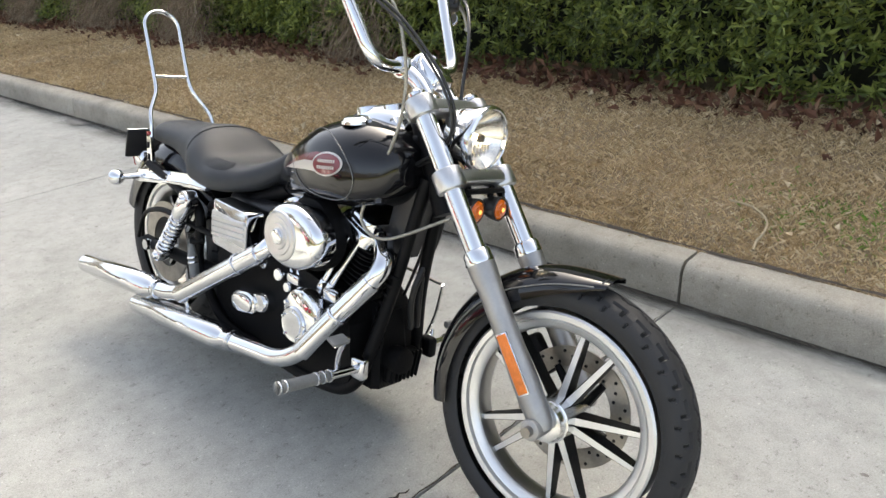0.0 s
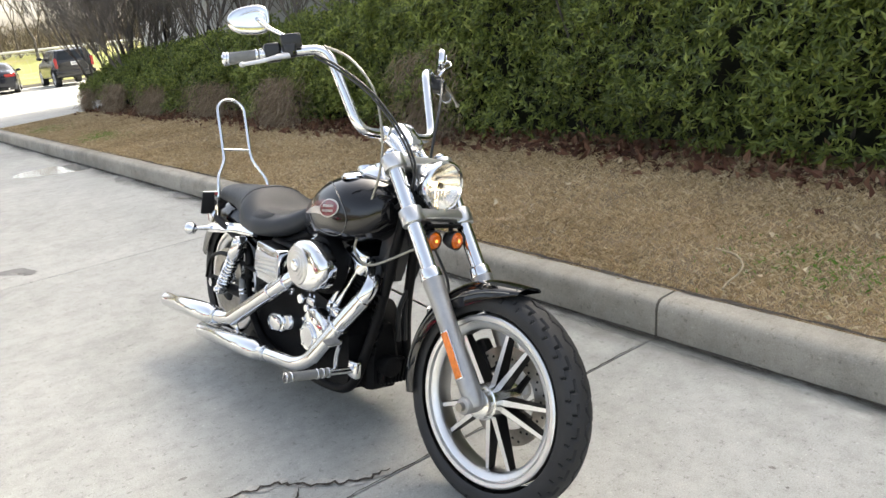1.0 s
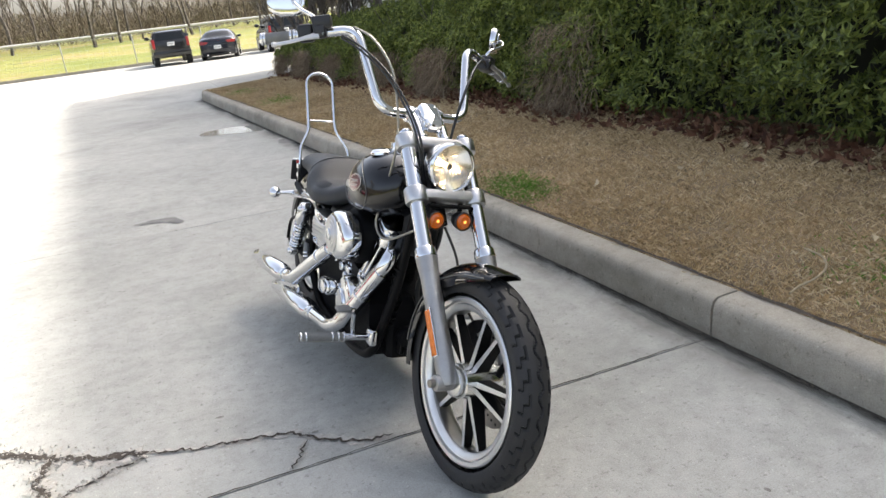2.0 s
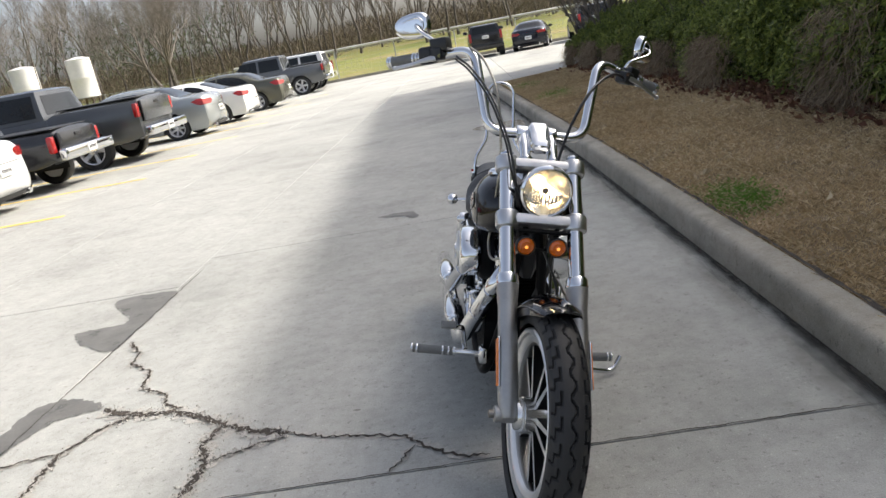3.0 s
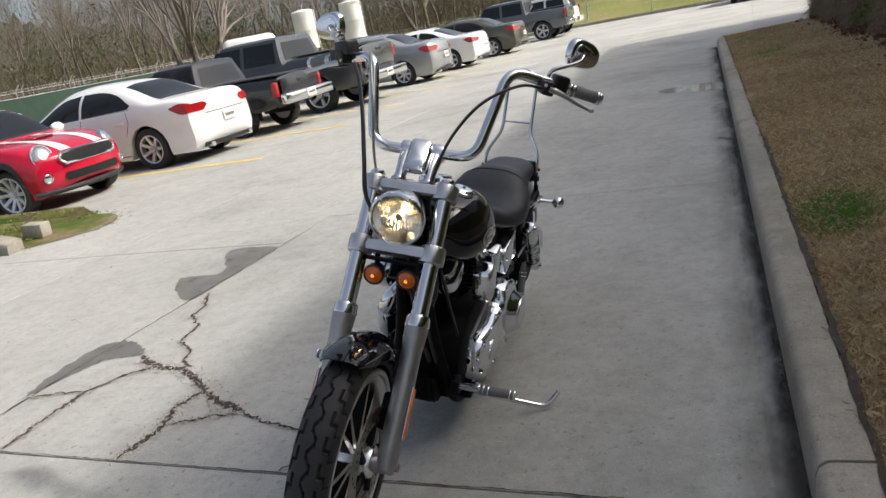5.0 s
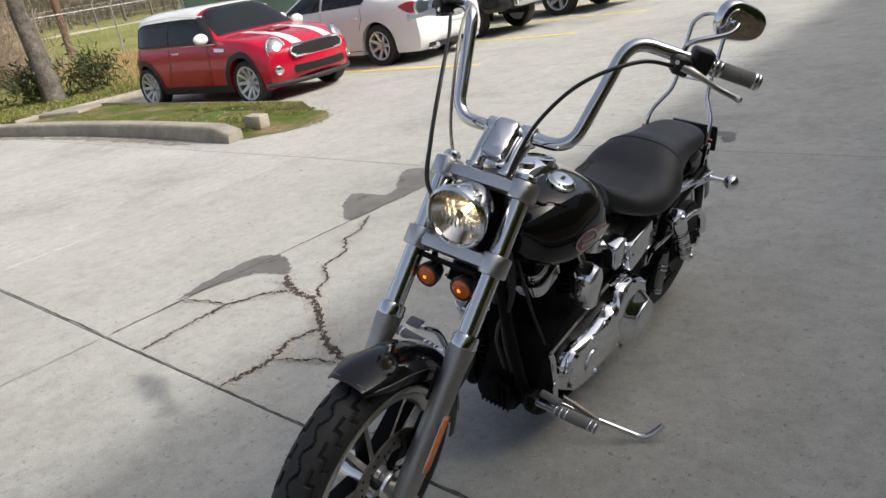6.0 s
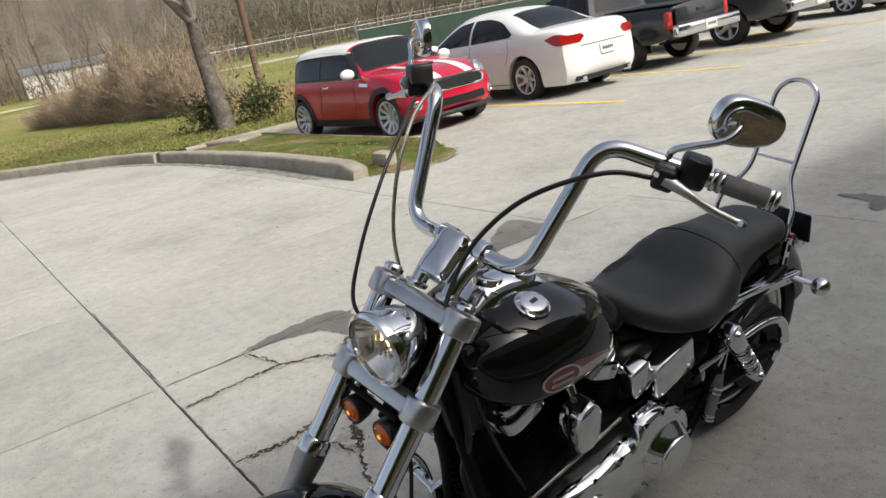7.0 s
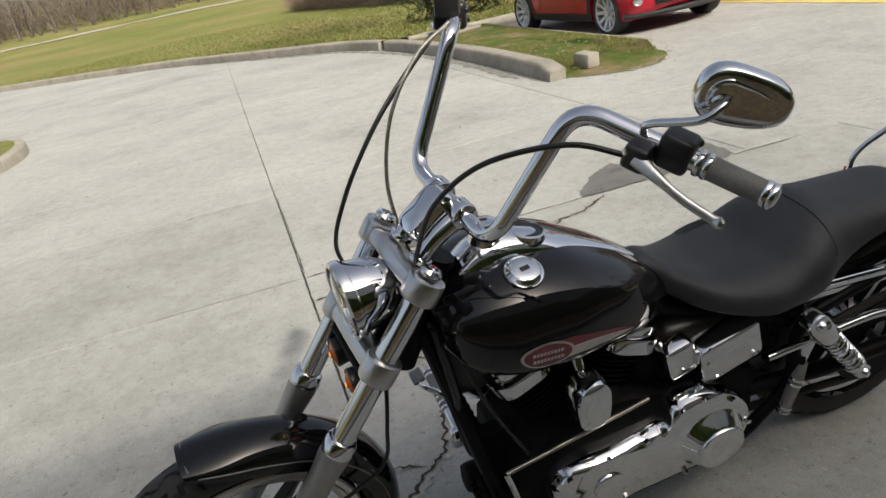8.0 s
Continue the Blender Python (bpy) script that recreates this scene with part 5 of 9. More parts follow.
loft(bm, [[Vector((x * w, y + o, z)) for x, y in ((-1, -0.02), (-0.6, -0.04), (0.6, -0.04), (1, -0.02), (1, 0.05), (-1, 0.05))] for w, o, z in ((0.020, 0.545, 0.56), (0.032, 0.535, 0.60), (0.034, 0.515, 0.68), (0.030, 0.500, 0.76))])
bpart("tank_nose_filler", bm, PLASTIC, None, "black filler for the shaded gap under the tank's nose")
for x0, x1 in ((0.03, 0.045), (0.06, 0.02)):
    bpart("wiring_loom", tube(bmesh.new(), spline([(x0, 0.47, 0.80), (x0 + 0.012, 0.492, 0.62), (x1, 0.515, 0.46), (x1 + 0.02, 0.535, 0.34)], 6), 0.009, 8), CABLE, None, "black wiring loom on the frame")
bm = lathe(bmesh.new(), [(0, 0), (0.036, 0), (0.038, 0.006), (0.038, 0.085), (0.034, 0.094), (0.02, 0.098), (0, 0.098)], axis_frame((0.0, 0.60, 0.25), (0, -1, 0.1)), 28)
bpart("oil_filter", bm, ENGINEBLACK, None, "black oil filter at the engine's front")
for k in range(9):
    bm = cyl(Vector((-0.055, 0.515 + 0.0075 * k, 0.52 - 0.027 * k)), Vector((-0.056, 0.5175 + 0.0075 * k, 0.51 - 0.027 * k)), 0.021, 16, 0.003)
    bpart("tube_clip", bm, BLACKMETAL, fr)

# engine
bm = bmesh.new()
out = [(0.585, 0.22), (0.61, 0.165), (0.70, 0.15), (1.20, 0.16), (1.26, 0.22), (1.25, 0.40), (1.13, 0.455), (0.95, 0.45), (0.86, 0.47), (0.68, 0.44), (0.60, 0.36)]
plate(bm, out, 0.25, Matrix(((0, 0, 1, -0.125), (1, 0, 0, 0), (0, 1, 0, 0), (0, 0, 0, 1))), 0.02)
eng = bpart("crankcase", bm, ENGINEBLACK, None, "black wrinkle-finish crankcase and gearbox")


def cylinder_unit(base, direction, side):
    d = Vector(direction).normalized()
    m = axis_frame(base, d)
    q = Vector((1, 0, 0))
    f = d.cross(q).normalized()
    M = Matrix(((q.x, f.x, d.x, base[0]), (q.y, f.y, d.y, base[1]), (q.z, f.z, d.z, base[2]), (0, 0, 0, 1)))
    bm = bmesh.new()
    lathe(bm, [(0, 0), (0.052, 0), (0.052, 0.205), (0, 0.205)], M, 28)
    cy = bpart("cylinder", bm, ENGINEBLACK, None, "black finned engine cylinder")
    for k in range(11):
        h = 0.022 + 0.0155 * k
        w = 0.150 + (0.014 if k > 7 else 0.0)
        bm = bmesh.new()
        plate(bm, superoval(w, w * 0.92, 28, 3.4), 0.0045, M @ Matrix.Translation((0, 0, h)), 0.0015)
        bpart("fin", bm, [ENGINEBLACK], cy)
    bm = bmesh.new()
    plate(bm, superoval(0.210, 0.146, 32, 4.2), 0.040, M @ Matrix.Translation((0, 0, 0.182)), 0.008)
    rb = bpart("rocker_box", bm, CHROME, None, "polished chrome rocker box")
    bm = bmesh.new()
    plate(bm, superoval(0.185, 0.112, 32, 4.0), 0.028, M @ Matrix.Translation((0, 0, 0.222)), 0.012)
    bpart("rocker_cover", bm, CHROME, rb)
    for bx in (-0.075, 0.075):
        for by in (-0.045, 0.045):
            c = M @ Vector((bx, by, 0.227))
            bolt_head(rb, c, d, 0.0075, 0.014)
    for o in (-0.022, 0.022):
        a = M @ Vector((-0.072, o, 0.200))
        b = Vector((-0.118, base[1] + o * 0.7 + 0.0, 0.425))
        bpart("pushrod_tube", tube(bmesh.new(), [a, a.lerp(b, 0.5), b], [0.0085, 0.0085, 0.011], 14), CHROME, cy, "chrome pushrod tube")
        bpart("pushrod_collar", cyl(a.lerp(b, 0.86), b, 0.0135, 16, 0.002), CHROME, cy)
    return cy


cylinder_unit((0, 0.722, 0.425), (0, -0.39, 0.92), 1)
cylinder_unit((0, 0.845, 0.405), (0, 0.37, 0.93), -1)
for yy_ in (0.675, 0.84):
    bm = bmesh.new()
    box(bm, (0.045, 0.055, 0.03), Matrix.Translation((-0.118, yy_, 0.425)), 0.006, 2)
    bpart("tappet_block", bm, CHROME, eng)

# right side covers
def side_plate(name, cy_, cz, w, h, x0, depth, mat, label, e=2.6, bevel=0.01, turn=0.0, parent=None, outline=None):
    """A cover on a flank: an outline in y and z, standing out sideways from x0 by depth (minus: to the right)."""
    s = math.copysign(1, depth)
    M = Matrix(((0, 0, s, x0), (-s, 0, 0, cy_), (0, 1, 0, cz), (0, 0, 0, 1))) @ Matrix.Rotation(radians(turn) * s, 4, "Z")
    bm = bmesh.new()
    plate(bm, outline or superoval(w, h, 40, e), abs(depth), M, bevel)
    return bpart(name, bm, mat, parent, label)


def disc(name, cy_, cz, r, x0, depth, mat, label="", parent=None, prof=None, n=36):
    s = math.copysign(1, depth)
    D = abs(depth)
    prof = prof or [(0, D), (r * 0.8, D), (r * 0.93, D * 0.9), (r, D * 0.65), (r, 0), (0, 0)]
    return bpart(name, lathe(bmesh.new(), prof, axis_frame((x0, cy_, cz), (s, 0, 0)), n), mat, parent, label)


bm = bmesh.new()
rings = []
for k, dx in ((0.90, 0.0), (0.99, 0.010), (1.0, 0.040), (0.985, 0.054), (0.94, 0.065), (0.86, 0.0715), (0.6, 0.074), (0.1, 0.075)):
    q = []
    for j in range(48):
        a = 2 * math.pi * j / 48
        c, s = math.cos(a), math.sin(a)
        w = 0.130 if c < 0 else 0.112
        y = w * math.copysign(abs(c) ** 0.9, c)
        z = (0.089 if c > -0.3 else 0.089 * (1 - 0.16 * (abs(c) - 0.3))) * math.copysign(abs(s) ** 0.9, s)
        q.append(Vector((-0.148 - dx, 0.765 + y * k, 0.577 + z * k + 0.10 * y * k * -0.35)))
    rings.append(q)
loft(bm, rings)
ac = bpart("air_cleaner", bm, CHROME, None, "chrome teardrop air cleaner cover")
disc("air_cleaner_plate", 0.790, 0.575, 0.068, -0.2215, -0.011, BRUSHED, "round ringed insert", ac, [(0, 0.010), (0.022, 0.010), (0.024, 0.007), (0.034, 0.0075), (0.036, 0.005), (0.050, 0.0065), (0.052, 0.004), (0.062, 0.006), (0.067, 0.004), (0.069, 0.0), (0, 0)])
disc("air_cleaner_centre", 0.790, 0.575, 0.021, -0.231, -0.006, CHROME, "", ac)
disc("air_cleaner_back", 0.765, 0.577, 0.105, -0.10, -0.050, ENGINEBLACK, "black air cleaner backplate")
cc = disc("cam_cover", 0.755, 0.345, 0.082, -0.120, -0.055, CHROME, "chrome cam cover")
disc("timer_cover", 0.775, 0.318, 0.052, -0.172, -0.014, CHROME, "round chrome timer cover", cc, [(0, 0.012), (0.036, 0.012), (0.038, 0.009), (0.048, 0.010), (0.052, 0.006), (0.052, 0), (0, 0)])
for k in range(5):
    a = 2 * math.pi * k / 5 + 0.4
    bolt_head(cc, (-0.172, 0.755 + 0.068 * math.cos(a), 0.345 + 0.068 * math.sin(a)), (-1, 0, 0), 0.006, 0.006)
    bolt_head(cc, (-0.184, 0.775 + 0.043 * math.cos(a), 0.318 + 0.043 * math.sin(a)), (-1, 0, 0), 0.004, 0.004)
tc_ = side_plate("gearbox_cover", 1.035, 0.300, 0.125, 0.080, -0.120, -0.055, CHROME, "chrome gearbox side cover", 2.8, 0.02, 8)
disc("gearbox_neck", 0.962, 0.318, 0.032, -0.115, -0.05, CHROME, "", tc_)
side_plate("gearbox_lip", 1.035, 0.300, 0.098, 0.055, -0.174, -0.006, CHROME, "", 2.8, 0.003, 8, tc_)
ct_ = side_plate("battery_cover", 1.110, 0.512, 0.180, 0.145, -0.120, -0.058, CHROME, "chrome ribbed battery cover", 12, 0.005, -4)
for k in range(4):
    bm = bmesh.new()
    box(bm, (0.010, 0.176, 0.012), Matrix.Translation((-0.180, 1.110, 0.486 + 0.0175 * k)) @ Matrix.Rotation(radians(-4), 4, "X"), 0.004, 2)
    bpart("rib", bm, BRUSHED, ct_)
side_plate("battery_band", 1.110, 0.512, 0.186, 0.074, -0.174, -0.006, BRUSHED, "brushed band across the battery cover", 12, 0.002, -4, ct_)
bm = bmesh.new()
box(bm, (0.20, 0.26, 0.20), Matrix.Translation((0, 1.12, 0.50)), 0.03, 3)
bpart("battery_box", bm, PLASTIC, None, "black battery box under the seat")
bm = bmesh.new()
box(bm, (0.17, 0.12, 0.15), Matrix.Translation((0, 0.98, 0.50)), 0.03, 3)
bpart("oil_tank", bm, ENGINEBLACK, None, "black oil tank behind the cylinders")
for y_, z_, r_ in ((0.905, 0.42, 0.020), (0.86, 0.395, 0.016), (0.98, 0.43, 0.014)):
    disc("engine_plug", y_, z_, r_, -0.120, -0.025, CHROME, "chrome engine plug", eng)

# exhaust
def pipe(name, pts, r, bend, label):
    return bpart(name, tube(bmesh.new(), rounded(pts, bend, 12), r, 24), CHROME, None, label)


up = pipe("upper_exhaust", [(-0.07, 0.93, 0.60), (-0.165, 0.905, 0.505), (-0.222, 1.325, 0.243), (-0.232, 1.50, 0.225)], 0.027, 0.10, "chrome upper exhaust with slash-cut silencer")
lo_ = pipe("lower_exhaust", [(-0.05, 0.575, 0.60), (-0.100, 0.510, 0.545), (-0.205, 0.745, 0.220), (-0.212, 1.10, 0.180)], 0.027, 0.10, "chrome lower exhaust with slash-cut silencer")


def silencer(parent, a, b, r, tip):
    a, b = Vector(a), Vector(b)
    d = (b - a).normalized()
    L = (b - a).length
    prof = [(0.0275, 0.0), (0.031, 0.012), (r, 0.03), (r, L - tip), (r * 0.97, L - tip + 0.004), (r * 0.80, L), (r * 0.74, L), (r * 0.72, L - 0.08), (0, L - 0.08)]
    return bpart("silencer", lathe(bmesh.new(), prof, axis_frame(a, d), 32), CHROME, parent, "tapered chrome silencer")


silencer(up, (-0.230, 1.46, 0.228), (-0.243, 1.975, 0.176), 0.041, 0.17)
silencer(lo_, (-0.210, 1.06, 0.184), (-0.222, 1.605, 0.128), 0.041, 0.17)
bpart("heat_shield", tube(bmesh.new(), rounded([(-0.172, 0.95, 0.478), (-0.222, 1.31, 0.252)], 0.1), 0.0305, 24), CHROME, up)
bpart("heat_shield", tube(bmesh.new(), [(-0.112, 0.538, 0.503), (-0.192, 0.712, 0.265)], 0.0305, 24), CHROME, lo_)
for par, c, d in ((up, (-0.185, 1.04, 0.422), (-0.05, 0.36, -0.226)), (lo_, (-0.150, 0.622, 0.390), (-0.08, 0.17, -0.245)), (lo_, (-0.211, 1.02, 0.189), (0, 1, -0.1)), (up, (-0.229, 1.44, 0.231), (0, 1, -0.1))):
    d = Vector(d).normalized()
    bpart("pipe_clamp", cyl(Vector(c) - d * 0.006, Vector(c) + d * 0.006, 0.0335, 24, 0.002), CHROME, par)
bm = tube(bmesh.new(), [(-0.21, 1.32, 0.25), (-0.20, 1.30, 0.20), (-0.19, 1.31, 0.165)], 0.008, 8)
bpart("exhaust_bracket", bm, CHROME, up)

# left side covers
out = [(q.x, q.y) for q in spline([(0.66, 0.235, 0), (0.665, 0.315, 0), (0.72, 0.365, 0), (0.86, 0.375, 0), (0.95, 0.385, 0), (0.985, 0.435, 0), (1.06, 0.445, 0), (1.14, 0.415, 0), (1.20, 0.345, 0), (1.205, 0.26, 0), (1.15, 0.205, 0), (0.95, 0.185, 0), (0.75, 0.185, 0), (0.66, 0.235, 0)], 5)[:-1]]
MX = Matrix(((0, 0, 1, 0.120), (1, 0, 0, 0), (0, 1, 0, 0), (0, 0, 0, 1)))
bm = bmesh.new()
plate(bm, out, 0.062, MX, 0.034)
pr = bpart("primary_cover", bm, CHROME, None, "polished chrome primary chain cover")
disc("derby_cover", 1.085, 0.296, 0.090, 0.176, 0.045, CHROME, "raised chrome clutch cover", pr, [(0, 0.049), (0.052, 0.049), (0.060, 0.047), (0.063, 0.043), (0.063, 0.040), (0.067, 0.036), (0.082, 0.014), (0.090, 0.003), (0.094, 0), (0, 0)], 44)
disc("inspection_cover", 0.80, 0.275, 0.040, 0.181, 0.010, CHROME, "", pr)
for y, z in ((0.70, 0.345), (0.80, 0.363), (0.90, 0.372), (0.995, 0.425), (1.06, 0.432), (1.135, 0.398), (1.19, 0.30), (0.68, 0.25), (0.85, 0.198), (1.02, 0.20)):
    bolt_head(pr, (0.176, y, z), (1, 0, 0), 0.0075, 0.010)
hc = side_plate("horn_cover", 0.765, 0.545, 0.118, 0.142, 0.125, 0.062, CHROME, "chrome horn cover", 2.3, 0.018, 0, None, [(x, y + (0.012 if y > 0 else 0.0) - abs(x) * 0.1) for x, y in superoval(0.088, 0.128, 40, 2.4)])
bpart("horn_bracket", tube(bmesh.new(), [(0.06, 0.755, 0.69), (0.11, 0.752, 0.675), (0.135, 0.752, 0.63)], 0.012, 10), CHROME, hc)
bcl = side_plate("battery_cover", 1.140, 0.520, 0.165, 0.112, 0.098, 0.056, CHROME, "chrome battery side cover", 9, 0.008, -14)
side_plate("fuse_cover", 1.014, 0.538, 0.080, 0.100, 0.098, 0.044, CHROME, "small chrome side cover", 5, 0.014, -14, bcl)
for y, z in ((1.075, 0.560), (1.075, 0.515), (1.205, 0.495)):
    bolt_head(bcl, (0.153, y, z), (1, 0, 0), 0.005, 0.005)

# tank: rings across the bike from its nose to its tail
def tank_ring(y, n=40):
    top = smooth_table([(0.478, 0.850), (0.52, 0.880), (0.58, 0.900), (0.65, 0.905), (0.74, 0.890), (0.86, 0.838), (0.96, 0.775), (1.035, 0.715)], y)
    bot = smooth_table([(0.478, 0.755), (0.52, 0.706), (0.60, 0.676), (0.80, 0.654), (0.95, 0.636), (1.035, 0.640)], y)
    half = smooth_table([(0.478, 0.095), (0.50, 0.135), (0.55, 0.170), (0.63, 0.190), (0.72, 0.187), (0.84, 0.160), (0.95, 0.112), (1.035, 0.050)], y)
    q = []
    for j in range(n):
        a = 2 * math.pi * j / n
        c, s = math.cos(a), math.sin(a)
        x = half * math.copysign(abs(c) ** 0.68, c)
        mid = bot + (top - bot) * 0.42
        z = mid + (top - mid) * abs(s) ** 0.88 if s >= 0 else mid - (mid - bot) * abs(s) ** 0.62
        q.append(Vector((x, y, z)))
    return q


bm = bmesh.new()
TY = [0.478, 0.482, 0.488, 0.498, 0.51, 0.53, 0.55] + [0.55 + 0.02 * k for k in range(1, 24)] + [1.02, 1.03]
loft(bm, [tank_ring(y) for y in TY])
tank = bpart("fuel_tank", bm, BLACKPAINT, None, "glossy black teardrop fuel tank with a pinstripe and oval badge")


def tank_x(y, z, n=240):
    """The tank's half width at a place on its flank."""
    r = [p for p in tank_ring(y, n) if p.x > 0]
    return min(r, key=lambda p: abs(p.z - z)).x


def on_tank(sd, y, z, off=0.002):
    return Vector((sd * (tank_x(y, z) + off), y, z))


for sd in (-1, 1):
    ring = []
    for k in range(37):
        u = k / 36
        a = radians(-155 + 310 * u)
        ring.append((0.700 - 0.135 * math.cos(a), 0.782 + 0.082 * math.sin(a) - 0.02 * math.cos(a)))
    pts = [on_tank(sd, y, z, 0.0016) for y, z in ring]
    if sd < 0:
        bpart("pinstripe", tube(bmesh.new(), pts, 0.0014, 6), SILVERSTRIPE, tank, "thin silver pinstripe")
    # badge: swept tail and an oval, with unreadable lettering drawn as bars
    BZ = 0.790 if sd < 0 else 0.756
    oval = [(0.655 + 0.052 * math.cos(a), BZ + 0.0265 * math.sin(a) - 0.12 * 0.052 * math.cos(a)) for a in np.linspace(0, 2 * math.pi, 33)[:-1]]

    def skin(name, outline, mat, off, label=""):
        bm = bmesh.new()
        cy_, cz_ = sum(p[0] for p in outline) / len(outline), sum(p[1] for p in outline) / len(outline)
        c = bm.verts.new(on_tank(sd, cy_, cz_, off))
        prev = [c] * len(outline)
        for k in (0.35, 0.7, 1.0):
            ring = [bm.verts.new(on_tank(sd, cy_ + (y - cy_) * k, cz_ + (z - cz_) * k, off)) for y, z in outline]
            for j in range(len(outline)):
                i = (j + 1) % len(outline)
                f = list(dict.fromkeys((prev[j], prev[i], ring[i], ring[j])))
                bm.faces.new(f)
            prev = ring
        return bpart(name, bm, mat, tank, label)

    tail = [(y, z - 0.790 + BZ) for y, z in ((0.665, 0.817), (0.71, 0.812), (0.76, 0.797), (0.82, 0.774), (0.865, 0.750), (0.88, 0.738), (0.85, 0.745), (0.79, 0.755), (0.71, 0.762), (0.66, 0.766))]
    skin("badge_tail", tail, BADGERED, 0.0012, "red swept badge tail")
    tail2 = [(y, z - 0.790 + BZ) for y, z in ((0.69, 0.790), (0.75, 0.785), (0.81, 0.768), (0.873, 0.741), (0.81, 0.751), (0.75, 0.760), (0.69, 0.764))]
    skin("badge_flare", tail2, BADGESILVER, 0.0022, "grey flare of the badge")
    skin("badge_rim", [(0.655 + (y - 0.655) * 1.12, BZ + (z - BZ) * 1.16) for y, z in oval], BADGESILVER, 0.0026, "silver oval rim")
    skin("badge_oval", oval, BADGERED, 0.0036, "dark red oval badge")
    for row, (zz, hw) in enumerate(((BZ + 0.0075, 0.034), (BZ - 0.0085, 0.034))):
        y0 = 0.655 - hw
        while y0 < 0.655 + hw:
            wd = 0.0054
            y1 = min(y0 + wd, 0.655 + hw)
            o = -0.12 * ((y0 + y1) / 2 - 0.655)
            skin("lettering_bar", [(y0, zz - 0.004 + o), (y1, zz - 0.004 + o), (y1, zz + 0.004 + o), (y0, zz + 0.004 + o)], BADGESILVER, 0.0046)
            y0 += wd + 0.0021
    cp = tank_ring(0.655, 240)
    p = min(cp, key=lambda q: abs(q.x - 0.100 * sd) + (0 if q.z > 0.8 else 9))
    nrm = Vector((0.32 if sd > 0 else -0.14, 0.05, 0.94)).normalized()
    fc = bpart("filler_cap", lathe(bmesh.new(), [(0, 0.013), (0.012, 0.0135), (0.026, 0.012), (0.031, 0.010), (0.034, 0.006), (0.039, 0.004), (0.040, -0.004), (0, -0.004)], axis_frame(p, nrm), 36), CHROME, tank, "round chrome filler cap")
    bm = bmesh.new()
    box(bm, (0.020, 0.010, 0.003), axis_frame(p + nrm * 0.0135, nrm), 0.001)
    bpart("cap_mark", bm, PLASTIC, fc)
# dash console along the tank's top
def console_ring(y):
    half = smooth_table([(0.545, 0.046), (0.60, 0.054), (0.74, 0.050), (0.82, 0.034), (0.92, 0.020), (1.0, 0.014)], y)
    base = smooth_table([(0.478, 0.850), (0.52, 0.880), (0.58, 0.900), (0.65, 0.905), (0.74, 0.890), (0.86, 0.838), (0.96, 0.775), (1.035, 0.715)], y)
    rise = smooth_table([(0.545, 0.010), (0.60, 0.034), (0.72, 0.024), (0.78, 0.008), (0.90, 0.003), (1.0, 0.002)], y)
    q = []
    for j in range(21):
        a = math.pi * j / 20
        q.append(Vector((half * math.cos(a), y, base - 0.012 - 0.25 * abs(math.cos(a)) ** 2 * half * 0.9 + (rise + 0.014) * math.sin(a) ** 0.6)))
    return q


bm = bmesh.new()
loft(bm, [console_ring(y) for y in np.linspace(0.545, 1.0, 30)])
dash = bpart("dash_console", bm, CHROME, tank, "chrome dash console on the tank")
for y, z, r in ((0.705, 0.918, 0.042), (0.618, 0.934, 0.033)):
    nrm = Vector((0, 0.22, 0.97)).normalized()
    gz_ = bpart("gauge", lathe(bmesh.new(), [(0, 0.010), (r * 0.85, 0.010), (r * 0.88, 0.016), (r, 0.014), (r * 1.05, 0.0), (r * 1.05, -0.02), (0, -0.02)], axis_frame((0, y, z - 0.008), nrm), 36), CHROME, tank, "round gauge with a chrome rim")
    bpart("gauge_face", lathe(bmesh.new(), [(0, 0.0115), (r * 0.84, 0.0115), (r * 0.84, 0.009), (0, 0.009)], axis_frame((0, y, z - 0.008), nrm), 32), PLASTIC, gz_)
# chrome edge along the console
for sd in (-1, 1):
    pts = [console_ring(y)[0 if sd > 0 else 20] + Vector((0, 0, 0.002)) for y in np.linspace(0.55, 0.98, 24)]
    bpart("console_trim", tube(bmesh.new(), pts, 0.0045, 8), CHROME, dash)

# seat
def seat_ring(y, n=44):
    top = smooth_table([(0.935, 0.772), (0.97, 0.776), (1.05, 0.735), (1.16, 0.700), (1.27, 0.705), (1.36, 0.752), (1.43, 0.775), (1.50, 0.766), (1.60, 0.757), (1.72, 0.748), (1.775, 0.722)], y)
    bot = smooth_table([(0.935, 0.752), (0.97, 0.732), (1.02, 0.672), (1.10, 0.622), (1.25, 0.590), (1.40, 0.592), (1.50, 0.640), (1.60, 0.665), (1.775, 0.672)], y)
    half = smooth_table([(0.935, 0.030), (0.98, 0.048), (1.05, 0.095), (1.15, 0.150), (1.25, 0.178), (1.36, 0.172), (1.45, 0.135), (1.55, 0.118), (1.70, 0.108), (1.775, 0.075)], y)
    dish = smooth_table([(0.98, 0.0), (1.12, 0.012), (1.25, 0.016), (1.38, 0.0)], y)
    q = []
    for j in range(n):
        a = 2 * math.pi * j / n
        c, s = math.cos(a), math.sin(a)
        x = half * math.copysign(abs(c) ** 0.80, c)
        mid = bot + (top - bot) * 0.40
        z = mid + (top - mid) * abs(s) ** 0.86 - dish * max(0, 1 - abs(c) / 0.6) if s >= 0 else mid - (mid - bot) * abs(s) ** 0.5
        q.append(Vector((x, y, z)))
    return q


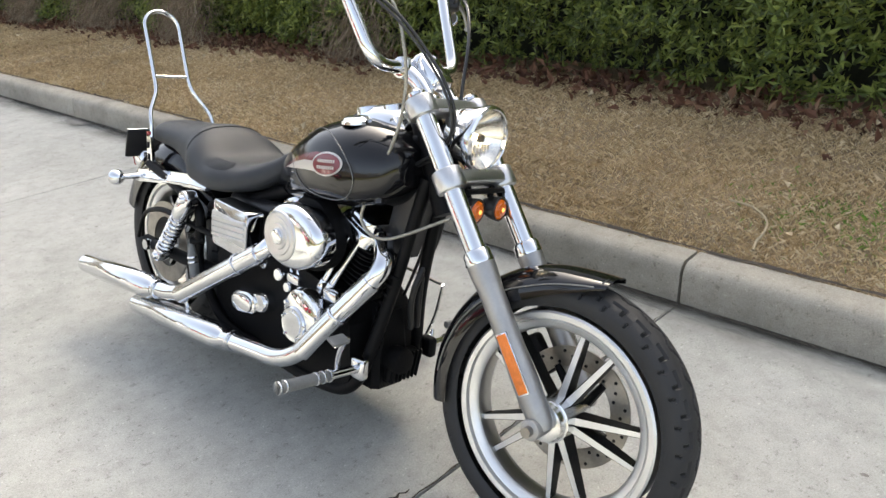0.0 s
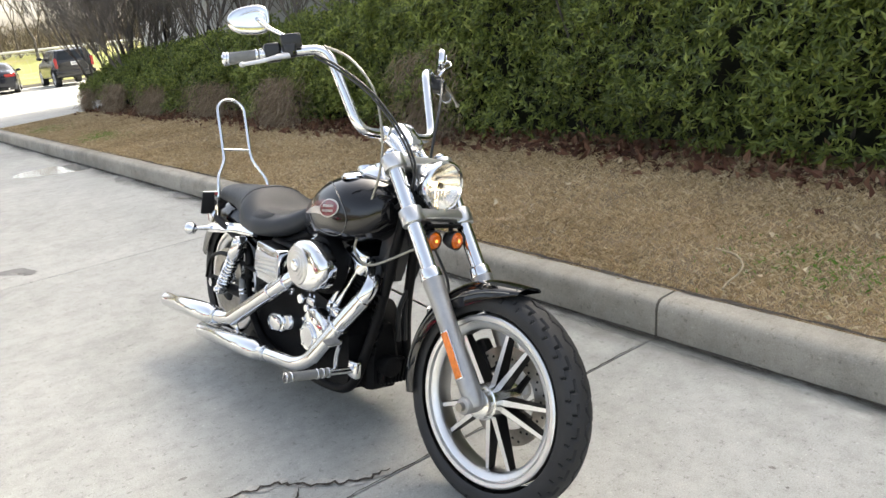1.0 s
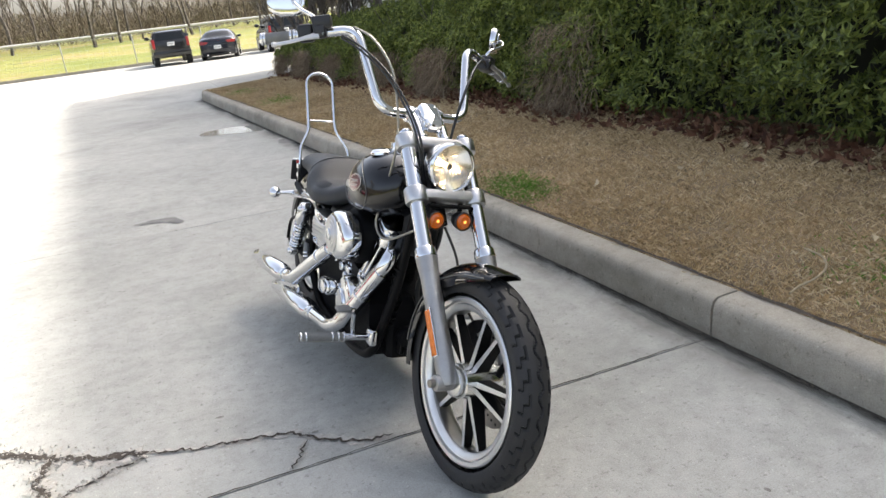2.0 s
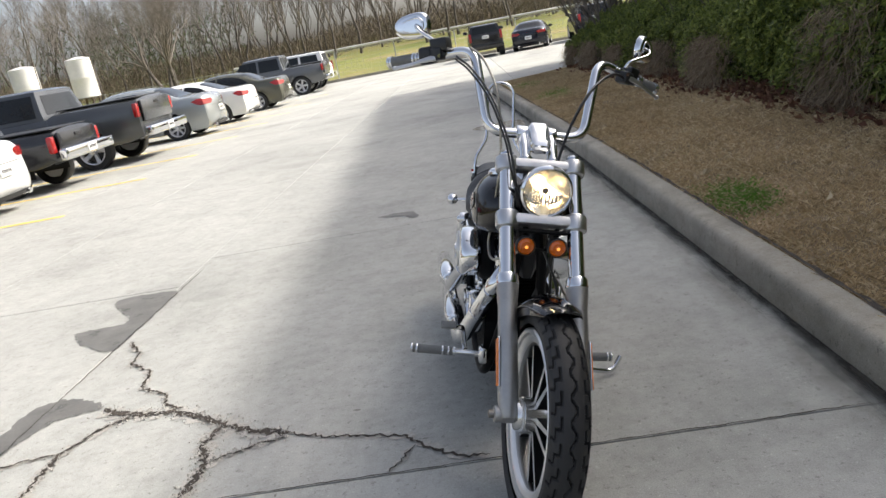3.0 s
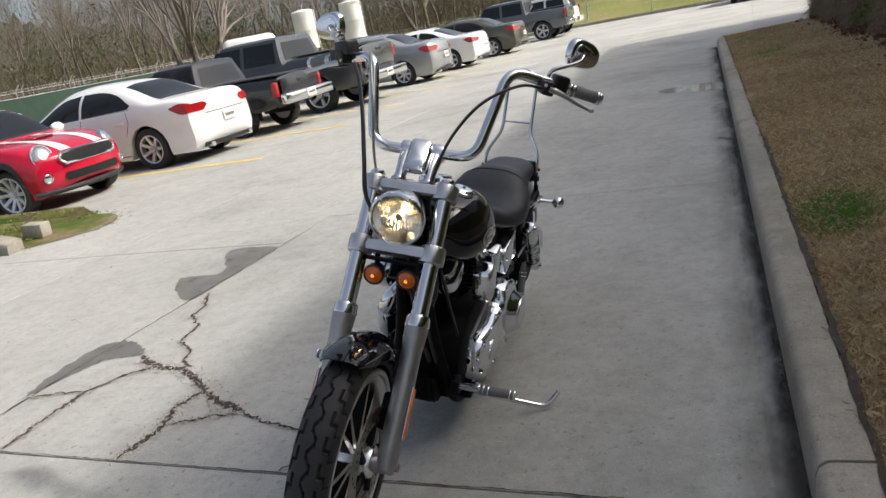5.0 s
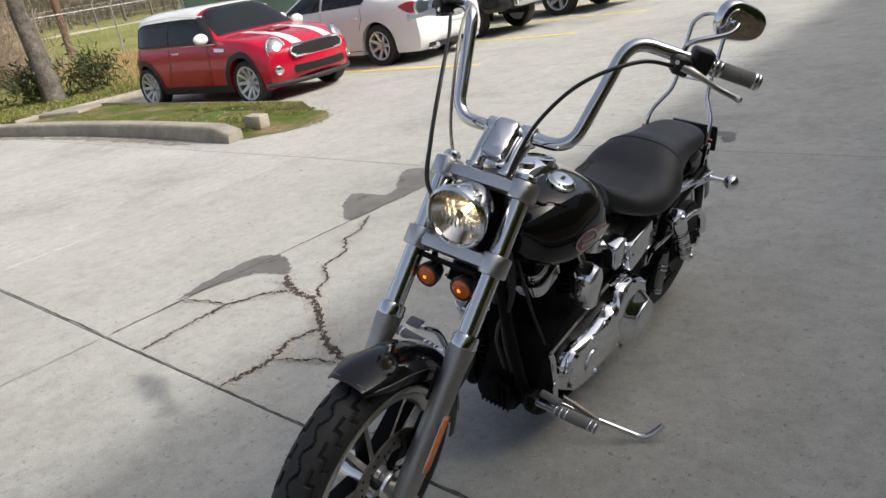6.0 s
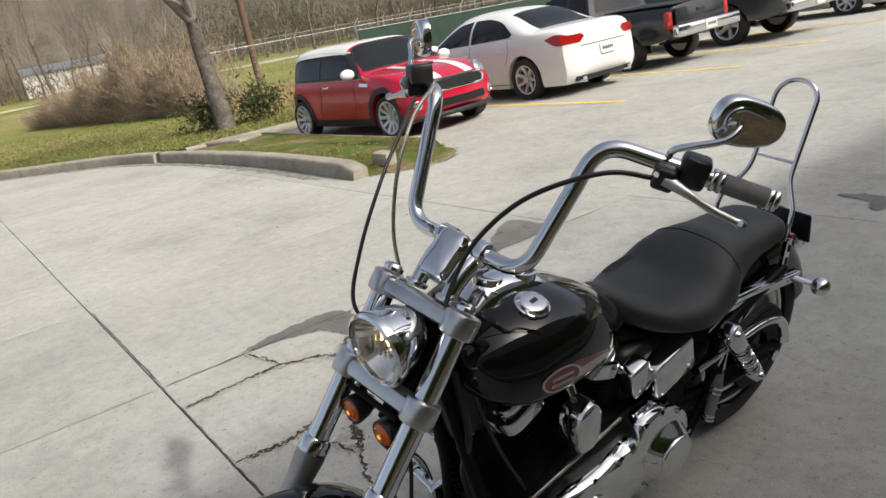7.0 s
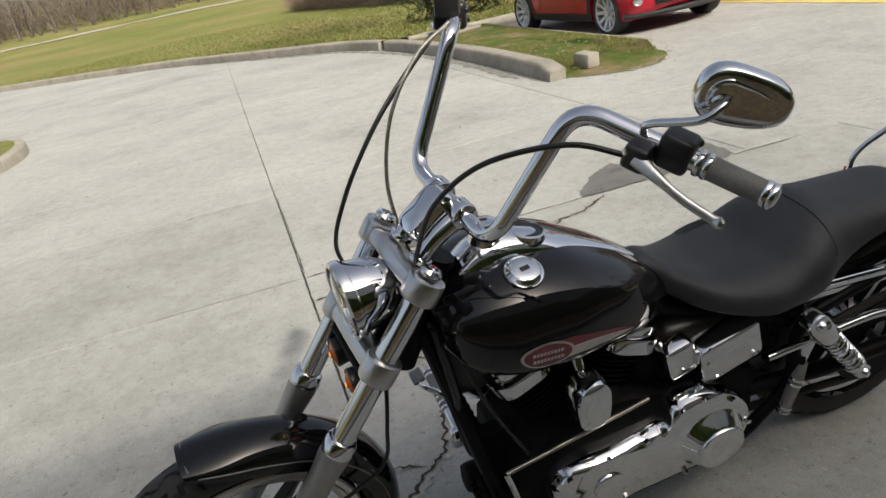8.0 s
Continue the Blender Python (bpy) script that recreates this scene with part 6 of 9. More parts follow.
bm = bmesh.new()
loft(bm, [seat_ring(y) for y in [0.935, 0.94, 0.95] + list(np.linspace(0.965, 1.75, 56)) + [1.765, 1.772, 1.775]])
seat = bpart("seat", bm, LEATHER, None, "black vinyl two-up seat with a dished rider's part")
pts = [p + Vector((0, 0, 0.001)) for p in seat_ring(1.405, 44)[2:21]]
bpart("seam", tube(bmesh.new(), pts, 0.002, 6), LEATHER, seat, "raised seam")
for k in range(7):
    pts = []
    for u in np.linspace(-1, 1, 9):
        y = 1.235 + (0.062 - 0.004 * abs(k - 3)) * u
        r = seat_ring(y, 180)
        pts.append(r[90 - 15 - 2 * k] + Vector((-0.0006, 0, 0.0006)))
    bpart("embossed_line", tube(bmesh.new(), pts, 0.0011, 5), LEATHER, seat)

# rear wheel, mudguard, struts, shocks
rw = wheel("rear_wheel", REAR, 0.326, 0.152, 0.215, False, "polished hub of the ten-spoke rear wheel")
bpart("brake_disc", ring_mesh([(0.146, -0.090), (0.146, -0.084), (0.09, -0.084), (0.09, -0.090)], REAR, 60), STEEL, rw, "steel rear brake disc")
bpart("pulley", ring_mesh([(0.135, 0.088), (0.135, 0.118), (0.055, 0.112), (0.055, 0.088)], REAR, 60), BLACKMETAL, rw, "belt pulley")
bpart("axle", cyl(REAR + Vector((-0.17, 0, 0)), REAR + Vector((0.17, 0, 0)), 0.013, 16), STEEL, rw)
rg = bpart("rear_mudguard", guard_mesh(REAR, 0.372, -62, 74, 0.190, 0.12, n=52), BLACKPAINT, None, "glossy black rear mudguard")
bm = bmesh.new()
belt = [REAR + Vector((0.103, 0.137 * math.cos(a), 0.137 * math.sin(a))) for a in np.linspace(-1.5, 1.65, 20)] + [Vector((0.103, 1.10 - 0.05 * math.cos(a), 0.315 + 0.05 * math.sin(a))) for a in np.linspace(1.4, -1.4, 12)]
tube(bm, belt + [belt[0]], 0.012, 8)
bpart("drive_belt", bm, RUBBER, None, "black toothed drive belt")
sa = bpart("swingarm", tube(bmesh.new(), [(-0.10, 1.24, 0.32), (0.10, 1.24, 0.32)], 0.032, 18), BLACKMETAL, None, "black swingarm")
for sd in (-1, 1):
    bpart("arm", tube(bmesh.new(), [(0.105 * sd, 1.24, 0.32), (0.135 * sd, 1.45, 0.322), REAR + Vector((0.140 * sd, 0.05, 0))], 0.022, 14), BLACKMETAL, sa)
    bpart("adjuster", cyl(REAR + Vector((0.150 * sd, 0, 0)), REAR + Vector((0.172 * sd, 0, 0)), 0.020, 6), CHROME, sa, smooth=False)
    # strut: flat chrome bar bearing the mudguard
    S = [(0.128 * sd, 1.30, 0.600), (0.130 * sd, 1.40, 0.596), (0.128 * sd, 1.60, 0.572), (0.126 * sd, 1.78, 0.545)]
    st = bpart("mudguard_strut", tube(bmesh.new(), spline(S, 6), 0.024, 14, flat=0.45), CHROME, None, "chrome mudguard strut")
    bm = bmesh.new()
    pts = [Vector(q) for q in spline(S, 6)]
    loft(bm, [[q + Vector((-0.006, 0, -0.022)), q + Vector((0.006, 0, -0.022)), q + Vector((0.006, 0, 0.022)), q + Vector((-0.006, 0, 0.022))] for q in pts])
    bpart("strut_cover", bm, CHROME, st)
    for y in (1.42, 1.56, 1.72):
        bolt_head(st, (0.136 * sd, y, lerp_table([(1.3, 0.6), (1.4, 0.596), (1.6, 0.572), (1.78, 0.545)], y)), (sd, 0, 0), 0.008, 0.006)
    bpart("belt_guard" if sd > 0 else "brake_stay", tube(bmesh.new(), rounded([(0.145 * sd, 1.25, 0.452), (0.152 * sd, 1.58, 0.470), (0.152 * sd, 1.70, 0.43), (0.152 * sd, 1.74, 0.33)], 0.08), 0.017 if sd > 0 else 0.010, 14, flat=0.7), CHROME if sd > 0 else BLACKMETAL, None, "chrome belt guard over the rear pulley" if sd > 0 else "black brake stay")
    # shock absorber
    A, B = Vector((0.178 * sd, 1.345, 0.552)), Vector((0.172 * sd, 1.535, 0.318))
    d = (B - A).normalized()
    L = (B - A).length
    sh = bpart("shock_absorber", lathe(bmesh.new(), [(0, 0.0), (0.024, 0.0), (0.030, 0.01), (0.031, 0.075), (0.027, 0.085), (0.014, 0.09), (0.012, L - 0.02), (0, L - 0.02)], axis_frame(A, d), 28), CHROME, None, "chrome rear shock absorber with exposed spring")
    coil = []
    u, v = d.orthogonal().normalized(), d.cross(d.orthogonal().normalized())
    for k in range(9 * 14 + 1):
        a = 2 * math.pi * k / 14
        coil.append(A + d * (0.085 + (L - 0.125) * k / (9 * 14)) + (u * math.cos(a) + v * math.sin(a)) * 0.0235)
    bpart("spring", tube(bmesh.new(), coil, 0.0052, 8), CHROME, sh, "chrome coil spring")
    bpart("spring_seat", cyl(A + d * (L - 0.045), A + d * (L - 0.03), 0.029, 24, 0.003), CHROME, sh)
    for P, r in ((A, 0.028), (B, 0.022)):
        bpart("shock_eye", cyl(P + Vector((-0.022 * sd, 0, 0)), P + Vector((0.020 * sd, 0, 0)), r, 24, 0.004), CHROME, sh)
        bpart("shock_nut", lathe(bmesh.new(), [(0, 0.014), (0.008, 0.013), (0.013, 0.006), (0.015, 0), (0, 0)], axis_frame(P + Vector((0.019 * sd, 0, 0)), (sd, 0, 0)), 20), CHROME, sh)
    # passenger peg folded up
    P0, P1 = Vector((0.160 * sd, 1.36, 0.405)), Vector((0.164 * sd, 1.315, 0.255))
    pp = bpart("passenger_peg", tube(bmesh.new(), [P0, P0.lerp(P1, 0.3), P1], [0.010, 0.016, 0.016], 16), GRIPRUBBER, None, "folded passenger footpeg with chrome bands")
    for t_ in (0.30, 0.40, 0.86, 0.94):
        bpart("peg_band", cyl(P0.lerp(P1, t_), P0.lerp(P1, t_ + 0.05), 0.018, 18, 0.002), CHROME, pp)
    bpart("peg_mount", tube(bmesh.new(), [P0, P0 + Vector((-0.03 * sd, -0.03, 0.01))], 0.012, 12), BLACKMETAL, pp)
    # rear indicator
    I0, I1 = Vector((0.130 * sd, 1.752, 0.548)), Vector((0.192 * sd, 1.765, 0.545))
    ri = bpart("rear_indicator", tube(bmesh.new(), [I0, I0.lerp(I1, 0.6), I1], [0.012, 0.009, 0.008], 14), CHROME, None, "chrome bullet rear indicator on a short stalk")
    prof = [(0, -0.032), (0.010, -0.030), (0.020, -0.022), (0.027, -0.008), (0.028, 0.004), (0.025, 0.012), (0, 0.013)]
    bpart("shell", lathe(bmesh.new(), prof, axis_frame(Vector((0.218 * sd, 1.766, 0.545)), (0, 1, 0)), 28), CHROME, ri)
    bpart("lens", lathe(bmesh.new(), [(0, 0.022), (0.012, 0.021), (0.022, 0.016), (0.0245, 0.011), (0, 0.011)], axis_frame(Vector((0.218 * sd, 1.766, 0.545)), (0, 1, 0)), 24), ORANGE, ri, "amber lens")

# sissy bar
xs_ = 0.064
loop = [(-0.122, 1.690, 0.590), (-0.118, 1.705, 0.745), (-0.112, 1.725, 0.775), (-xs_ - 0.004, 1.765, 0.845), (-xs_, 1.785, 0.880), (-xs_, 1.86, 1.078), (-xs_ + 0.028, 1.872, 1.108), (0, 1.876, 1.116), (xs_ - 0.028, 1.872, 1.108), (xs_, 1.86, 1.078), (xs_, 1.785, 0.880), (xs_ + 0.004, 1.765, 0.845), (0.112, 1.725, 0.775), (0.118, 1.705, 0.745), (0.122, 1.690, 0.590)]
sb = bpart("sissy_bar", tube(bmesh.new(), rounded(loop, 0.022, 5), 0.0072, 14), CHROME, None, "tall bare chrome sissy bar without a pad")
bpart("cross_rod", tube(bmesh.new(), [(-xs_, 1.790, 0.893), (xs_, 1.790, 0.893)], 0.005, 10), CHROME, sb)
for sd in (-1, 1):
    bm = bmesh.new()
    loft(bm, [[Vector((0.119 * sd, 1.690 + a, z)), Vector((0.131 * sd, 1.690 + a, z)), Vector((0.131 * sd, 1.690 + b, z)), Vector((0.119 * sd, 1.690 + b, z))] for a, b, z in ((-0.022, 0.016, 0.560), (-0.012, 0.020, 0.62), (-0.004, 0.026, 0.695))])
    sp_ = bpart("side_plate", bm, CHROME, sb, "slotted chrome side plate")
    for z in (0.585, 0.625, 0.665):
        bm = bmesh.new()
        box(bm, (0.003, 0.010, 0.022), Matrix.Translation((0.1322 * sd, 1.690 + 0.004 + (z - 0.585) * 0.12, z)), 0.001)
        bpart("slot", bm, SHADEBLACK, sb)
    bpart("red_mark", cyl((0.127 * sd, 1.704, 0.70), (0.127 * sd, 1.705, 0.712), 0.009, 12), REDLENS, sb)

# tail lamp and plate carrier
bm = bmesh.new()
box(bm, (0.10, 0.07, 0.075), Matrix.Translation((0, 1.965, 0.575)) @ Matrix.Rotation(radians(-20), 4, "X"), 0.02, 3)
tl = bpart("tail_lamp", bm, CHROME, None, "chrome tail lamp housing")
bm = bmesh.new()
box(bm, (0.088, 0.02, 0.064), Matrix.Translation((0, 2.002, 0.568)) @ Matrix.Rotation(radians(-20), 4, "X"), 0.008, 3)
bpart("lens", bm, REDLENS, tl, "red tail lens")
bm = bmesh.new()
box(bm, (0.185, 0.008, 0.105), Matrix.Translation((-0.01, 1.935, 0.632)) @ Matrix.Rotation(radians(12), 4, "X"), 0.006, 2)
pc = bpart("plate_carrier", bm, PLASTIC, None, "black licence plate carrier with a pale rim")
bm = bmesh.new()
box(bm, (0.170, 0.003, 0.088), Matrix.Translation((-0.01, 1.942, 0.631)) @ Matrix.Rotation(radians(12), 4, "X"), 0.002)
bpart("number_plate", bm, material("plate_white", (0.7, 0.7, 0.68), 0.4), pc, "blank white plate")
bm = tube(bmesh.new(), [(-0.100, 1.926, 0.685), (0.080, 1.926, 0.685)], 0.003, 8)
bpart("rim_strip", bm, CHROME, pc)

# footpegs, pedals and side stand
for sd in (-1, 1):
    P0, P1 = Vector((0.13 * sd, 0.545, 0.262)), Vector((0.385 * sd if sd < 0 else 0.33, 0.552, 0.275 if sd < 0 else 0.262))
    q = P0.lerp(P1, 0.42)
    pg = bpart("footpeg", tube(bmesh.new(), [q, P1], 0.0155, 18), GRIPRUBBER, None, "forward footpeg with rubber and chrome bands")
    bpart("peg_shaft", tube(bmesh.new(), [P0, q], 0.012, 14), CHROME, pg)
    for t_ in (0.38, 0.46, 0.54, 0.90, 0.97):
        bpart("peg_band", cyl(P0.lerp(P1, t_), P0.lerp(P1, t_ + 0.03), 0.0175, 18, 0.002), CHROME, pg)
    bm = bmesh.new()
    box(bm, (0.03, 0.05, 0.06), Matrix.Translation(P0), 0.01, 3)
    bpart("peg_clevis", bm, CHROME if sd < 0 else BLACKMETAL, pg)
bm = tube(bmesh.new(), rounded([(-0.19, 0.565, 0.255), (-0.20, 0.555, 0.31), (-0.205, 0.525, 0.365), (-0.22, 0.490, 0.385), (-0.27, 0.486, 0.385)], 0.03), 0.010, 14, flat=0.7)
bpp = bpart("brake_pedal", bm, CHROME, None, "chrome foot brake pedal")
bm = bmesh.new()
box(bm, (0.050, 0.034, 0.010), Matrix.Translation((-0.258, 0.488, 0.392)) @ Matrix.Rotation(radians(18), 4, "X"), 0.004, 2)
bpart("pedal_pad", bm, GRIPRUBBER, bpp, "rubber pedal pad")
bm = tube(bmesh.new(), rounded([(0.175, 0.60, 0.26), (0.182, 0.575, 0.33), (0.178, 0.555, 0.42), (0.172, 0.55, 0.44)], 0.03), 0.008, 12, flat=0.7)
sl = bpart("shift_lever", bm, CHROME, None, "chrome gear lever")
bpart("shift_peg", cyl((0.172, 0.52, 0.325), (0.235, 0.515, 0.325), 0.011, 14, 0.002), GRIPRUBBER, sl)
bpart("shift_rod", tube(bmesh.new(), [(0.172, 0.552, 0.44), (0.150, 0.92, 0.475)], 0.005, 10), STEEL, sl, "long shift rod")
foot = BIKE.inverted() @ Vector((0.437, 0.79, 0.010))
st0 = Vector((0.135, 0.66, 0.185))
pts = rounded([st0, st0.lerp(foot, 0.45) + Vector((0, 0.01, -0.012)), foot, foot + BIKE.to_3x3().inverted() @ Vector((0.045, 0.03, 0.045))], 0.05, 8)
ss = bpart("side_stand", tube(bmesh.new(), pts, 0.0095, 14), CHROME, None, "chrome side stand resting on the concrete")
bpart("stand_spring", tube(bmesh.new(), [st0 + Vector((0, 0.02, 0.02)), st0.lerp(foot, 0.5)], 0.006, 8), STEEL, ss)
bm = bmesh.new()
box(bm, (0.05, 0.06, 0.05), Matrix.Translation(st0), 0.01, 3)
bpart("stand_mount", bm, BLACKMETAL, ss)

# ---- parked vehicles ----
def paint(name, color, rough=0.22, metal=0.0):
    return material(name, color, rough, metal, var=0.05, scale=2.0, fine=200, bump=0.0, coat=0.4)


CARGLASS = material("tinted_glass", (0.010, 0.012, 0.013), 0.03, 0.0, var=0.1, scale=2, fine=20, bump=0.0, ior=1.42)
TRIM = material("black_trim", (0.02, 0.02, 0.021), 0.5, bump=0.1)
HEADLENS = material("headlamp_glass", (0.46, 0.47, 0.49), 0.10, 0.75, var=0.2, scale=18, fine=60, bump=0.2, coat=0.8)
ALLOY = material("car_alloy", (0.66, 0.66, 0.67), 0.42, 0.7, var=0.05, bump=0.0)
PLATE = material("licence_plate", (0.72, 0.72, 0.70), 0.45, bump=0.0)


class Shell:
    """Shape of a car body: tables along its length (x ahead) and the cabin above."""

    def __init__(self, L, W, top, axles, wheel_r, sill=0.20, nose=0.10, waist=None):
        self.L, self.W, self.top, self.axles, self.r, self.sill, self.nose = L, W, top, axles, wheel_r, sill, nose

    def half(self, x):
        e = abs(x) / (self.L / 2)
        return self.W / 2 * (1 - 0.16 * max(0, (e - 0.62) / 0.38) ** 2.2)

    def low(self, x):
        z = self.sill + 0.10 * max(0, (abs(x) / (self.L / 2) - 0.86) / 0.14)
        for a in self.axles:
            d = abs(x - a)
            ra = self.r + 0.055
            if d < ra:
                z = max(z, self.r + math.sqrt(ra * ra - d * d) * 0.98)
        return z

    def ring(self, x):
        w, b, t = self.half(x), self.low(x), smooth_table(self.top, x)
        base = self.sill
        hgt = t - base
        side = [(0.955, base + 0.02), (0.99, base + 0.18 * hgt), (1.0, base + 0.42 * hgt), (0.992, base + 0.66 * hgt), (0.965, base + 0.86 * hgt), (0.90, base + 0.965 * hgt), (0.74, t), (0.38, t + 0.022), (0.0, t + 0.030)]
        pts = [(k * w, max(z, b) if i < 6 else z) for i, (k, z) in enumerate(side)]
        return [Vector((x, y, z)) for y, z in pts] + [Vector((x, -y, z)) for y, z in pts[-2::-1]]

    def side_y(self, x, z):
        w, t = self.half(x), smooth_table(self.top, x)
        u = (z - self.sill) / (t - self.sill)
        return w * lerp_table([(0, 0.955), (0.18, 0.99), (0.42, 1.0), (0.66, 0.992), (0.86, 0.965), (0.965, 0.90), (1.0, 0.74)], u)

    def mesh(self):
        bm = bmesh.new()
        h = self.L / 2
        xs = sorted({*np.linspace(-h, h, 46).round(4).tolist(), *[round(a + s * (self.r + 0.055) * math.sin(t), 4) for a in self.axles for s in (-1, 1) for t in np.linspace(0, math.pi / 2, 9)]})
        xs = [x for i, x in enumerate(xs) if i == 0 or x - xs[i - 1] > 0.004]
        rings = []
        n = len(self.ring(0))
        for e, s in ((-h - self.nose * 0.55, 0.72), (-h - self.nose * 0.35, 0.90)):
            r = self.ring(-h)
            c = sum(r, Vector()) / n
            rings.append([Vector((e, p.y * s, c.z + (p.z - c.z) * s)) for p in r])
        rings += [self.ring(x) for x in xs]
        for e, s in ((h + self.nose * 0.6, 0.90), (h + self.nose, 0.72)):
            r = self.ring(h)
            c = sum(r, Vector()) / n
            rings.append([Vector((e, p.y * s, c.z + (p.z - c.z) * s)) for p in r])
        loft(bm, rings, closed=True)
        return fixed(bm)


class Cabin:
    """The glazed upper part: sections by height, leaning in towards the roof."""

    def __init__(self, z0, z1, rear0, rear1, front1, front0, y0, y1, bulge=0.10):
        self.z0, self.z1, self.r0, self.r1, self.f1, self.f0, self.y0, self.y1, self.b = z0, z1, rear0, rear1, front1, front0, y0, y1, bulge

    def at(self, z):
        u = (z - self.z0) / (self.z1 - self.z0)
        c = u ** 0.9
        return self.r0 + (self.r1 - self.r0) * c, self.f0 + (self.f1 - self.f0) * c, self.y0 + (self.y1 - self.y0) * u ** 1.3

    def mesh(self):
        bm = bmesh.new()
        rings = []
        zs = [(self.z0 + (self.z1 - self.z0) * u, 1.0, 0.0) for u in (0, 0.25, 0.5, 0.75, 0.92, 1.0)] + [(self.z1, 0.90, 0.028), (self.z1, 0.72, 0.045), (self.z1, 0.4, 0.056), (self.z1, 0.05, 0.06)]
        for z, k, up in zs:
            r, f, y = self.at(z)
            mid = (r + f) / 2
            q = []
            for sy in np.linspace(-1, 1, 11):
                q.append(Vector((mid + (f - self.b * sy * sy - mid) * k, sy * y * k, z + up)))
            for u in np.linspace(0, 1, 9)[1:-1]:
                q.append(Vector((mid + (f - self.b + (r + self.b * 0.6 - f + self.b) * u - mid) * k, y * k, z + up)))
            for sy in np.linspace(1, -1, 11):
                q.append(Vector((mid + (r + self.b * 0.6 * sy * sy - mid) * k, sy * y * k, z + up)))
            for u in np.linspace(1, 0, 9)[1:-1]:
                q.append(Vector((mid + (f - self.b + (r + self.b * 0.6 - f + self.b) * u - mid) * k, -y * k, z + up)))
            rings.append(q)
        loft(bm, rings)
        return fixed(bm)

    def end_glass(self, front, a=0.10, b=0.90, wide=0.88, off=0.006):
        bm = bmesh.new()
        grid = []
        for u in np.linspace(a, b, 7):
            z = self.z0 + (self.z1 - self.z0) * u
            r, f, y = self.at(z)
            row = []
            for s in np.linspace(-wide, wide, 9):
                x = f - self.b * s * s + off if front else r + self.b * 0.6 * s * s - off
                row.append(Vector((x, s * y, z + off * 0.6)))
            grid.append(row)
        loft(bm, grid, closed=False)
        fixed(bm)
        bmesh.ops.solidify(bm, geom=bm.faces[:], thickness=0.004)
        return bm

    def side_glass(self, sd, poly, off=0.006):
        """poly: (x, u) corners, u from 0 at the waist to 1 at the roof."""
        bm = bmesh.new()
        (x0, u0), (x1, u1), (x2, u2), (x3, u3) = poly
        grid = []
        for i in range(7):
            t = i / 6
            row = []
            for j in range(7):
                s = j / 6
                x = (x0 + (x1 - x0) * s) * (1 - t) + (x3 + (x2 - x3) * s) * t
                u = (u0 + (u1 - u0) * s) * (1 - t) + (u3 + (u2 - u3) * s) * t
                z = self.z0 + (self.z1 - self.z0) * u
                row.append(Vector((x, sd * (self.at(z)[2] + off), z)))
            grid.append(row)
        loft(bm, grid, closed=False)
        fixed(bm)
        bmesh.ops.solidify(bm, geom=bm.faces[:], thickness=0.003)
        return bm


def car_wheel(car, x, y, r, width, sd, spokes, rimk=0.68, rim=None):
    """A wheel under car: tyre, rim and its spokes."""
    w = part("wheel", lathe(bmesh.new(), [(0, -0.02), (r * 0.16, -0.02), (r * 0.16, 0.035), (r * 0.10, 0.045), (0, 0.045)], axis_frame((x, y + sd * (width / 2 - 0.05), r), (0, sd, 0)), 20), rim or ALLOY, car)
    h = width / 2
    m = axis_frame((x, y, r), (0, sd, 0))
    part("tyre", lathe(bmesh.new(), [(r * rimk, -h * 0.9), (r * 0.93, -h), (r * 0.985, -h * 0.85), (r, -h * 0.5), (r, h * 0.5), (r * 0.985, h * 0.85), (r * 0.93, h), (r * rimk, h * 0.9)], m, 40), RUBBER, w)
    part("rim", lathe(bmesh.new(), [(r * rimk * 1.02, h * 0.9), (r * rimk * 0.98, h * 0.96), (r * rimk * 0.91, h * 0.85), (r * rimk * 0.9, -h * 0.5), (0, -h * 0.5)], m, 40), [rim or ALLOY], w)
    part("brake_shadow", lathe(bmesh.new(), [(0, 0), (r * rimk * 0.88, 0), (r * rimk * 0.88, 0.004), (0, 0.004)], m @ Matrix.Translation((0, 0, h * 0.1)), 28), TRIM, w)
    for k in range(spokes):
        a = 2 * math.pi * k / spokes
        bm = bmesh.new()
        c, s = math.cos(a), math.sin(a)
        t0, t1 = 0.030 * r / 0.3, (0.036 if spokes < 7 else 0.024) * r / 0.3
        q0, q1 = r * 0.12, r * rimk * 0.95
        rings = []
        for q, t, d in ((q0, t0, 0.03), (q1, t1, h * 0.82)):
            rings.append([m @ Vector((q * c - o * s * t, q * s + o * c * t, d + e)) for o, e in ((-1, -0.02), (1, -0.02), (0.8, 0.008), (-0.8, 0.008))])
        loft(bm, rings)
        part("spoke", fixed(bm), rim or ALLOY, w)
    return w


def seam(car, shell, pts, name="door_seam"):
    """A dark shut line along (x, z) places on both flanks."""
    for sd in (-1, 1):
        q = []
        for (x0, z0), (x1, z1) in zip(pts, pts[1:]):
            for t in np.linspace(0, 1, 7):
                x, z = x0 + (x1 - x0) * t, z0 + (z1 - z0) * t
                q.append(Vector((x, sd * (shell.side_y(x, z) + 0.001), z)))
        part(name, tube(bmesh.new(), q, 0.006, 5), TRIM, car)


def lamp_blob(car, name, at, size, mat, turn=0.0, label="", tilt=0.0):
    """A lamp unit: a rounded lens set into the body."""
    bm = bmesh.new()
    bmesh.ops.create_uvsphere(bm, u_segments=20, v_segments=12, radius=0.5)
    bm.transform(Matrix.Translation(at) @ Matrix.Rotation(radians(turn), 4, "Z") @ Matrix.Rotation(radians(tilt), 4, "Y") @ Matrix.Diagonal((*size, 1)))
    return part(name, bm, mat, car, label)


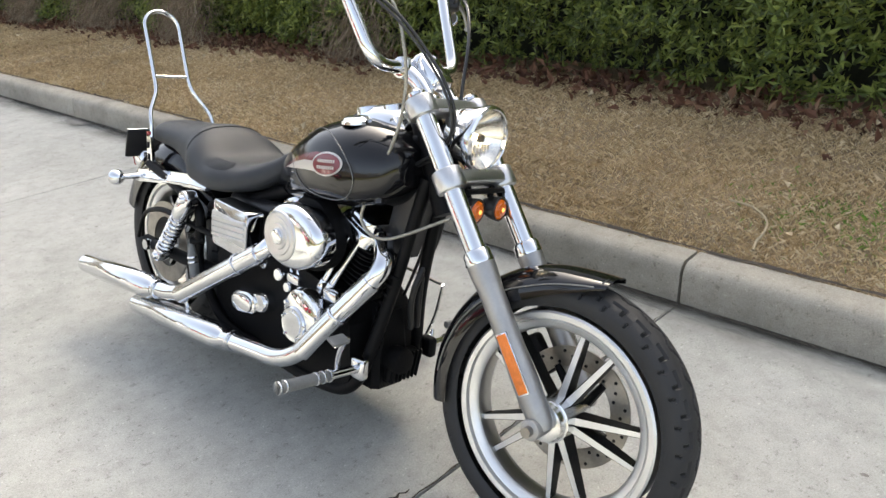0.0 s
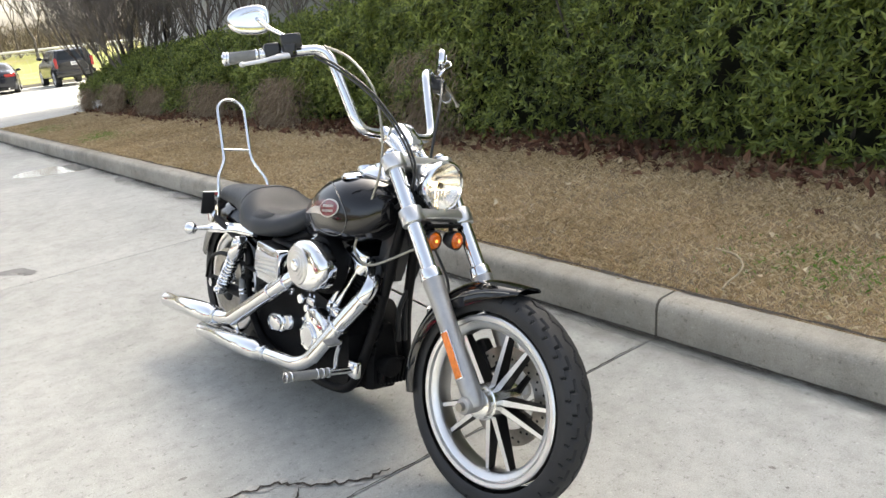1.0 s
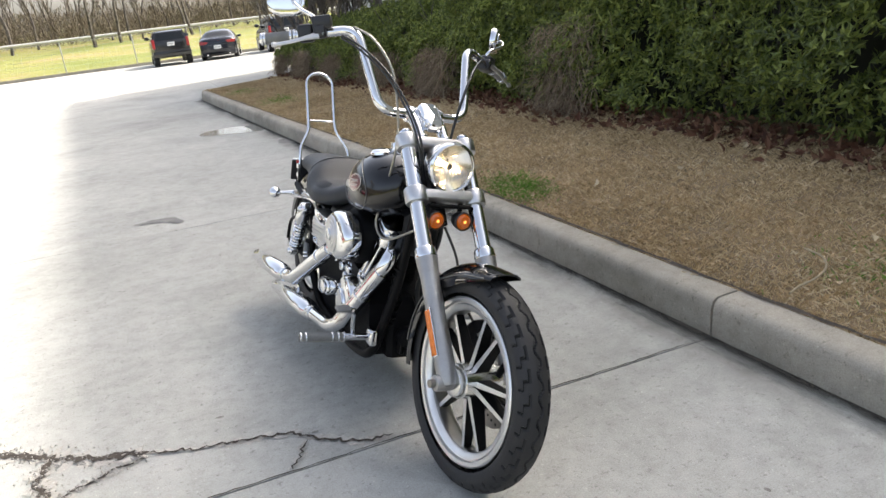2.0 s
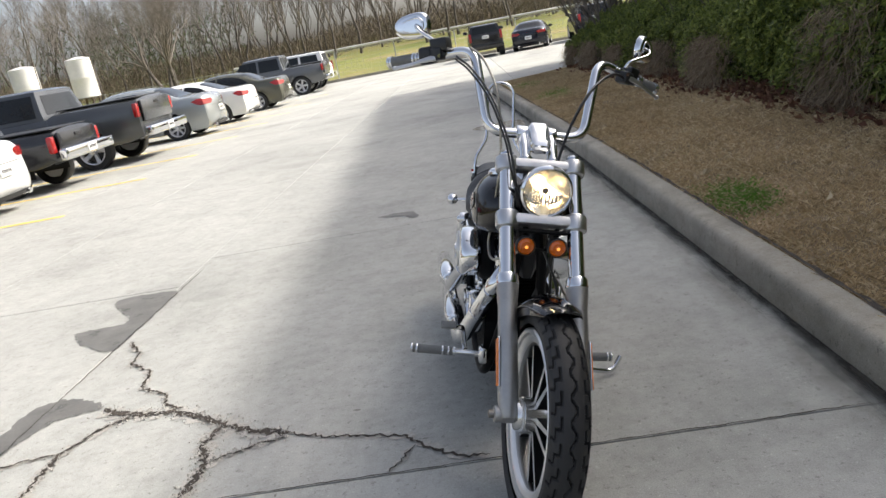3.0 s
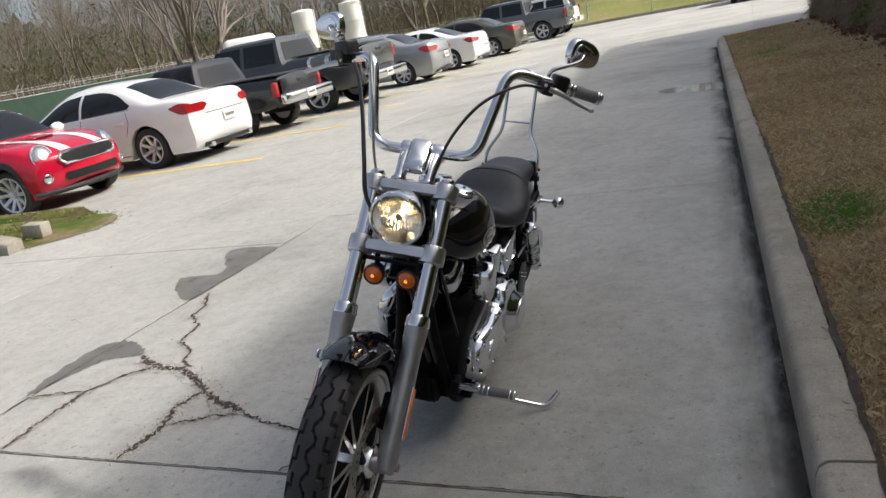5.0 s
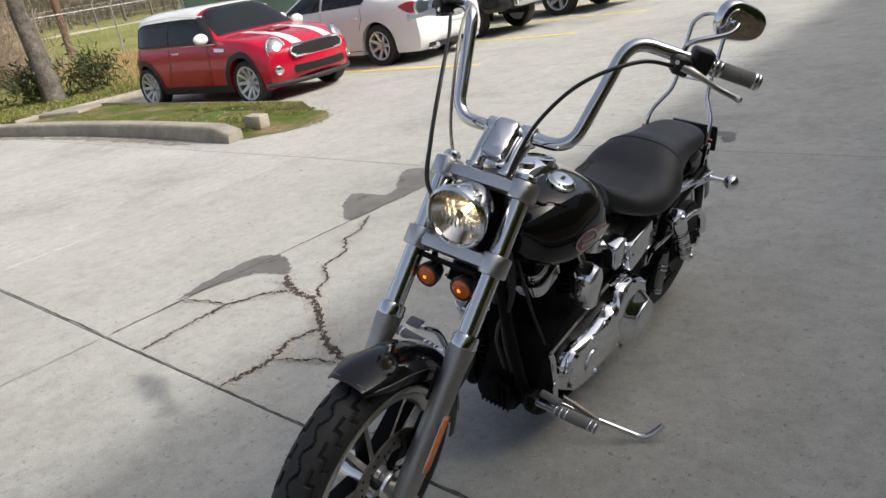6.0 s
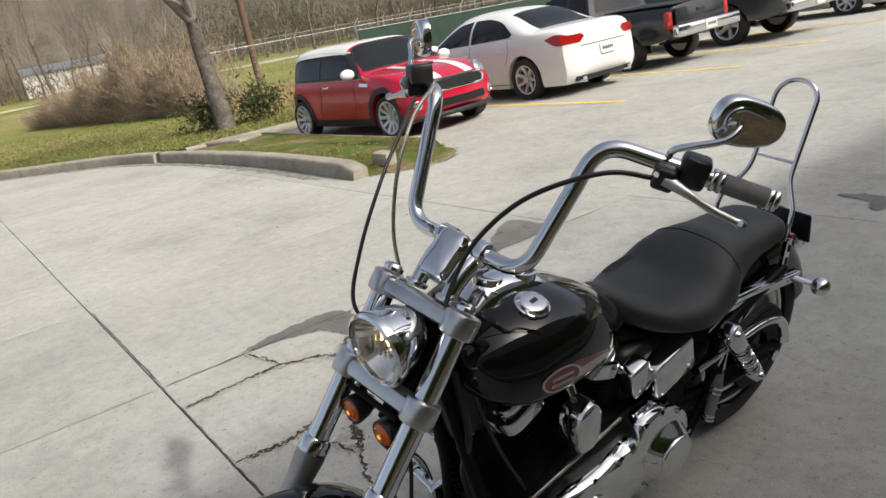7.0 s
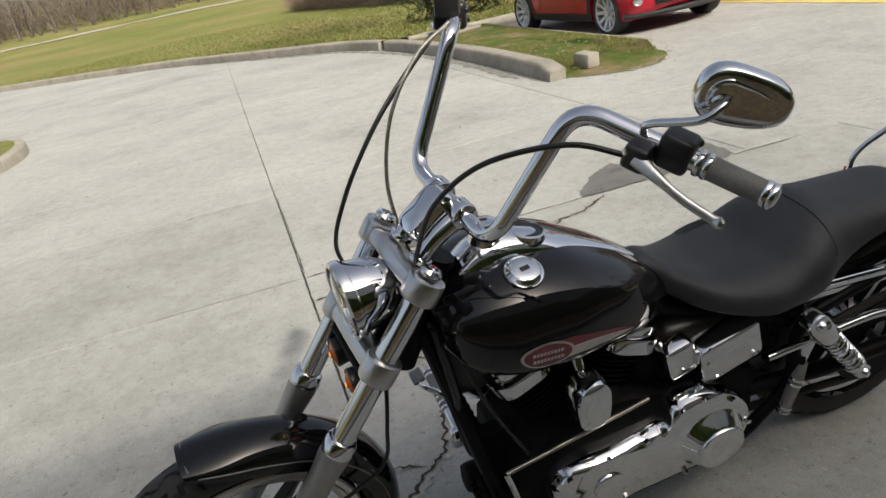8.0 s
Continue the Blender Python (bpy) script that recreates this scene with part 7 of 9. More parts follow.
def mirror_pair(car, x, y, z, mat, s=1.0):
    for sd in (-1, 1):
        bm = bmesh.new()
        bmesh.ops.create_uvsphere(bm, u_segments=16, v_segments=10, radius=0.5)
        bm.transform(Matrix.Translation((x, sd * (y + 0.10), z)) @ Matrix.Diagonal((0.12 * s, 0.20 * s, 0.14 * s, 1)))
        mi = part("door_mirror", bm, mat, car)
        part("mirror_arm", tube(bmesh.new(), [(x, sd * (y - 0.05), z - 0.03), (x, sd * (y + 0.06), z - 0.02)], 0.025, 8), TRIM, mi)


def common(car, shell, spokes, width=0.22, inset=0.13, rim=None, rimk=0.68):
    for x in shell.axles:
        for sd in (-1, 1):
            car_wheel(car, x, sd * (shell.W / 2 - inset), shell.r, width, sd, spokes, rimk, rim)
    bm = bmesh.new()
    box(bm, (shell.L * 0.93, shell.W * 0.62, 0.42), Matrix.Translation((0, 0, shell.sill + 0.24)))
    part("underbody", bm, TRIM, car, smooth=False)
    for sd in (-1, 1):
        for a in shell.axles:
            bm = bmesh.new()
            box(bm, (shell.r * 2 + 0.1, 0.02, shell.r * 1.1), Matrix.Translation((a, sd * shell.W * 0.33, shell.r * 1.35)))
            part("wheel_well", bm, TRIM, car, smooth=False)


def plate_on(car, x, z, tilt=0.0):
    bm = bmesh.new()
    box(bm, (0.012, 0.31, 0.155), Matrix.Translation((x, 0, z)) @ Matrix.Rotation(radians(tilt), 4, "Y"), 0.003)
    p = part("number_plate", bm, PLATE, car)
    bm = bmesh.new()
    s = 1 if x > 0 else -1
    for k in range(6):
        box(bm, (0.002, 0.026, 0.05), Matrix.Translation((x + s * 0.0075, -0.10 + 0.04 * k, z)) @ Matrix.Rotation(radians(tilt), 4, "Y"))
    part("plate_bars", bm, TRIM, p, smooth=False)


class Body:
    """A smooth car body, x ahead: tables of the roofline and the waist along its length, one skin from sill to roof."""

    def __init__(self, L, W, top, belt, axles, r, sill=0.20, round_=0.24, tumble=0.42, taper=0.13, tuck=(0.10, 0.12), corner=(0.52, 0.62)):
        self.h, self.w, self.top, self.belt, self.axles, self.r = L / 2, W / 2, top, belt, axles, r
        self.sill, self.round, self.tumble, self.taper, self.tuck, self.corner = sill, round_, tumble, taper, tuck, corner

    def shift(self, x, y, z):
        """How far the ends draw in towards the corners, above and below the bumper."""
        k = max(0.0, (abs(x) - self.h + 0.75) / 0.75) ** 1.6
        lean = self.tuck[0] if x < 0 else self.tuck[1]
        d = self.round * (abs(y) / self.w) ** 2.4 + lean * min(1.0, max(0.0, (z - 0.52) / 0.40)) ** 1.4 + 0.10 * min(1.0, max(0.0, (0.36 - z) / 0.18))
        return -math.copysign(k * d, x)

    def ring(self, x):
        zt, zb = smooth_table(self.top, x), smooth_table(self.belt, x)
        zt = max(zt, zb + 0.015)
        w = self.w * (1 - self.taper * max(0.0, (abs(x) / self.h - 0.58) / 0.42) ** 2)
        arch = 0.0
        for a in self.axles:
            d, ra = abs(x - a), self.r + 0.05
            if d < ra:
                arch = max(arch, self.r + math.sqrt(ra * ra - d * d))
        pts = []
        for u, k in ((0.0, 0.93), (0.06, 0.955), (0.16, 0.972), (0.30, 0.985), (0.46, 0.996), (0.60, 1.0), (0.74, 0.996), (0.86, 0.985), (0.95, 0.966), (1.0, 0.945)):
            pts.append((w * k, max(self.sill + (zb - self.sill) * u, min(arch, zb - 0.02))))
        for q in range(1, 17):
            th = math.pi / 2 * q / 16
            c, sn = math.cos(th), math.sin(th)
            hgt = (zt - zb) * sn ** self.corner[1]
            pts.append((w * 0.945 * max(c, 0.0) ** self.corner[0] * (1 - self.tumble * hgt), zb + hgt))
        return [Vector((x + self.shift(x, y, z), y, z)) for y, z in pts]

    def at(self, x, z, sd=1):
        """The flank at a length and a height."""
        r = self.ring(x)
        for p, q in zip(r, r[1:]):
            if q.z >= z > p.z - 1e-9 and q.z > p.z:
                v = p.lerp(q, (z - p.z) / (q.z - p.z))
                return Vector((v.x, v.y * sd, v.z))
        return Vector((r[-1].x, r[-1].y * sd, r[-1].z))

    def crown(self, x, y):
        """The upper skin at a length and a distance from the middle."""
        r = self.ring(x)[9:]
        for p, q in zip(r, r[1:]):
            if p.y >= abs(y) >= q.y and p.y > q.y:
                v = p.lerp(q, (p.y - abs(y)) / (p.y - q.y))
                return Vector((v.x, y, v.z))
        k = -1 if abs(y) < r[-1].y + 1e-4 else 0
        return Vector((r[k].x, y, r[k].z))

    def cap(self, sign, y, z):
        """The bumper face."""
        x = sign * self.h
        return Vector((x + self.shift(x, y, z) + sign * 0.012, y, z))

    def mesh(self):
        bm = bmesh.new()
        ra = self.r + 0.05
        xs = sorted({*np.linspace(-self.h, self.h, 74).round(4).tolist(), *[round(a + o * ra * math.sin(t), 4) for a in self.axles for o in (-1, 1) for t in np.linspace(0.1, math.pi / 2, 9)]})
        xs = [x for k, x in enumerate(xs) if k == 0 or x - xs[k - 1] > 0.004]
        rings = []
        for x in xs:
            r = self.ring(x)
            rings.append(r + [Vector((p.x, -p.y, p.z)) for p in r[-2::-1]])
        for sign, r in ((-1, rings[0]), (1, rings[-1])):
            cz = (r[0].z + r[len(r) // 2].z) / 2
            more = []
            for k, e in ((0.94, 0.010), (0.7, 0.012), (0.4, 0.012), (0.03, 0.012)):
                more.append([Vector((sign * (self.h + e) + self.shift(sign * self.h, p.y * k, cz + (p.z - cz) * k), p.y * k, cz + (p.z - cz) * k)) for p in r])
            rings = more[::-1] + rings if sign < 0 else rings + more
        loft(bm, rings)
        return fixed(bm)

    def skin(self, grid, off, thick=0.004):
        """A thin panel from a grid of points, standing off the body."""
        rows = []
        n, m = len(grid), len(grid[0])
        mid = Vector((0, 0, 0.6))
        for a in range(n):
            row = []
            for b in range(m):
                du = grid[min(a + 1, n - 1)][b] - grid[max(a - 1, 0)][b]
                dv = grid[a][min(b + 1, m - 1)] - grid[a][max(b - 1, 0)]
                nr = du.cross(dv)
                nr = nr.normalized() if nr.length > 1e-9 else Vector((0, 0, 1))
                p = grid[a][b]
                if nr.dot(p - Vector((p.x * 0.6, 0, 0.55))) < 0:
                    nr = -nr
                row.append(p + nr * off)
            rows.append(row)
        bm = bmesh.new()
        loft(bm, rows, closed=False)
        return fixed(bm)

    def side(self, low, high, sd, off=0.005, n=12, m=7):
        """A panel on the flank between a lower and an upper (x, z) line."""
        def along(line, t):
            q = spline([(x, 0, z) for x, z in line], 8) if len(line) > 2 else [Vector((x, 0, z)) for x, z in line]
            k = t * (len(q) - 1)
            i0 = min(int(k), len(q) - 2)
            return q[i0].lerp(q[i0 + 1], k - i0)
        grid = []
        for a in range(n + 1):
            lo_p, hi_p = along(low, a / n), along(high, a / n)
            grid.append([self.at(q.x, q.z, sd) for q in (lo_p.lerp(hi_p, b / m) for b in range(m + 1))])
        return self.skin(grid, off)

    def upper(self, x0, x1, y0, y1, off=0.005, n=14, m=12, wide=None):
        """A panel on the upper skin; wide: half widths (start, end) for a glass across the car."""
        grid = []
        for a in range(n + 1):
            t = a / n
            x = x0 + (x1 - x0) * t
            lo_y, hi_y = (y0, y1) if wide is None else (-(wide[0] + (wide[1] - wide[0]) * t), wide[0] + (wide[1] - wide[0]) * t)
            grid.append([self.crown(x, lo_y + (hi_y - lo_y) * b / m) for b in range(m + 1)])
        return self.skin(grid, off)

    def face(self, sign, outline, off=0.006):
        """A panel on a bumper face from rows of (y0, y1, z)."""
        grid = [[self.cap(sign, y0 + (y1 - y0) * b / 10, z) + Vector((sign * off, 0, 0)) for b in range(11)] for y0, y1, z in outline]
        bm = bmesh.new()
        loft(bm, grid, closed=False)
        return fixed(bm)

    def line(self, pts, sd, r=0.005):
        q = []
        for (x0, z0), (x1, z1) in zip(pts, pts[1:]):
            q += [self.at(x0 + (x1 - x0) * t, z0 + (z1 - z0) * t, sd) for t in np.linspace(0, 1, 9)]
        return tube(bmesh.new(), q, r, 5)


def body_fittings(car, b, spokes, inset, width, rim=None, rimk=0.68):
    for x in b.axles:
        for sd in (-1, 1):
            car_wheel(car, x, sd * (b.w - inset), b.r, width, sd, spokes, rimk, rim)
            bm = bmesh.new()
            box(bm, (b.r * 2 + 0.10, 0.02, b.r * 1.2), Matrix.Translation((x, sd * b.w * 0.60, b.r * 1.35)))
            part("wheel_well", bm, TRIM, car, smooth=False)
            bm = bmesh.new()
            loft(bm, [[Vector((x + (b.r + 0.046) * math.cos(t), sd * y, max(b.sill - 0.02, b.r + (b.r + 0.046) * math.sin(t)))) for y in (b.w * 0.58, b.w * 0.90)] for t in np.linspace(-0.3, math.pi + 0.3, 20)], closed=False)
            part("arch_liner", fixed(bm), TRIM, car)
    bm = bmesh.new()
    box(bm, (b.h * 1.86, b.w * 1.18, 0.40), Matrix.Translation((0, 0, b.sill + 0.22)))
    part("underbody", bm, TRIM, car, smooth=False)


def sedan(place, turn, colour, label, L=4.75, W=1.77, H=1.453, r=0.325, spokes=7, coupe=False, lift=0.035):
    """A three-box car; lift raises its tail."""
    x, y = place
    car = empty("car", pose(x, y, lot_z(x, y), 0, 0, turn), label=label, category="car", group="parked cars")
    kx, kz = L / 4.75, H / 1.453
    c = 0.12 if coupe else 0.0
    top = [(-2.375, 0.90 + lift), (-2.31, 1.00 + lift), (-2.20, 1.035 + lift), (-1.80, 1.055 + lift * 0.6), (-1.66, 1.075), (-0.95 + c, 1.37), (-0.55, 1.435), (-0.05, 1.453), (0.30, 1.43), (0.52, 1.375), (1.24, 0.985), (1.40, 0.945), (1.9, 0.865), (2.2, 0.775), (2.375, 0.66)]
    belt = [(-2.375, 0.87 + lift), (-2.0, 0.975), (-1.0, 0.965), (0.0, 0.935), (1.2, 0.895), (1.9, 0.80), (2.375, 0.60)]
    S = lambda pts: [(p * kx, q * kz) for p, q in pts]
    b = Body(L, W, S(top), S(belt), (1.44 * kx, -1.39 * kx), r, 0.20, 0.19, 0.42, 0.12, (0.035, 0.12))
    part("body", b.mesh(), colour, car)
    part("windscreen", b.upper(1.20 * kx, 0.50 * kx, 0, 0, wide=(0.66 * W / 1.77, 0.54 * W / 1.77)), CARGLASS, car)
    part("rear_window", b.upper(-1.60 * kx, (-0.92 + c) * kx, 0, 0, wide=(0.57 * W / 1.77, 0.52 * W / 1.77)), CARGLASS, car)
    for sd in (-1, 1):
        front = ([(1.00, 0.955), (-0.03 - 2 * c, 0.975)], [(0.98, 0.985), (0.42, 1.275), (0.10, 1.325), (-0.03 - 2 * c, 1.338)])
        rear = ([(-0.09 - 2 * c, 0.977), (-1.10, 1.01)], [(-0.09 - 2 * c, 1.338), (-0.50, 1.325), (-0.86, 1.24), (-1.16, 1.06)])
        for low, high in (front, rear):
            part("side_window", b.side(S(low), S(high), sd), CARGLASS, car)
        part("window_trim", b.line(S([(1.04, 0.945), (-1.14, 1.0)]), sd, 0.008), CHROME, car)
        part("tail_lamp", b.side(S([(-1.98, 0.90), (-2.22, 0.80), (-2.375, 0.79)]), S([(-1.98, 0.91), (-2.18, 0.955), (-2.375, 0.945)]), sd, 0.010), REDLENS, car, "red wrap-round tail lamp")
        part("tail_lamp", b.face(-1, [(sd * 0.80 * W / 1.77, sd * (0.40 + 1.2 * abs(z - 0.88)), z * kz) for z in (0.80, 0.84, 0.88, 0.93)], 0.010), REDLENS, car)
        part("headlamp", b.side(S([(1.80, 0.70), (2.12, 0.58), (2.37, 0.55)]), S([(1.80, 0.715), (2.10, 0.705), (2.37, 0.64)]), sd, 0.008), HEADLENS, car, "clear headlamp")
        part("door_seam", b.line(S([(1.02, 0.93), (1.02, 0.50), (0.96, 0.24)]), sd), TRIM, car)
        part("door_seam", b.line(S([(-0.06 - 2 * c, 0.95), (-0.09 - 2 * c, 0.55), (-0.14 - 2 * c, 0.24)]), sd), TRIM, car)
        if not coupe:
            part("door_seam", b.line(S([(-1.06, 0.97), (-1.10, 0.80), (-1.00, 0.60)]), sd), TRIM, car)
        part("sill_line", b.line(S([(1.02, 0.27), (-0.95, 0.27)]), sd, 0.006), TRIM, car)
        for hx in ((-0.05 - 2 * c,) if coupe else (0.06, -0.96)):
            p = b.at((hx + 0.05) * kx, 0.80 * kz, sd)
            bm = bmesh.new()
            box(bm, (0.19, 0.030, 0.032), Matrix.Translation(p + Vector((0, sd * 0.012, 0))), 0.010)
            part("door_handle", bm, colour, car)
        p = b.at(0.90 * kx, 0.96 * kz, sd)
        bm = bmesh.new()
        bmesh.ops.create_uvsphere(bm, u_segments=18, v_segments=12, radius=0.5)
        bm.transform(Matrix.Translation(p + Vector((0, sd * 0.11, 0.035))) @ Matrix.Diagonal((0.13, 0.22, 0.13, 1)))
        dm = part("door_mirror", bm, colour, car)
        part("mirror_arm", tube(bmesh.new(), [p, p + Vector((0, sd * 0.07, 0.015))], 0.022, 8), TRIM, dm)
        part("exhaust_tip", cyl((-b.h + 0.16, sd * 0.50, 0.25), (-b.h + 0.02, sd * 0.50, 0.25), 0.038, 14), CHROME, car)
    part("boot_seam", b.face(-1, [(-0.50, 0.50, z * kz) for z in (0.738, 0.75)], 0.004), TRIM, car)
    part("plate_recess", b.face(-1, [(-0.26, 0.26, z * kz) for z in (0.55, 0.62, 0.72)], 0.004), colour, car)
    part("grille", b.face(1, [(-0.42, 0.42, z) for z in (0.42, 0.48, 0.54)], 0.006), TRIM, car)
    part("rear_skirt", b.face(-1, [(-0.62, 0.62, z) for z in (0.225, 0.26, 0.30)], 0.006), TRIM, car)
    pb = b.cap(-1, 0, 0.64 * kz)
    plate_on(car, pb.x - 0.018, pb.z, 4)
    body_fittings(car, b, spokes, 0.125, 0.22)
    return car


def pickup(place, turn, colour, label, L=5.5, W=1.95, H=1.85, wb=3.5, r=0.38, bed=1.95, belt=1.20, hood=1.10, rail=1.26, crew=True, shift=-0.05, spokes=5, bars=False):
    x, y = place
    car = empty("pickup_truck", pose(x, y, lot_z(x, y), 0, 0, turn), label=label, category="truck", group="parked cars")
    h = L / 2
    fa = wb / 2 + shift + 0.15
    ra = fa - wb
    e = -h + bed
    sh = Shell(L - 0.2, W, [(-h, rail), (e - 0.02, rail), (e + 0.02, belt), (h - 1.45, belt - 0.02), (h - 1.2, hood), (h - 0.3, hood - 0.04), (h, hood - 0.14)], (fa, ra), r, sill=0.42, nose=0.05)
    part("body", sh.mesh(), colour, car)
    # dark plate on the closed body, standing in for the bed's shaded hollow
    bm = bmesh.new()
    box(bm, (bed - 0.25, W * 0.70, 0.02), Matrix.Translation((-h + bed / 2 + 0.02, 0, rail + 0.036)), 0.008)
    part("bed_shade_plate", bm, TRIM, car)
    cb = Cabin(belt - 0.03, H - 0.06, e + 0.03, e + 0.16, h - 2.05, h - 1.30, W / 2 * 0.90, W / 2 * 0.72, 0.07)
    part("cabin", cb.mesh(), colour, car)
    part("windscreen", cb.end_glass(True), CARGLASS, car)
    part("rear_window", cb.end_glass(False, 0.16, 0.84, 0.80), CARGLASS, car)
    f0, f1 = h - 1.30 - 0.45, h - 2.05 + 0.1
    mid = (e + f0) / 2 + 0.1
    for sd in (-1, 1):
        if crew:
            for p in ([(mid + 0.05, 0.12), (f0, 0.12), (f1, 0.88), (mid + 0.05, 0.90)], [(e + 0.22, 0.12), (mid - 0.05, 0.12), (mid - 0.05, 0.90), (e + 0.28, 0.88)]):
                part("side_window", cb.side_glass(sd, p), CARGLASS, car)
        else:
            for p in ([(mid - 0.1, 0.12), (f0, 0.12), (f1, 0.88), (mid - 0.1, 0.90)], [(e + 0.18, 0.14), (mid - 0.2, 0.12), (mid - 0.2, 0.88), (e + 0.26, 0.86)]):
                part("side_window", cb.side_glass(sd, p), CARGLASS, car)
        bm = bmesh.new()
        box(bm, (0.10, 0.14, 0.29), Matrix.Translation((-h + 0.10, sd * (W / 2 - 0.118), rail - 0.22)), 0.03, 2)
        part("tail_lamp", bm, REDLENS, car, "red tail lamp")
        lamp_blob(car, "headlamp", (h - 0.16, sd * (W / 2 - 0.26), hood - 0.22), (0.24, 0.36, 0.24), HEADLENS, 18 * sd * -1, "clear headlamp")
        for hx in (mid + 0.18, e + 0.40) if crew else (mid,):
            bm = bmesh.new()
            box(bm, (0.18, 0.03, 0.035), Matrix.Translation((hx, sd * (sh.side_y(hx, belt - 0.16) + 0.012), belt - 0.16)), 0.01)
            part("door_handle", bm, TRIM, car)
    seam(car, sh, [(f0 + 0.22, belt - 0.05), (f0 + 0.20, 0.50)])
    seam(car, sh, [(mid, belt - 0.05), (mid, 0.50)])
    seam(car, sh, [(e, belt - 0.05), (e, 0.50)])
    mirror_pair(car, f0 + 0.05, W / 2 * 0.95, belt + 0.12, TRIM, 1.3)
    common(car, sh, spokes, 0.26, 0.15)
    bm = bmesh.new()
    box(bm, (0.16, W * 0.96, 0.20), Matrix.Translation((-h - 0.10, 0, 0.62)), 0.04, 3)
    part("rear_bumper", bm, CHROME, car, "chrome rear bumper")
    bm = bmesh.new()
    box(bm, (0.04, W * 0.74, 0.44), Matrix.Translation((-h + 0.035, 0, rail - 0.25)), 0.015, 2)
    part("tailgate", bm, colour, car)
    bm = bmesh.new()
    box(bm, (0.03, 0.22, 0.06), Matrix.Translation((-h + 0.012, 0, rail - 0.12)), 0.01)
    part("tailgate_handle", bm, TRIM, car)
    plate_on(car, -h - 0.185, 0.63)
    bm = bmesh.new()
    box(bm, (0.14, W * 0.96, 0.22), Matrix.Translation((h + 0.0, 0, 0.58)), 0.04, 3)
    part("front_bumper", bm, CHROME, car, "chrome front bumper")
    bm = bmesh.new()
    box(bm, (0.05, W * 0.55, 0.30), Matrix.Translation((h - 0.04, 0, 0.85)), 0.03, 2)
    part("grille", bm, CHROME, car)
    return car


# small red hatchback with a white roof and bonnet stripes
RED, WHITE = paint("red_paint", (0.44, 0.003, 0.026)), paint("white_paint", (0.74, 0.74, 0.72))
mx, my = -8.86, 5.88
mini = empty("hatchback_car", pose(mx, my, lot_z(mx, my) - 0.01, 0, 0, 3.2), label="small red hatchback car with white roof and bonnet stripes", category="car", group="parked cars")
MT = [(-1.85, 0.84), (-1.83, 0.95), (-1.78, 1.10), (-1.71, 1.26), (-1.60, 1.342), (-1.3, 1.370), (-0.6, 1.378), (0.0, 1.364), (0.16, 1.328), (0.60, 0.985), (0.68, 0.945), (1.0, 0.915), (1.35, 0.875), (1.58, 0.825), (1.74, 0.765), (1.85, 0.70)]
MB = [(-1.85, 0.78), (-1.5, 0.895), (-0.5, 0.895), (0.55, 0.87), (1.0, 0.83), (1.4, 0.765), (1.7, 0.68), (1.85, 0.61)]
mb = Body(3.70, 1.68, MT, MB, (1.16, -1.307), 0.305, 0.19, 0.30, 0.40, 0.10, (0.10, 0.09), (0.36, 0.44))
part("body", mb.mesh(), RED, mini)
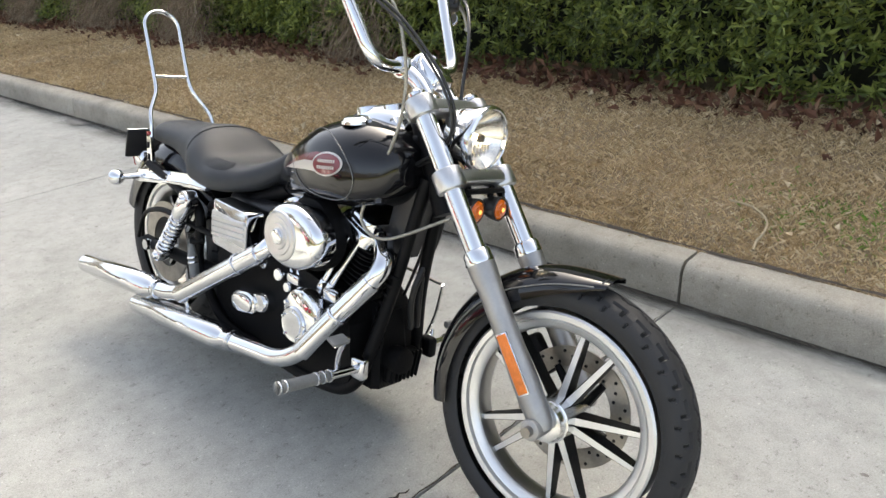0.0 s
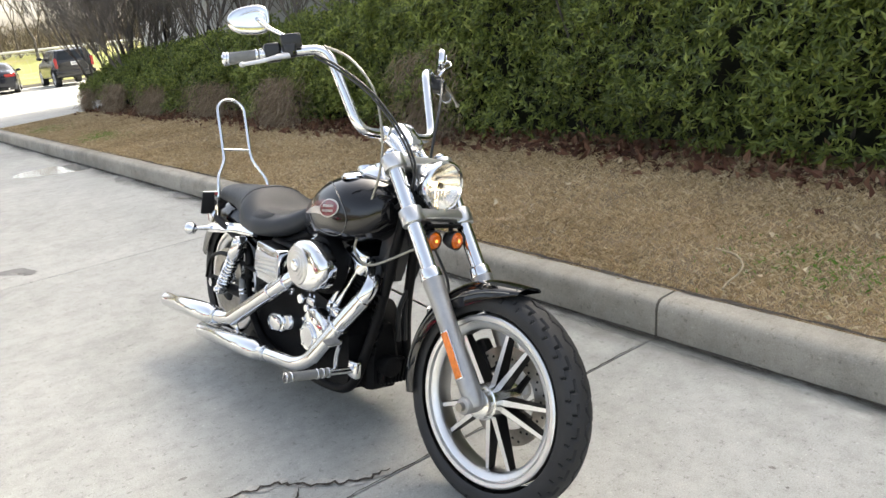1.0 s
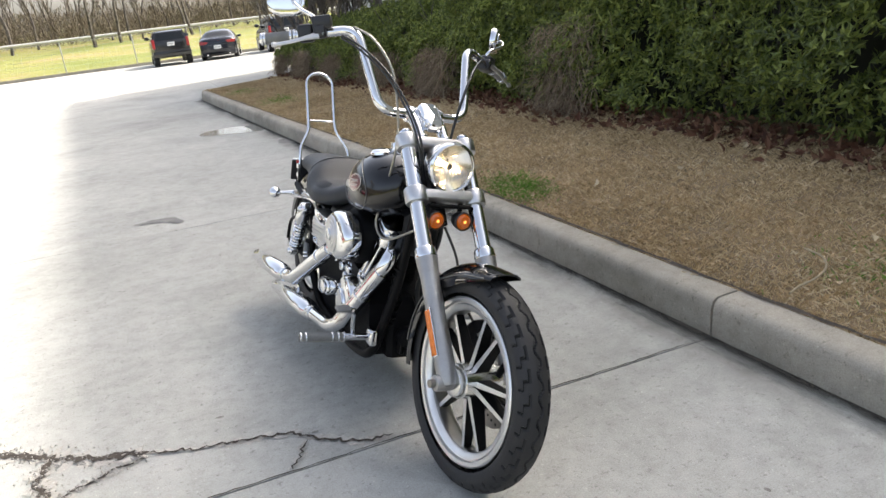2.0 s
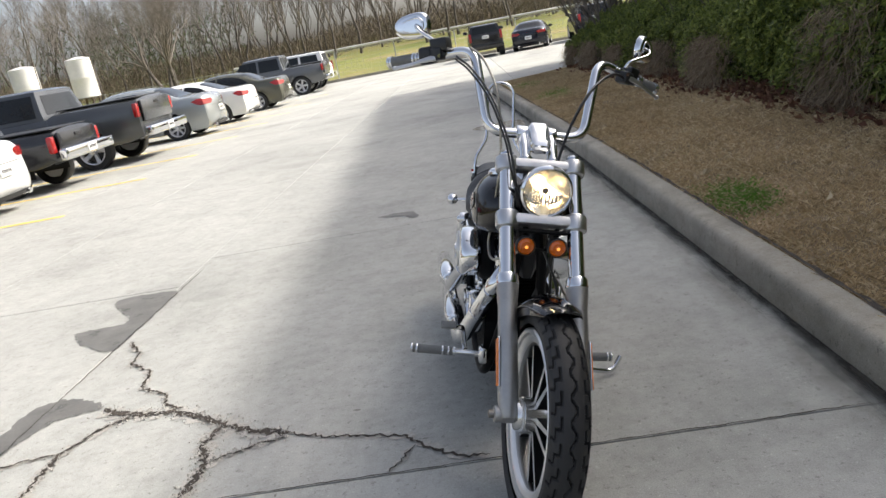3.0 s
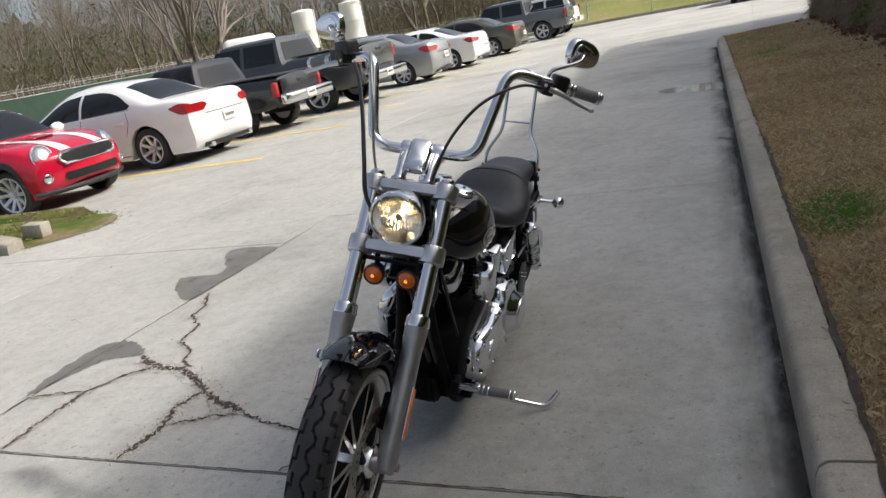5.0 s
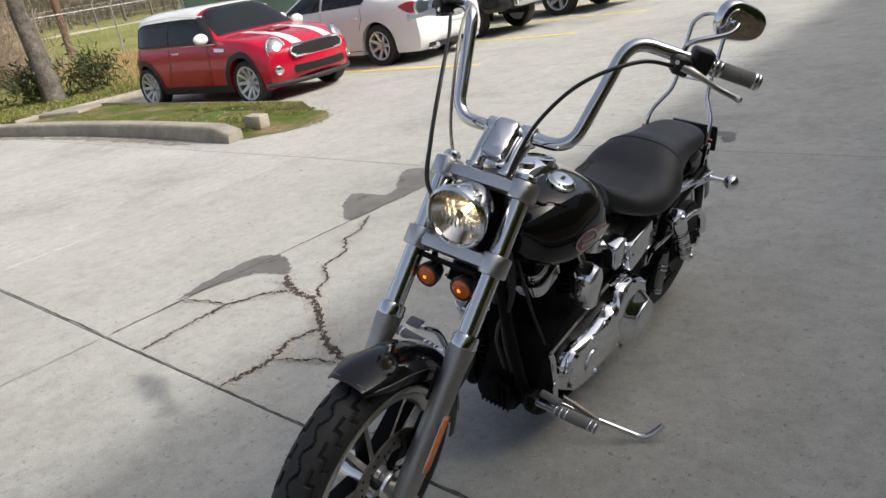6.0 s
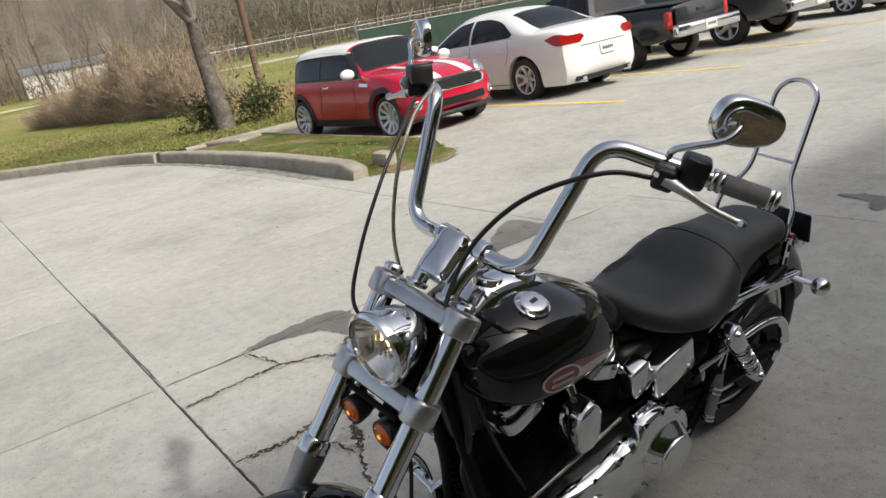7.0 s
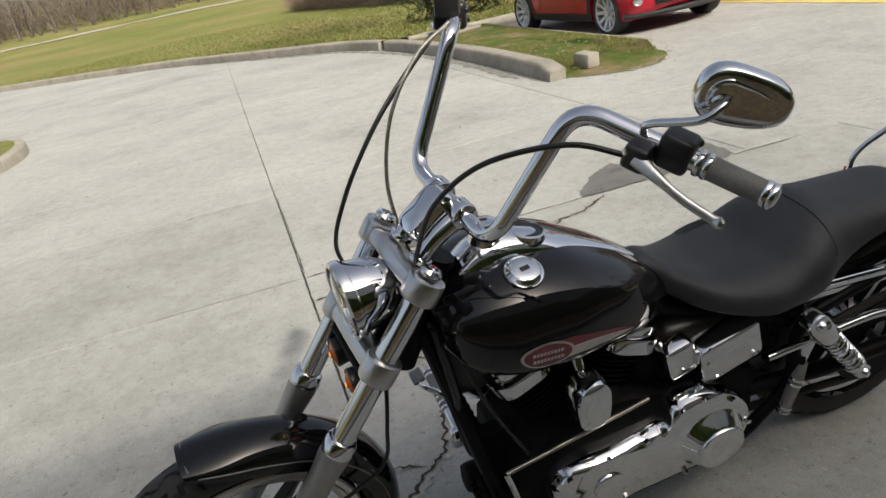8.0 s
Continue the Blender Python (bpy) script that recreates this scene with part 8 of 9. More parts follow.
# glasshouse: dark glass all round under a white lid
part("screen_surround", mb.upper(0.63, 0.12, 0, 0, 0.003, wide=(0.785, 0.775)), TRIM, mini, "black windscreen surround")
part("windscreen", mb.upper(0.60, 0.16, 0, 0, wide=(0.70, 0.615)), CARGLASS, mini)
part("rear_window", mb.upper(-1.76, -1.60, 0, 0, wide=(0.58, 0.55)), CARGLASS, mini)
part("roof", mb.upper(-1.70, 0.12, 0, 0, 0.014, 34, 24, (0.65, 0.65)), WHITE, mini, "white roof panel")
for sd in (-1, 1):
    part("pillar_band", mb.side([(0.645, 0.885), (-0.4, 0.90), (-1.80, 0.915)], [(0.225, 1.252), (-0.4, 1.29), (-1.66, 1.24)], sd, 0.004, 26), TRIM, mini, "black window pillars")
    part("side_window", mb.side([(0.44, 0.915), (-0.50, 0.925)], [(0.15, 1.205), (-0.15, 1.258), (-0.50, 1.266)], sd, 0.009), CARGLASS, mini)
    part("side_window", mb.side([(-0.56, 0.925), (-1.62, 0.935)], [(-0.56, 1.266), (-1.05, 1.26), (-1.54, 1.222)], sd, 0.009), CARGLASS, mini)
    part("roof_rail", mb.line([(0.20, 1.245), (-0.40, 1.294), (-1.0, 1.292), (-1.66, 1.245)], sd, 0.018), WHITE, mini)
    part("waist_trim", mb.line([(0.62, 0.872), (-1.74, 0.90)], sd, 0.009), CHROME, mini)
    part("bonnet_stripe", mb.upper(0.68, 1.80, sd * 0.21, sd * 0.37, 0.005, 24, 4), WHITE, mini, "white bonnet stripe")
    c = Vector((1.625, 0.585 * sd, 0.700))
    nr = Vector((0.82, 0.40 * sd, 0.40)).normalized()
    hl = part("headlamp", lathe(bmesh.new(), [(0.0, -0.06), (0.150, -0.05), (0.158, 0.0), (0.156, 0.014), (0.146, 0.018), (0.140, 0.010), (0.134, -0.01), (0.0, -0.02)], axis_frame(c + nr * 0.006, nr), 36, (0.88, 1.08)), CHROME, mini, "round chrome-rimmed headlamp")
    part("lens", lathe(bmesh.new(), [(0.140, 0.010), (0.12, 0.026), (0.07, 0.040), (0.0, 0.046)], axis_frame(c + nr * 0.006, nr), 32, (0.88, 1.08)), HEADLENS, hl)
    part("projector", lathe(bmesh.new(), [(0.055, 0.036), (0.052, 0.052), (0.0, 0.056)], axis_frame(c + nr * 0.006, nr), 24), CHROME, hl)
    f = mb.cap(1, 0.66 * sd, 0.43)
    part("fog_lamp", lathe(bmesh.new(), [(0.058, -0.02), (0.062, 0.012), (0.050, 0.016), (0.04, 0.008), (0, 0.012)], axis_frame(f, (0.9, 0.35 * sd, 0)), 24), CHROME, mini, "small round fog lamp")
    part("tail_lamp", mb.side([(-1.72, 0.66), (-1.84, 0.66)], [(-1.72, 0.88), (-1.84, 0.86)], sd, 0.012), REDLENS, mini, "red tail lamp")
    p = mb.at(-0.34, 0.79, sd)
    bm = bmesh.new()
    box(bm, (0.17, 0.03, 0.03), Matrix.Translation(p + Vector((0, 0.012 * sd, 0))), 0.01)
    part("door_handle", bm, CHROME, mini)
    part("side_vent", mb.side([(0.83, 0.755), (0.62, 0.765)], [(0.83, 0.80), (0.60, 0.815)], sd, 0.012), CHROME, mini, "chrome side vent")
    for a in mb.axles:
        rows_ = []
        for t in np.linspace(-0.22, math.pi + 0.22, 30):
            rows_.append([mb.at(max(-1.84, min(1.84, a + q * math.cos(t))), max(0.20, 0.305 + q * math.sin(t)), sd) + Vector((0, 0.010 * sd, 0)) for q in (0.357, 0.385, 0.415, 0.435)])
        bm = bmesh.new()
        loft(bm, rows_, closed=False)
        part("arch_trim", fixed(bm), TRIM, mini, "black wheel-arch trim")
    part("sill_trim", mb.side([(0.80, 0.195), (-0.94, 0.195)], [(0.80, 0.30), (-0.94, 0.30)], sd, 0.012), TRIM, mini, "black sill trim")
    for pts in ([(0.44, 0.885), (0.44, 0.55), (0.36, 0.31)], [(-0.53, 0.90), (-0.55, 0.60), (-0.70, 0.33)]):
        part("door_seam", mb.line(pts, sd, 0.005), TRIM, mini)
    p = mb.at(0.46, 0.915, sd)
    bm = bmesh.new()
    bmesh.ops.create_uvsphere(bm, u_segments=20, v_segments=12, radius=0.5)
    bm.transform(Matrix.Translation(p + Vector((0.02, sd * 0.13, 0.045))) @ Matrix.Diagonal((0.15, 0.23, 0.16, 1)))
    dm = part("door_mirror", bm, WHITE, mini, "white door mirror")
    part("mirror_arm", tube(bmesh.new(), [p, p + Vector((0.01, sd * 0.08, 0.0))], 0.024, 8), TRIM, dm)
# nose: chrome-rimmed grille, intake and lip
GRZ = [(0.565, 0.36), (0.58, 0.43), (0.62, 0.475), (0.66, 0.47), (0.70, 0.43), (0.715, 0.36)]
gr = part("grille", mb.face(1, [(-w, w, z) for z, w in GRZ], 0.020), SHADEBLACK, mini, "black grille with chrome rim")
rim_ = [mb.cap(1, w, z) + Vector((0.024, 0, 0)) for z, w in GRZ]
rim_ = rim_ + [Vector((p.x, -p.y, p.z)) for p in rim_[::-1]]
part("grille_rim", tube(bmesh.new(), spline(rim_ + [rim_[0]], 4), 0.017, 8), CHROME, gr)
for k in range(5):
    z = 0.59 + 0.026 * k
    w = lerp_table(GRZ, z) - 0.02
    part("grille_bar", tube(bmesh.new(), [mb.cap(1, w * t, z) + Vector((0.022, 0, 0)) for t in np.linspace(-1, 1, 11)], 0.004, 6), PLASTIC, gr)
part("lower_intake", mb.face(1, [(-0.46, 0.46, 0.35), (-0.48, 0.48, 0.39), (-0.46, 0.46, 0.455)], 0.012), SHADEBLACK, mini, "black lower intake")
part("front_lip", tube(bmesh.new(), [mb.cap(1, y_, 0.245) + Vector((-0.02, 0, 0)) for y_ in np.linspace(-0.78, 0.78, 21)], 0.045, 8, flat=0.8), TRIM, mini, "black front lip")
c = mb.crown(1.06, 0.0)
bm = bmesh.new()
box(bm, (0.17, 0.34, 0.03), Matrix.Translation(c + Vector((0, 0, 0.012))) @ Matrix.Rotation(radians(5), 4, "Y"), 0.013, 3)
sc_ = part("bonnet_scoop", bm, RED, mini)
bm = bmesh.new()
box(bm, (0.012, 0.28, 0.020), Matrix.Translation(c + Vector((0.082, 0, 0.006))), 0.004)
part("scoop_mouth", bm, SHADEBLACK, sc_)
body_fittings(mini, mb, 10, 0.118, 0.205, None, 0.76)

sedan((-9.14, 8.68), 180, paint("pearl_white_paint", (0.75, 0.75, 0.74)), "white four-door sports saloon parked nose-in", r=0.335)
pickup((-9.42, 11.3), 180, paint("dark_slate_paint", (0.022, 0.024, 0.028), 0.25, 0.3), "dark compact pickup truck with extended cab, parked nose-in", 5.0, 1.80, 1.58, 3.1, 0.34, 1.75, 1.04, 0.98, 1.02, False)
pickup((-9.5, 14.25), 180, paint("graphite_paint", (0.075, 0.08, 0.085), 0.25, 0.4), "large graphite grey crew-cab pickup truck parked nose-in", 5.8, 2.02, 1.84, 3.57, 0.40, 1.95, 1.22, 1.14, 1.28, True)
sedan((-9.0, 18.35), 180, paint("silver_paint", (0.33, 0.35, 0.35), 0.25, 0.5), "silver saloon car parked nose-in", 4.75, 1.80, 1.47)
sedan((-8.9, 21.95), 180, WHITE, "white two-door coupe parked nose-in", 4.5, 1.74, 1.39, 0.32, 5, True, 0.03)
sedan((-8.9, 25.95), 180, paint("olive_paint", (0.085, 0.085, 0.065), 0.25, 0.4), "olive grey saloon car parked nose-in", 4.9, 1.84, 1.47, 0.33, 6)
pickup((-9.0, 32.9), 180, paint("steel_grey_paint", (0.13, 0.135, 0.14), 0.25, 0.4), "steel grey pickup truck parked at the row's far end", 5.7, 2.0, 1.90, 3.6, 0.41, 1.75, 1.22, 1.14, 1.28, True)


def suv(place, turn, colour, label, L=5.0, W=1.98, H=1.9, wb=2.95, r=0.38):
    x, y = place
    car = empty("sport_utility_car", pose(x, y, lot_z(x, y), 0, 0, turn), label=label, category="car", group="parked cars")
    h = L / 2
    fa = wb / 2 + 0.05
    sh = Shell(L - 0.2, W, [(-h, 1.10), (-h + 0.4, 1.14), (h - 1.45, 1.14), (h - 1.1, 1.10), (h - 0.3, 1.04), (h, 0.92)], (fa, fa - wb), r, sill=0.36, nose=0.06)
    part("body", sh.mesh(), colour, car)
    cb = Cabin(1.10, H - 0.06, -h + 0.12, -h + 0.30, h - 2.05, h - 1.25, W / 2 * 0.92, W / 2 * 0.74, 0.07)
    part("cabin", cb.mesh(), colour, car)
    part("windscreen", cb.end_glass(True), CARGLASS, car)
    part("rear_window", cb.end_glass(False, 0.12, 0.86, 0.82), CARGLASS, car)
    for sd in (-1, 1):
        for p in ([(0.12, 0.12), (h - 1.72, 0.12), (h - 1.98, 0.88), (0.12, 0.90)], [(-0.85, 0.12), (0.02, 0.12), (0.02, 0.90), (-0.85, 0.90)], [(-h + 0.45, 0.14), (-0.95, 0.12), (-0.95, 0.90), (-h + 0.52, 0.88)]):
            part("side_window", cb.side_glass(sd, p), CARGLASS, car)
        bm = bmesh.new()
        box(bm, (0.10, 0.13, 0.42), Matrix.Translation((-h + 0.10, sd * (W / 2 - 0.12), 1.02)), 0.03, 2)
        part("tail_lamp", bm, REDLENS, car, "red tail lamp")
        part("roof_rail", tube(bmesh.new(), [(-h + 0.6, sd * W * 0.33, H + 0.01), (h - 2.1, sd * W * 0.33, H + 0.01)], 0.018, 8), TRIM, car)
    mirror_pair(car, h - 1.65, W / 2 * 0.95, 1.26, colour, 1.2)
    common(car, sh, 6, 0.25, 0.14)
    bm = bmesh.new()
    box(bm, (0.14, W * 0.95, 0.24), Matrix.Translation((-h - 0.02, 0, 0.56)), 0.04, 3)
    part("rear_bumper", bm, colour, car)
    plate_on(car, -h + 0.03, 0.98)
    return car


suv((-8.9, 36.6), 180, WHITE, "white sport utility car behind the grey pickup", 4.6, 1.85, 1.80)
suv((1.2, 37.6), 90, paint("black_paint", (0.010, 0.010, 0.011)), "black sport utility car standing at the lot's far edge", 4.4, 1.74, 1.58)
sedan((3.6, 37.6), 80, paint("navy_paint", (0.012, 0.014, 0.022), 0.22, 0.3), "dark saloon car parked at the lot's far edge", 4.5, 1.76, 1.34, 0.31)
suv((6.5, 37.6), 90, paint("charcoal_paint", (0.014, 0.014, 0.015)), "black sport utility car beside the dark saloon", 4.3, 1.75, 1.62)

# yellow bay lines
for i, y in enumerate((7.38, 9.98, 12.45, 15.2, 17.9, 20.6, 23.9, 27.5)):
    bm = bmesh.new()
    rl = random.Random(200 + i)
    rows_ = []
    for x in np.linspace(-5.36, -11.2, 60):
        z = lot_z(x, y) + 0.006
        rows_.append([Vector((x, y - 0.055 + rl.uniform(-0.006, 0.006), z)), Vector((x, y + 0.055 + rl.uniform(-0.006, 0.006), z))])
    loft(bm, rows_, closed=False)
    fixed(bm)
    tagged(part("bay_line", bm, YELLOW, smooth=False), "faded yellow painted parking bay line", "marking", "bay lines", "structure")

# ---- kerbed lawn beyond the lot ----
LAWN = ground_material()
LAWN.name = "winter_lawn"
side_kerb = empty("kerb_west", label="curved pale concrete kerb round the lawn", category="kerb", kind="structure")
WEST = [(-5.55, 3.30), (-8.0, 3.36), (-10.2, 3.24), (-12.2, 2.95), (-14.0, 2.35), (-16.8, 0.75), (-20.6, -1.6), (-26.0, -6.6), (-34, -15)]
wk = [(q.x, q.y) for q in spline([(*p, 0) for p in WEST], 8)]


def kerb_along(parent, pts, h, w):
    ob = kerb_piece(parent, pts, h, w)
    for v in ob.data.vertices:
        v.co.z += lot_z(v.co.x, v.co.y)
    return ob


nose_ = kerb_along(side_kerb, wk[:24], 0.17, 0.20)
for v in nose_.data.vertices:
    near = max(0.0, 1 - (v.co.xy - Vector((-5.45, 3.38))).length / 0.36)
    v.co.z -= 0.13 * near ** 1.5 if v.co.z > 0.02 else 0.0
kerb_along(side_kerb, wk[24:], 0.17, 0.20)
kerb_along(side_kerb, [(-6.05, 4.72), (-7.5, 4.72), (-9.0, 4.74), (-10.6, 4.80), (-12.3, 4.86)], 0.10, 0.10)
kerb_along(side_kerb, densify([(-11.74, 40.0), (-11.74, 3.45)], 1.0), 0.16, 0.16)
bm = bmesh.new()
ribbon(bm, [(x + 0.01, y - 0.10) for x, y in wk[2:46]], 0.17, 0.003, 320, 0.03, 0.12)
for v in bm.verts:
    v.co.z += lot_z(v.co.x, v.co.y)
tagged(part("gutter_dirt", bm, SPALL, smooth=False), "grey dirt washed against the lawn kerb", "dirt", kind="structure")
tip = [(-5.55, 3.48), (-5.2, 3.9), (-5.15, 4.3), (-5.5, 4.65), (-6.05, 4.76), (-8.0, 4.78), (-10.6, 4.82), (-11.9, 4.9), (-11.9, 3.12), (-10.2, 3.42), (-8.0, 3.54)]
TURFSOIL = ground_material(2.2, ((0.095, 0.150, 0.03), (0.165, 0.165, 0.06), (0.27, 0.215, 0.14)))
TURFSOIL.name = "mossy_soil"
tip = [(q.x, q.y) for q in spline([(*p, 0) for p in tip[:6]], 6)] + tip[6:]
bm = bmesh.new()
cx_ = bm.verts.new((-8.4, 4.1, lot_z(-8.4, 4.1) + 0.15))
ringv = [bm.verts.new((x, y, lot_z(x, y) + (0.004 if x > -5.9 else 0.10))) for x, y in tip]
for i in range(len(ringv)):
    bm.faces.new((cx_, ringv[i], ringv[(i + 1) % len(ringv)]))
tagged(part("traffic_island", fixed(bm), TURFSOIL), "kerbed island end of bare soil and thin grass", "island", kind="structure")
lv, lf = [], []
fan = [((-11.9, 3.12), (0, 1)), ((-13.0, 2.85), (-0.1, 1)), ((-14.2, 2.5), (-0.3, 0.95)), ((-16.9, 0.95), (-0.55, 0.83)), ((-20.7, -1.4), (-0.7, 0.7)), ((-26.1, -6.4), (-0.8, 0.6)), ((-34.1, -14.8), (-0.85, 0.5))]
ds = [0.0, 0.6, 1.5, 3, 6, 10, 16, 24, 36, 60]
for (px, py), (dx, dy) in fan:
    for d in ds:
        x, y = px + dx * d, py + dy * d
        lv.append((x, y, max(lot_z(x, y) + 0.16 - 0.0 * d, land_z(x, y) + 0.02)))
for i in range(len(fan) - 1):
    for j in range(len(ds) - 1):
        a = i * len(ds) + j
        lf.append((a, a + 1, a + len(ds) + 1, a + len(ds)))
tagged(raw("lawn", lv, lf, LAWN, smooth=True), "mown winter lawn of mixed green and straw grass", "lawn", kind="structure")
LAWNBLADE = island_material("lawn_blade", [(0.0, (0.085, 0.125, 0.025)), (0.4, (0.17, 0.215, 0.050)), (0.65, (0.22, 0.20, 0.08)), (1.0, (0.36, 0.29, 0.15))], 0.75, 0.2, 0.2)
lr = np.random.default_rng(77)
k = 16000
gx_ = lr.uniform(-10.5, -5.3, k)
gy_ = lr.uniform(3.5, 4.7, k)
patch = np.array([noise.noise(Vector((x * 1.4, y * 1.8, 4))) for x, y in zip(gx_, gy_)])
ok = (patch > 0.0) & (gx_ < -5.7) & (gy_ < 4.68) & (gx_ < -5.35)
gp2 = np.stack([gx_[ok], gy_[ok], np.array([lot_z(x, y) + (0.03 if x > -5.9 else 0.11) for x, y in zip(gx_[ok], gy_[ok])])], 1)
tagged(blades("island_grass", gp2, lr.uniform(0.02, 0.045, len(gp2)), lr.uniform(0.003, 0.006, len(gp2)), LAWNBLADE, 1.2, 12), "thin green grass on the traffic island", "grass", kind="stuff")
k = 26000
aa = lr.uniform(0, 1, k)
dd = lr.uniform(0, 1, k) ** 1.6 * 9
idx = np.clip((aa * 5).astype(int), 0, 4)
fr_ = aa * 5 - idx
P = np.array([p for p, _ in fan])[:6]
D = np.array([d for _, d in fan])[:6]
base = P[idx] * (1 - fr_)[:, None] + P[idx + 1] * fr_[:, None]
dirs = D[idx] * (1 - fr_)[:, None] + D[idx + 1] * fr_[:, None]
xy = base + dirs * (dd[:, None] + 0.15)
gp3 = np.stack([xy[:, 0], xy[:, 1], np.array([max(lot_z(x, y) + 0.15, land_z(x, y)) for x, y in xy])], 1)
tagged(blades("lawn_grass", gp3, lr.uniform(0.04, 0.09, k), lr.uniform(0.006, 0.014, k), LAWNBLADE, 1.2, 14), "tufted green and straw grass along the lawn's edge", "grass", kind="stuff")
bm = bmesh.new()
box(bm, (0.24, 0.16, 0.15), pose(-5.75, 3.85, lot_z(-5.6, 3.7) + 0.10, 0, 4, 12), 0.02, 2)
tagged(part("concrete_block", bm, KERB), "loose pale concrete block on the island", "block")
bm = bmesh.new()
box(bm, (1.7, 0.55, 0.08), pose(-11.9, 4.05, 0.075, 0, 0, 24), 0.015, 2)
tagged(part("drain_slab", bm, KERB), "weathered concrete drain slab in the grass", "slab")
bm = bmesh.new()
rc_ = random.Random(55)
vs_, fs_ = [], []
for _ in range(420):
    if rc_.random() < 0.35:
        q = tip[rc_.randrange(0, 26)]
        x, y, z = q[0] + rc_.gauss(-0.03, 0.09), q[1] + rc_.gauss(0, 0.09), 0.004
    else:
        x, y, z = rc_.uniform(-11.0, -6.0), rc_.uniform(3.62, 4.68), 0.105
    z += lot_z(x, y)
    r = rc_.uniform(0.006, 0.02)
    b0 = len(vs_)
    vs_ += [(x + r * math.cos(k * 1.57 + r * 99) * rc_.uniform(0.6, 1.3), y + r * math.sin(k * 1.57 + r * 99) * rc_.uniform(0.6, 1.3), z) for k in range(4)] + [(x, y, z + r * 0.7)]
    fs_ += [(b0 + k, b0 + (k + 1) % 4, b0 + 4) for k in range(4)]
tagged(raw("island_rubble", vs_, fs_, KERB), "pale crumbs and dead leaves on the traffic island", "rubble", kind="stuff")
bm = bmesh.new()
c2 = [(-9.2 + 1.5 * math.cos(a), -3.15 + 0.62 * math.sin(a)) for a in np.linspace(0, 2 * math.pi, 33)[:-1]]
isl = empty("planting_island", label="small kerbed island of bright grass in the lot", category="island", kind="structure")
kerb_along(isl, c2[::-1] + [c2[-1]], 0.15, 0.15)
raw("turf", [((x + 9.2) * 0.9 - 9.2, (y + 3.15) * 0.76 - 3.15, 0.10) for x, y in c2], [tuple(range(len(c2)))], LAWN, isl)

# ---- trees ----
BARETWIG = material("bare_branch", (0.19, 0.165, 0.142), 0.9, var=0.35, scale=3, fine=30, bump=0.4)


def bare_tree(name, seed, height, trunk_r, stems=1, depth=5, spread=0.55, fork=0.28, sides=6):
    """A leafless tree: a tapered trunk that forks into ever finer limbs."""
    rng = random.Random(seed)
    trunk, limbs = bmesh.new(), bmesh.new()

    def grow(bm, p, d, length, r, level):
        pts, rad = [p], [r]
        n = 4 if level < 3 else 3
        for i in range(n):
            d = (d + Vector((rng.gauss(0, 0.12), rng.gauss(0, 0.12), rng.gauss(0.05, 0.06)))).normalized()
            pts.append(pts[-1] + d * length / n)
            rad.append(r * (1 - 0.42 * (i + 1) / n))
        tube(bm, pts, rad, sides if level < 2 else (4 if level < 4 else 3), cap=False)
        if level >= depth:
            return
        kids = 5 if level == 0 else (rng.choice((3, 4)) if level < depth - 1 else rng.choice((3, 4, 5)))
        for k in range(kids):
            i = n if k == 0 or level == 0 else rng.randint(2, n)
            az = rng.uniform(0, 2 * math.pi)
            tilt = rng.uniform(0.25, 1.0) * spread * (1.0 if k else 0.5)
            side = d.orthogonal().normalized()
            side.rotate(Matrix.Rotation(az, 3, d))
            nd = (d * math.cos(tilt) + side * math.sin(tilt) + Vector((0, 0, 0.10))).normalized()
            grow(limbs, pts[i], nd, length * rng.uniform(0.58, 0.82), max(0.004, rad[i] * (0.96 if level == 0 and k == 0 else rng.uniform(0.50, 0.75))), level + 1)

    for s in range(stems):
        a = 2 * math.pi * s / max(1, stems) + rng.uniform(-0.4, 0.4)
        d = Vector((0.42 * math.cos(a), 0.42 * math.sin(a), 1)).normalized() if stems > 1 else Vector((0.05, -0.02, 1)).normalized()
        grow(trunk, Vector((0.12 * math.cos(a), 0.12 * math.sin(a), -0.1)) if stems > 1 else Vector((0, 0, -0.1)), d, height * fork, trunk_r, 0)
    ob = empty(name)
    part("trunk", trunk, BARK, ob)
    part("crown", limbs, BARETWIG, ob)
    return ob


t1 = bare_tree("bare_tree", 3, 8.0, 0.21, 1, 6, 1.15, 0.29, 12)
t1.matrix_world = pose(-13.55, 4.85, 0.1, -6.5, -3, 20)
tagged(t1, "leafless grey tree with a leaning trunk on the lawn", "tree")
t2 = bare_tree("bare_tree", 11, 8.0, 0.15, 4, 5, 0.70, 0.30, 7)
t2.matrix_world = pose(-15.6, 19.0, -0.1, 0, 0, 0)
tagged(t2, "leafless many-stemmed tree behind the parked cars", "tree")
t3 = copy_thing(t2, pose(-16.6, 41.0, 0.0, 0, 0, 140))
tagged(t3, "leafless many-stemmed tree by the fence", "tree")
wood = [bare_tree("woodland_tree", 30 + s, 13.0, 0.16, 1, 5, 0.50, 0.34, 5) for s in range(4)]
wr = random.Random(5)
spots = []
for i in range(260):
    az = radians(-16 + 146 * (i + wr.random()) / 260)
    d = wr.uniform(78, 130) if i % 3 else wr.uniform(74, 92)
    spots.append((-d * math.sin(az), d * math.cos(az)))
for i in range(90):
    az = radians(-4 + 52 * (i + wr.random()) / 90)
    d = wr.uniform(96, 134)
    spots.append((-d * math.sin(az), d * math.cos(az)))
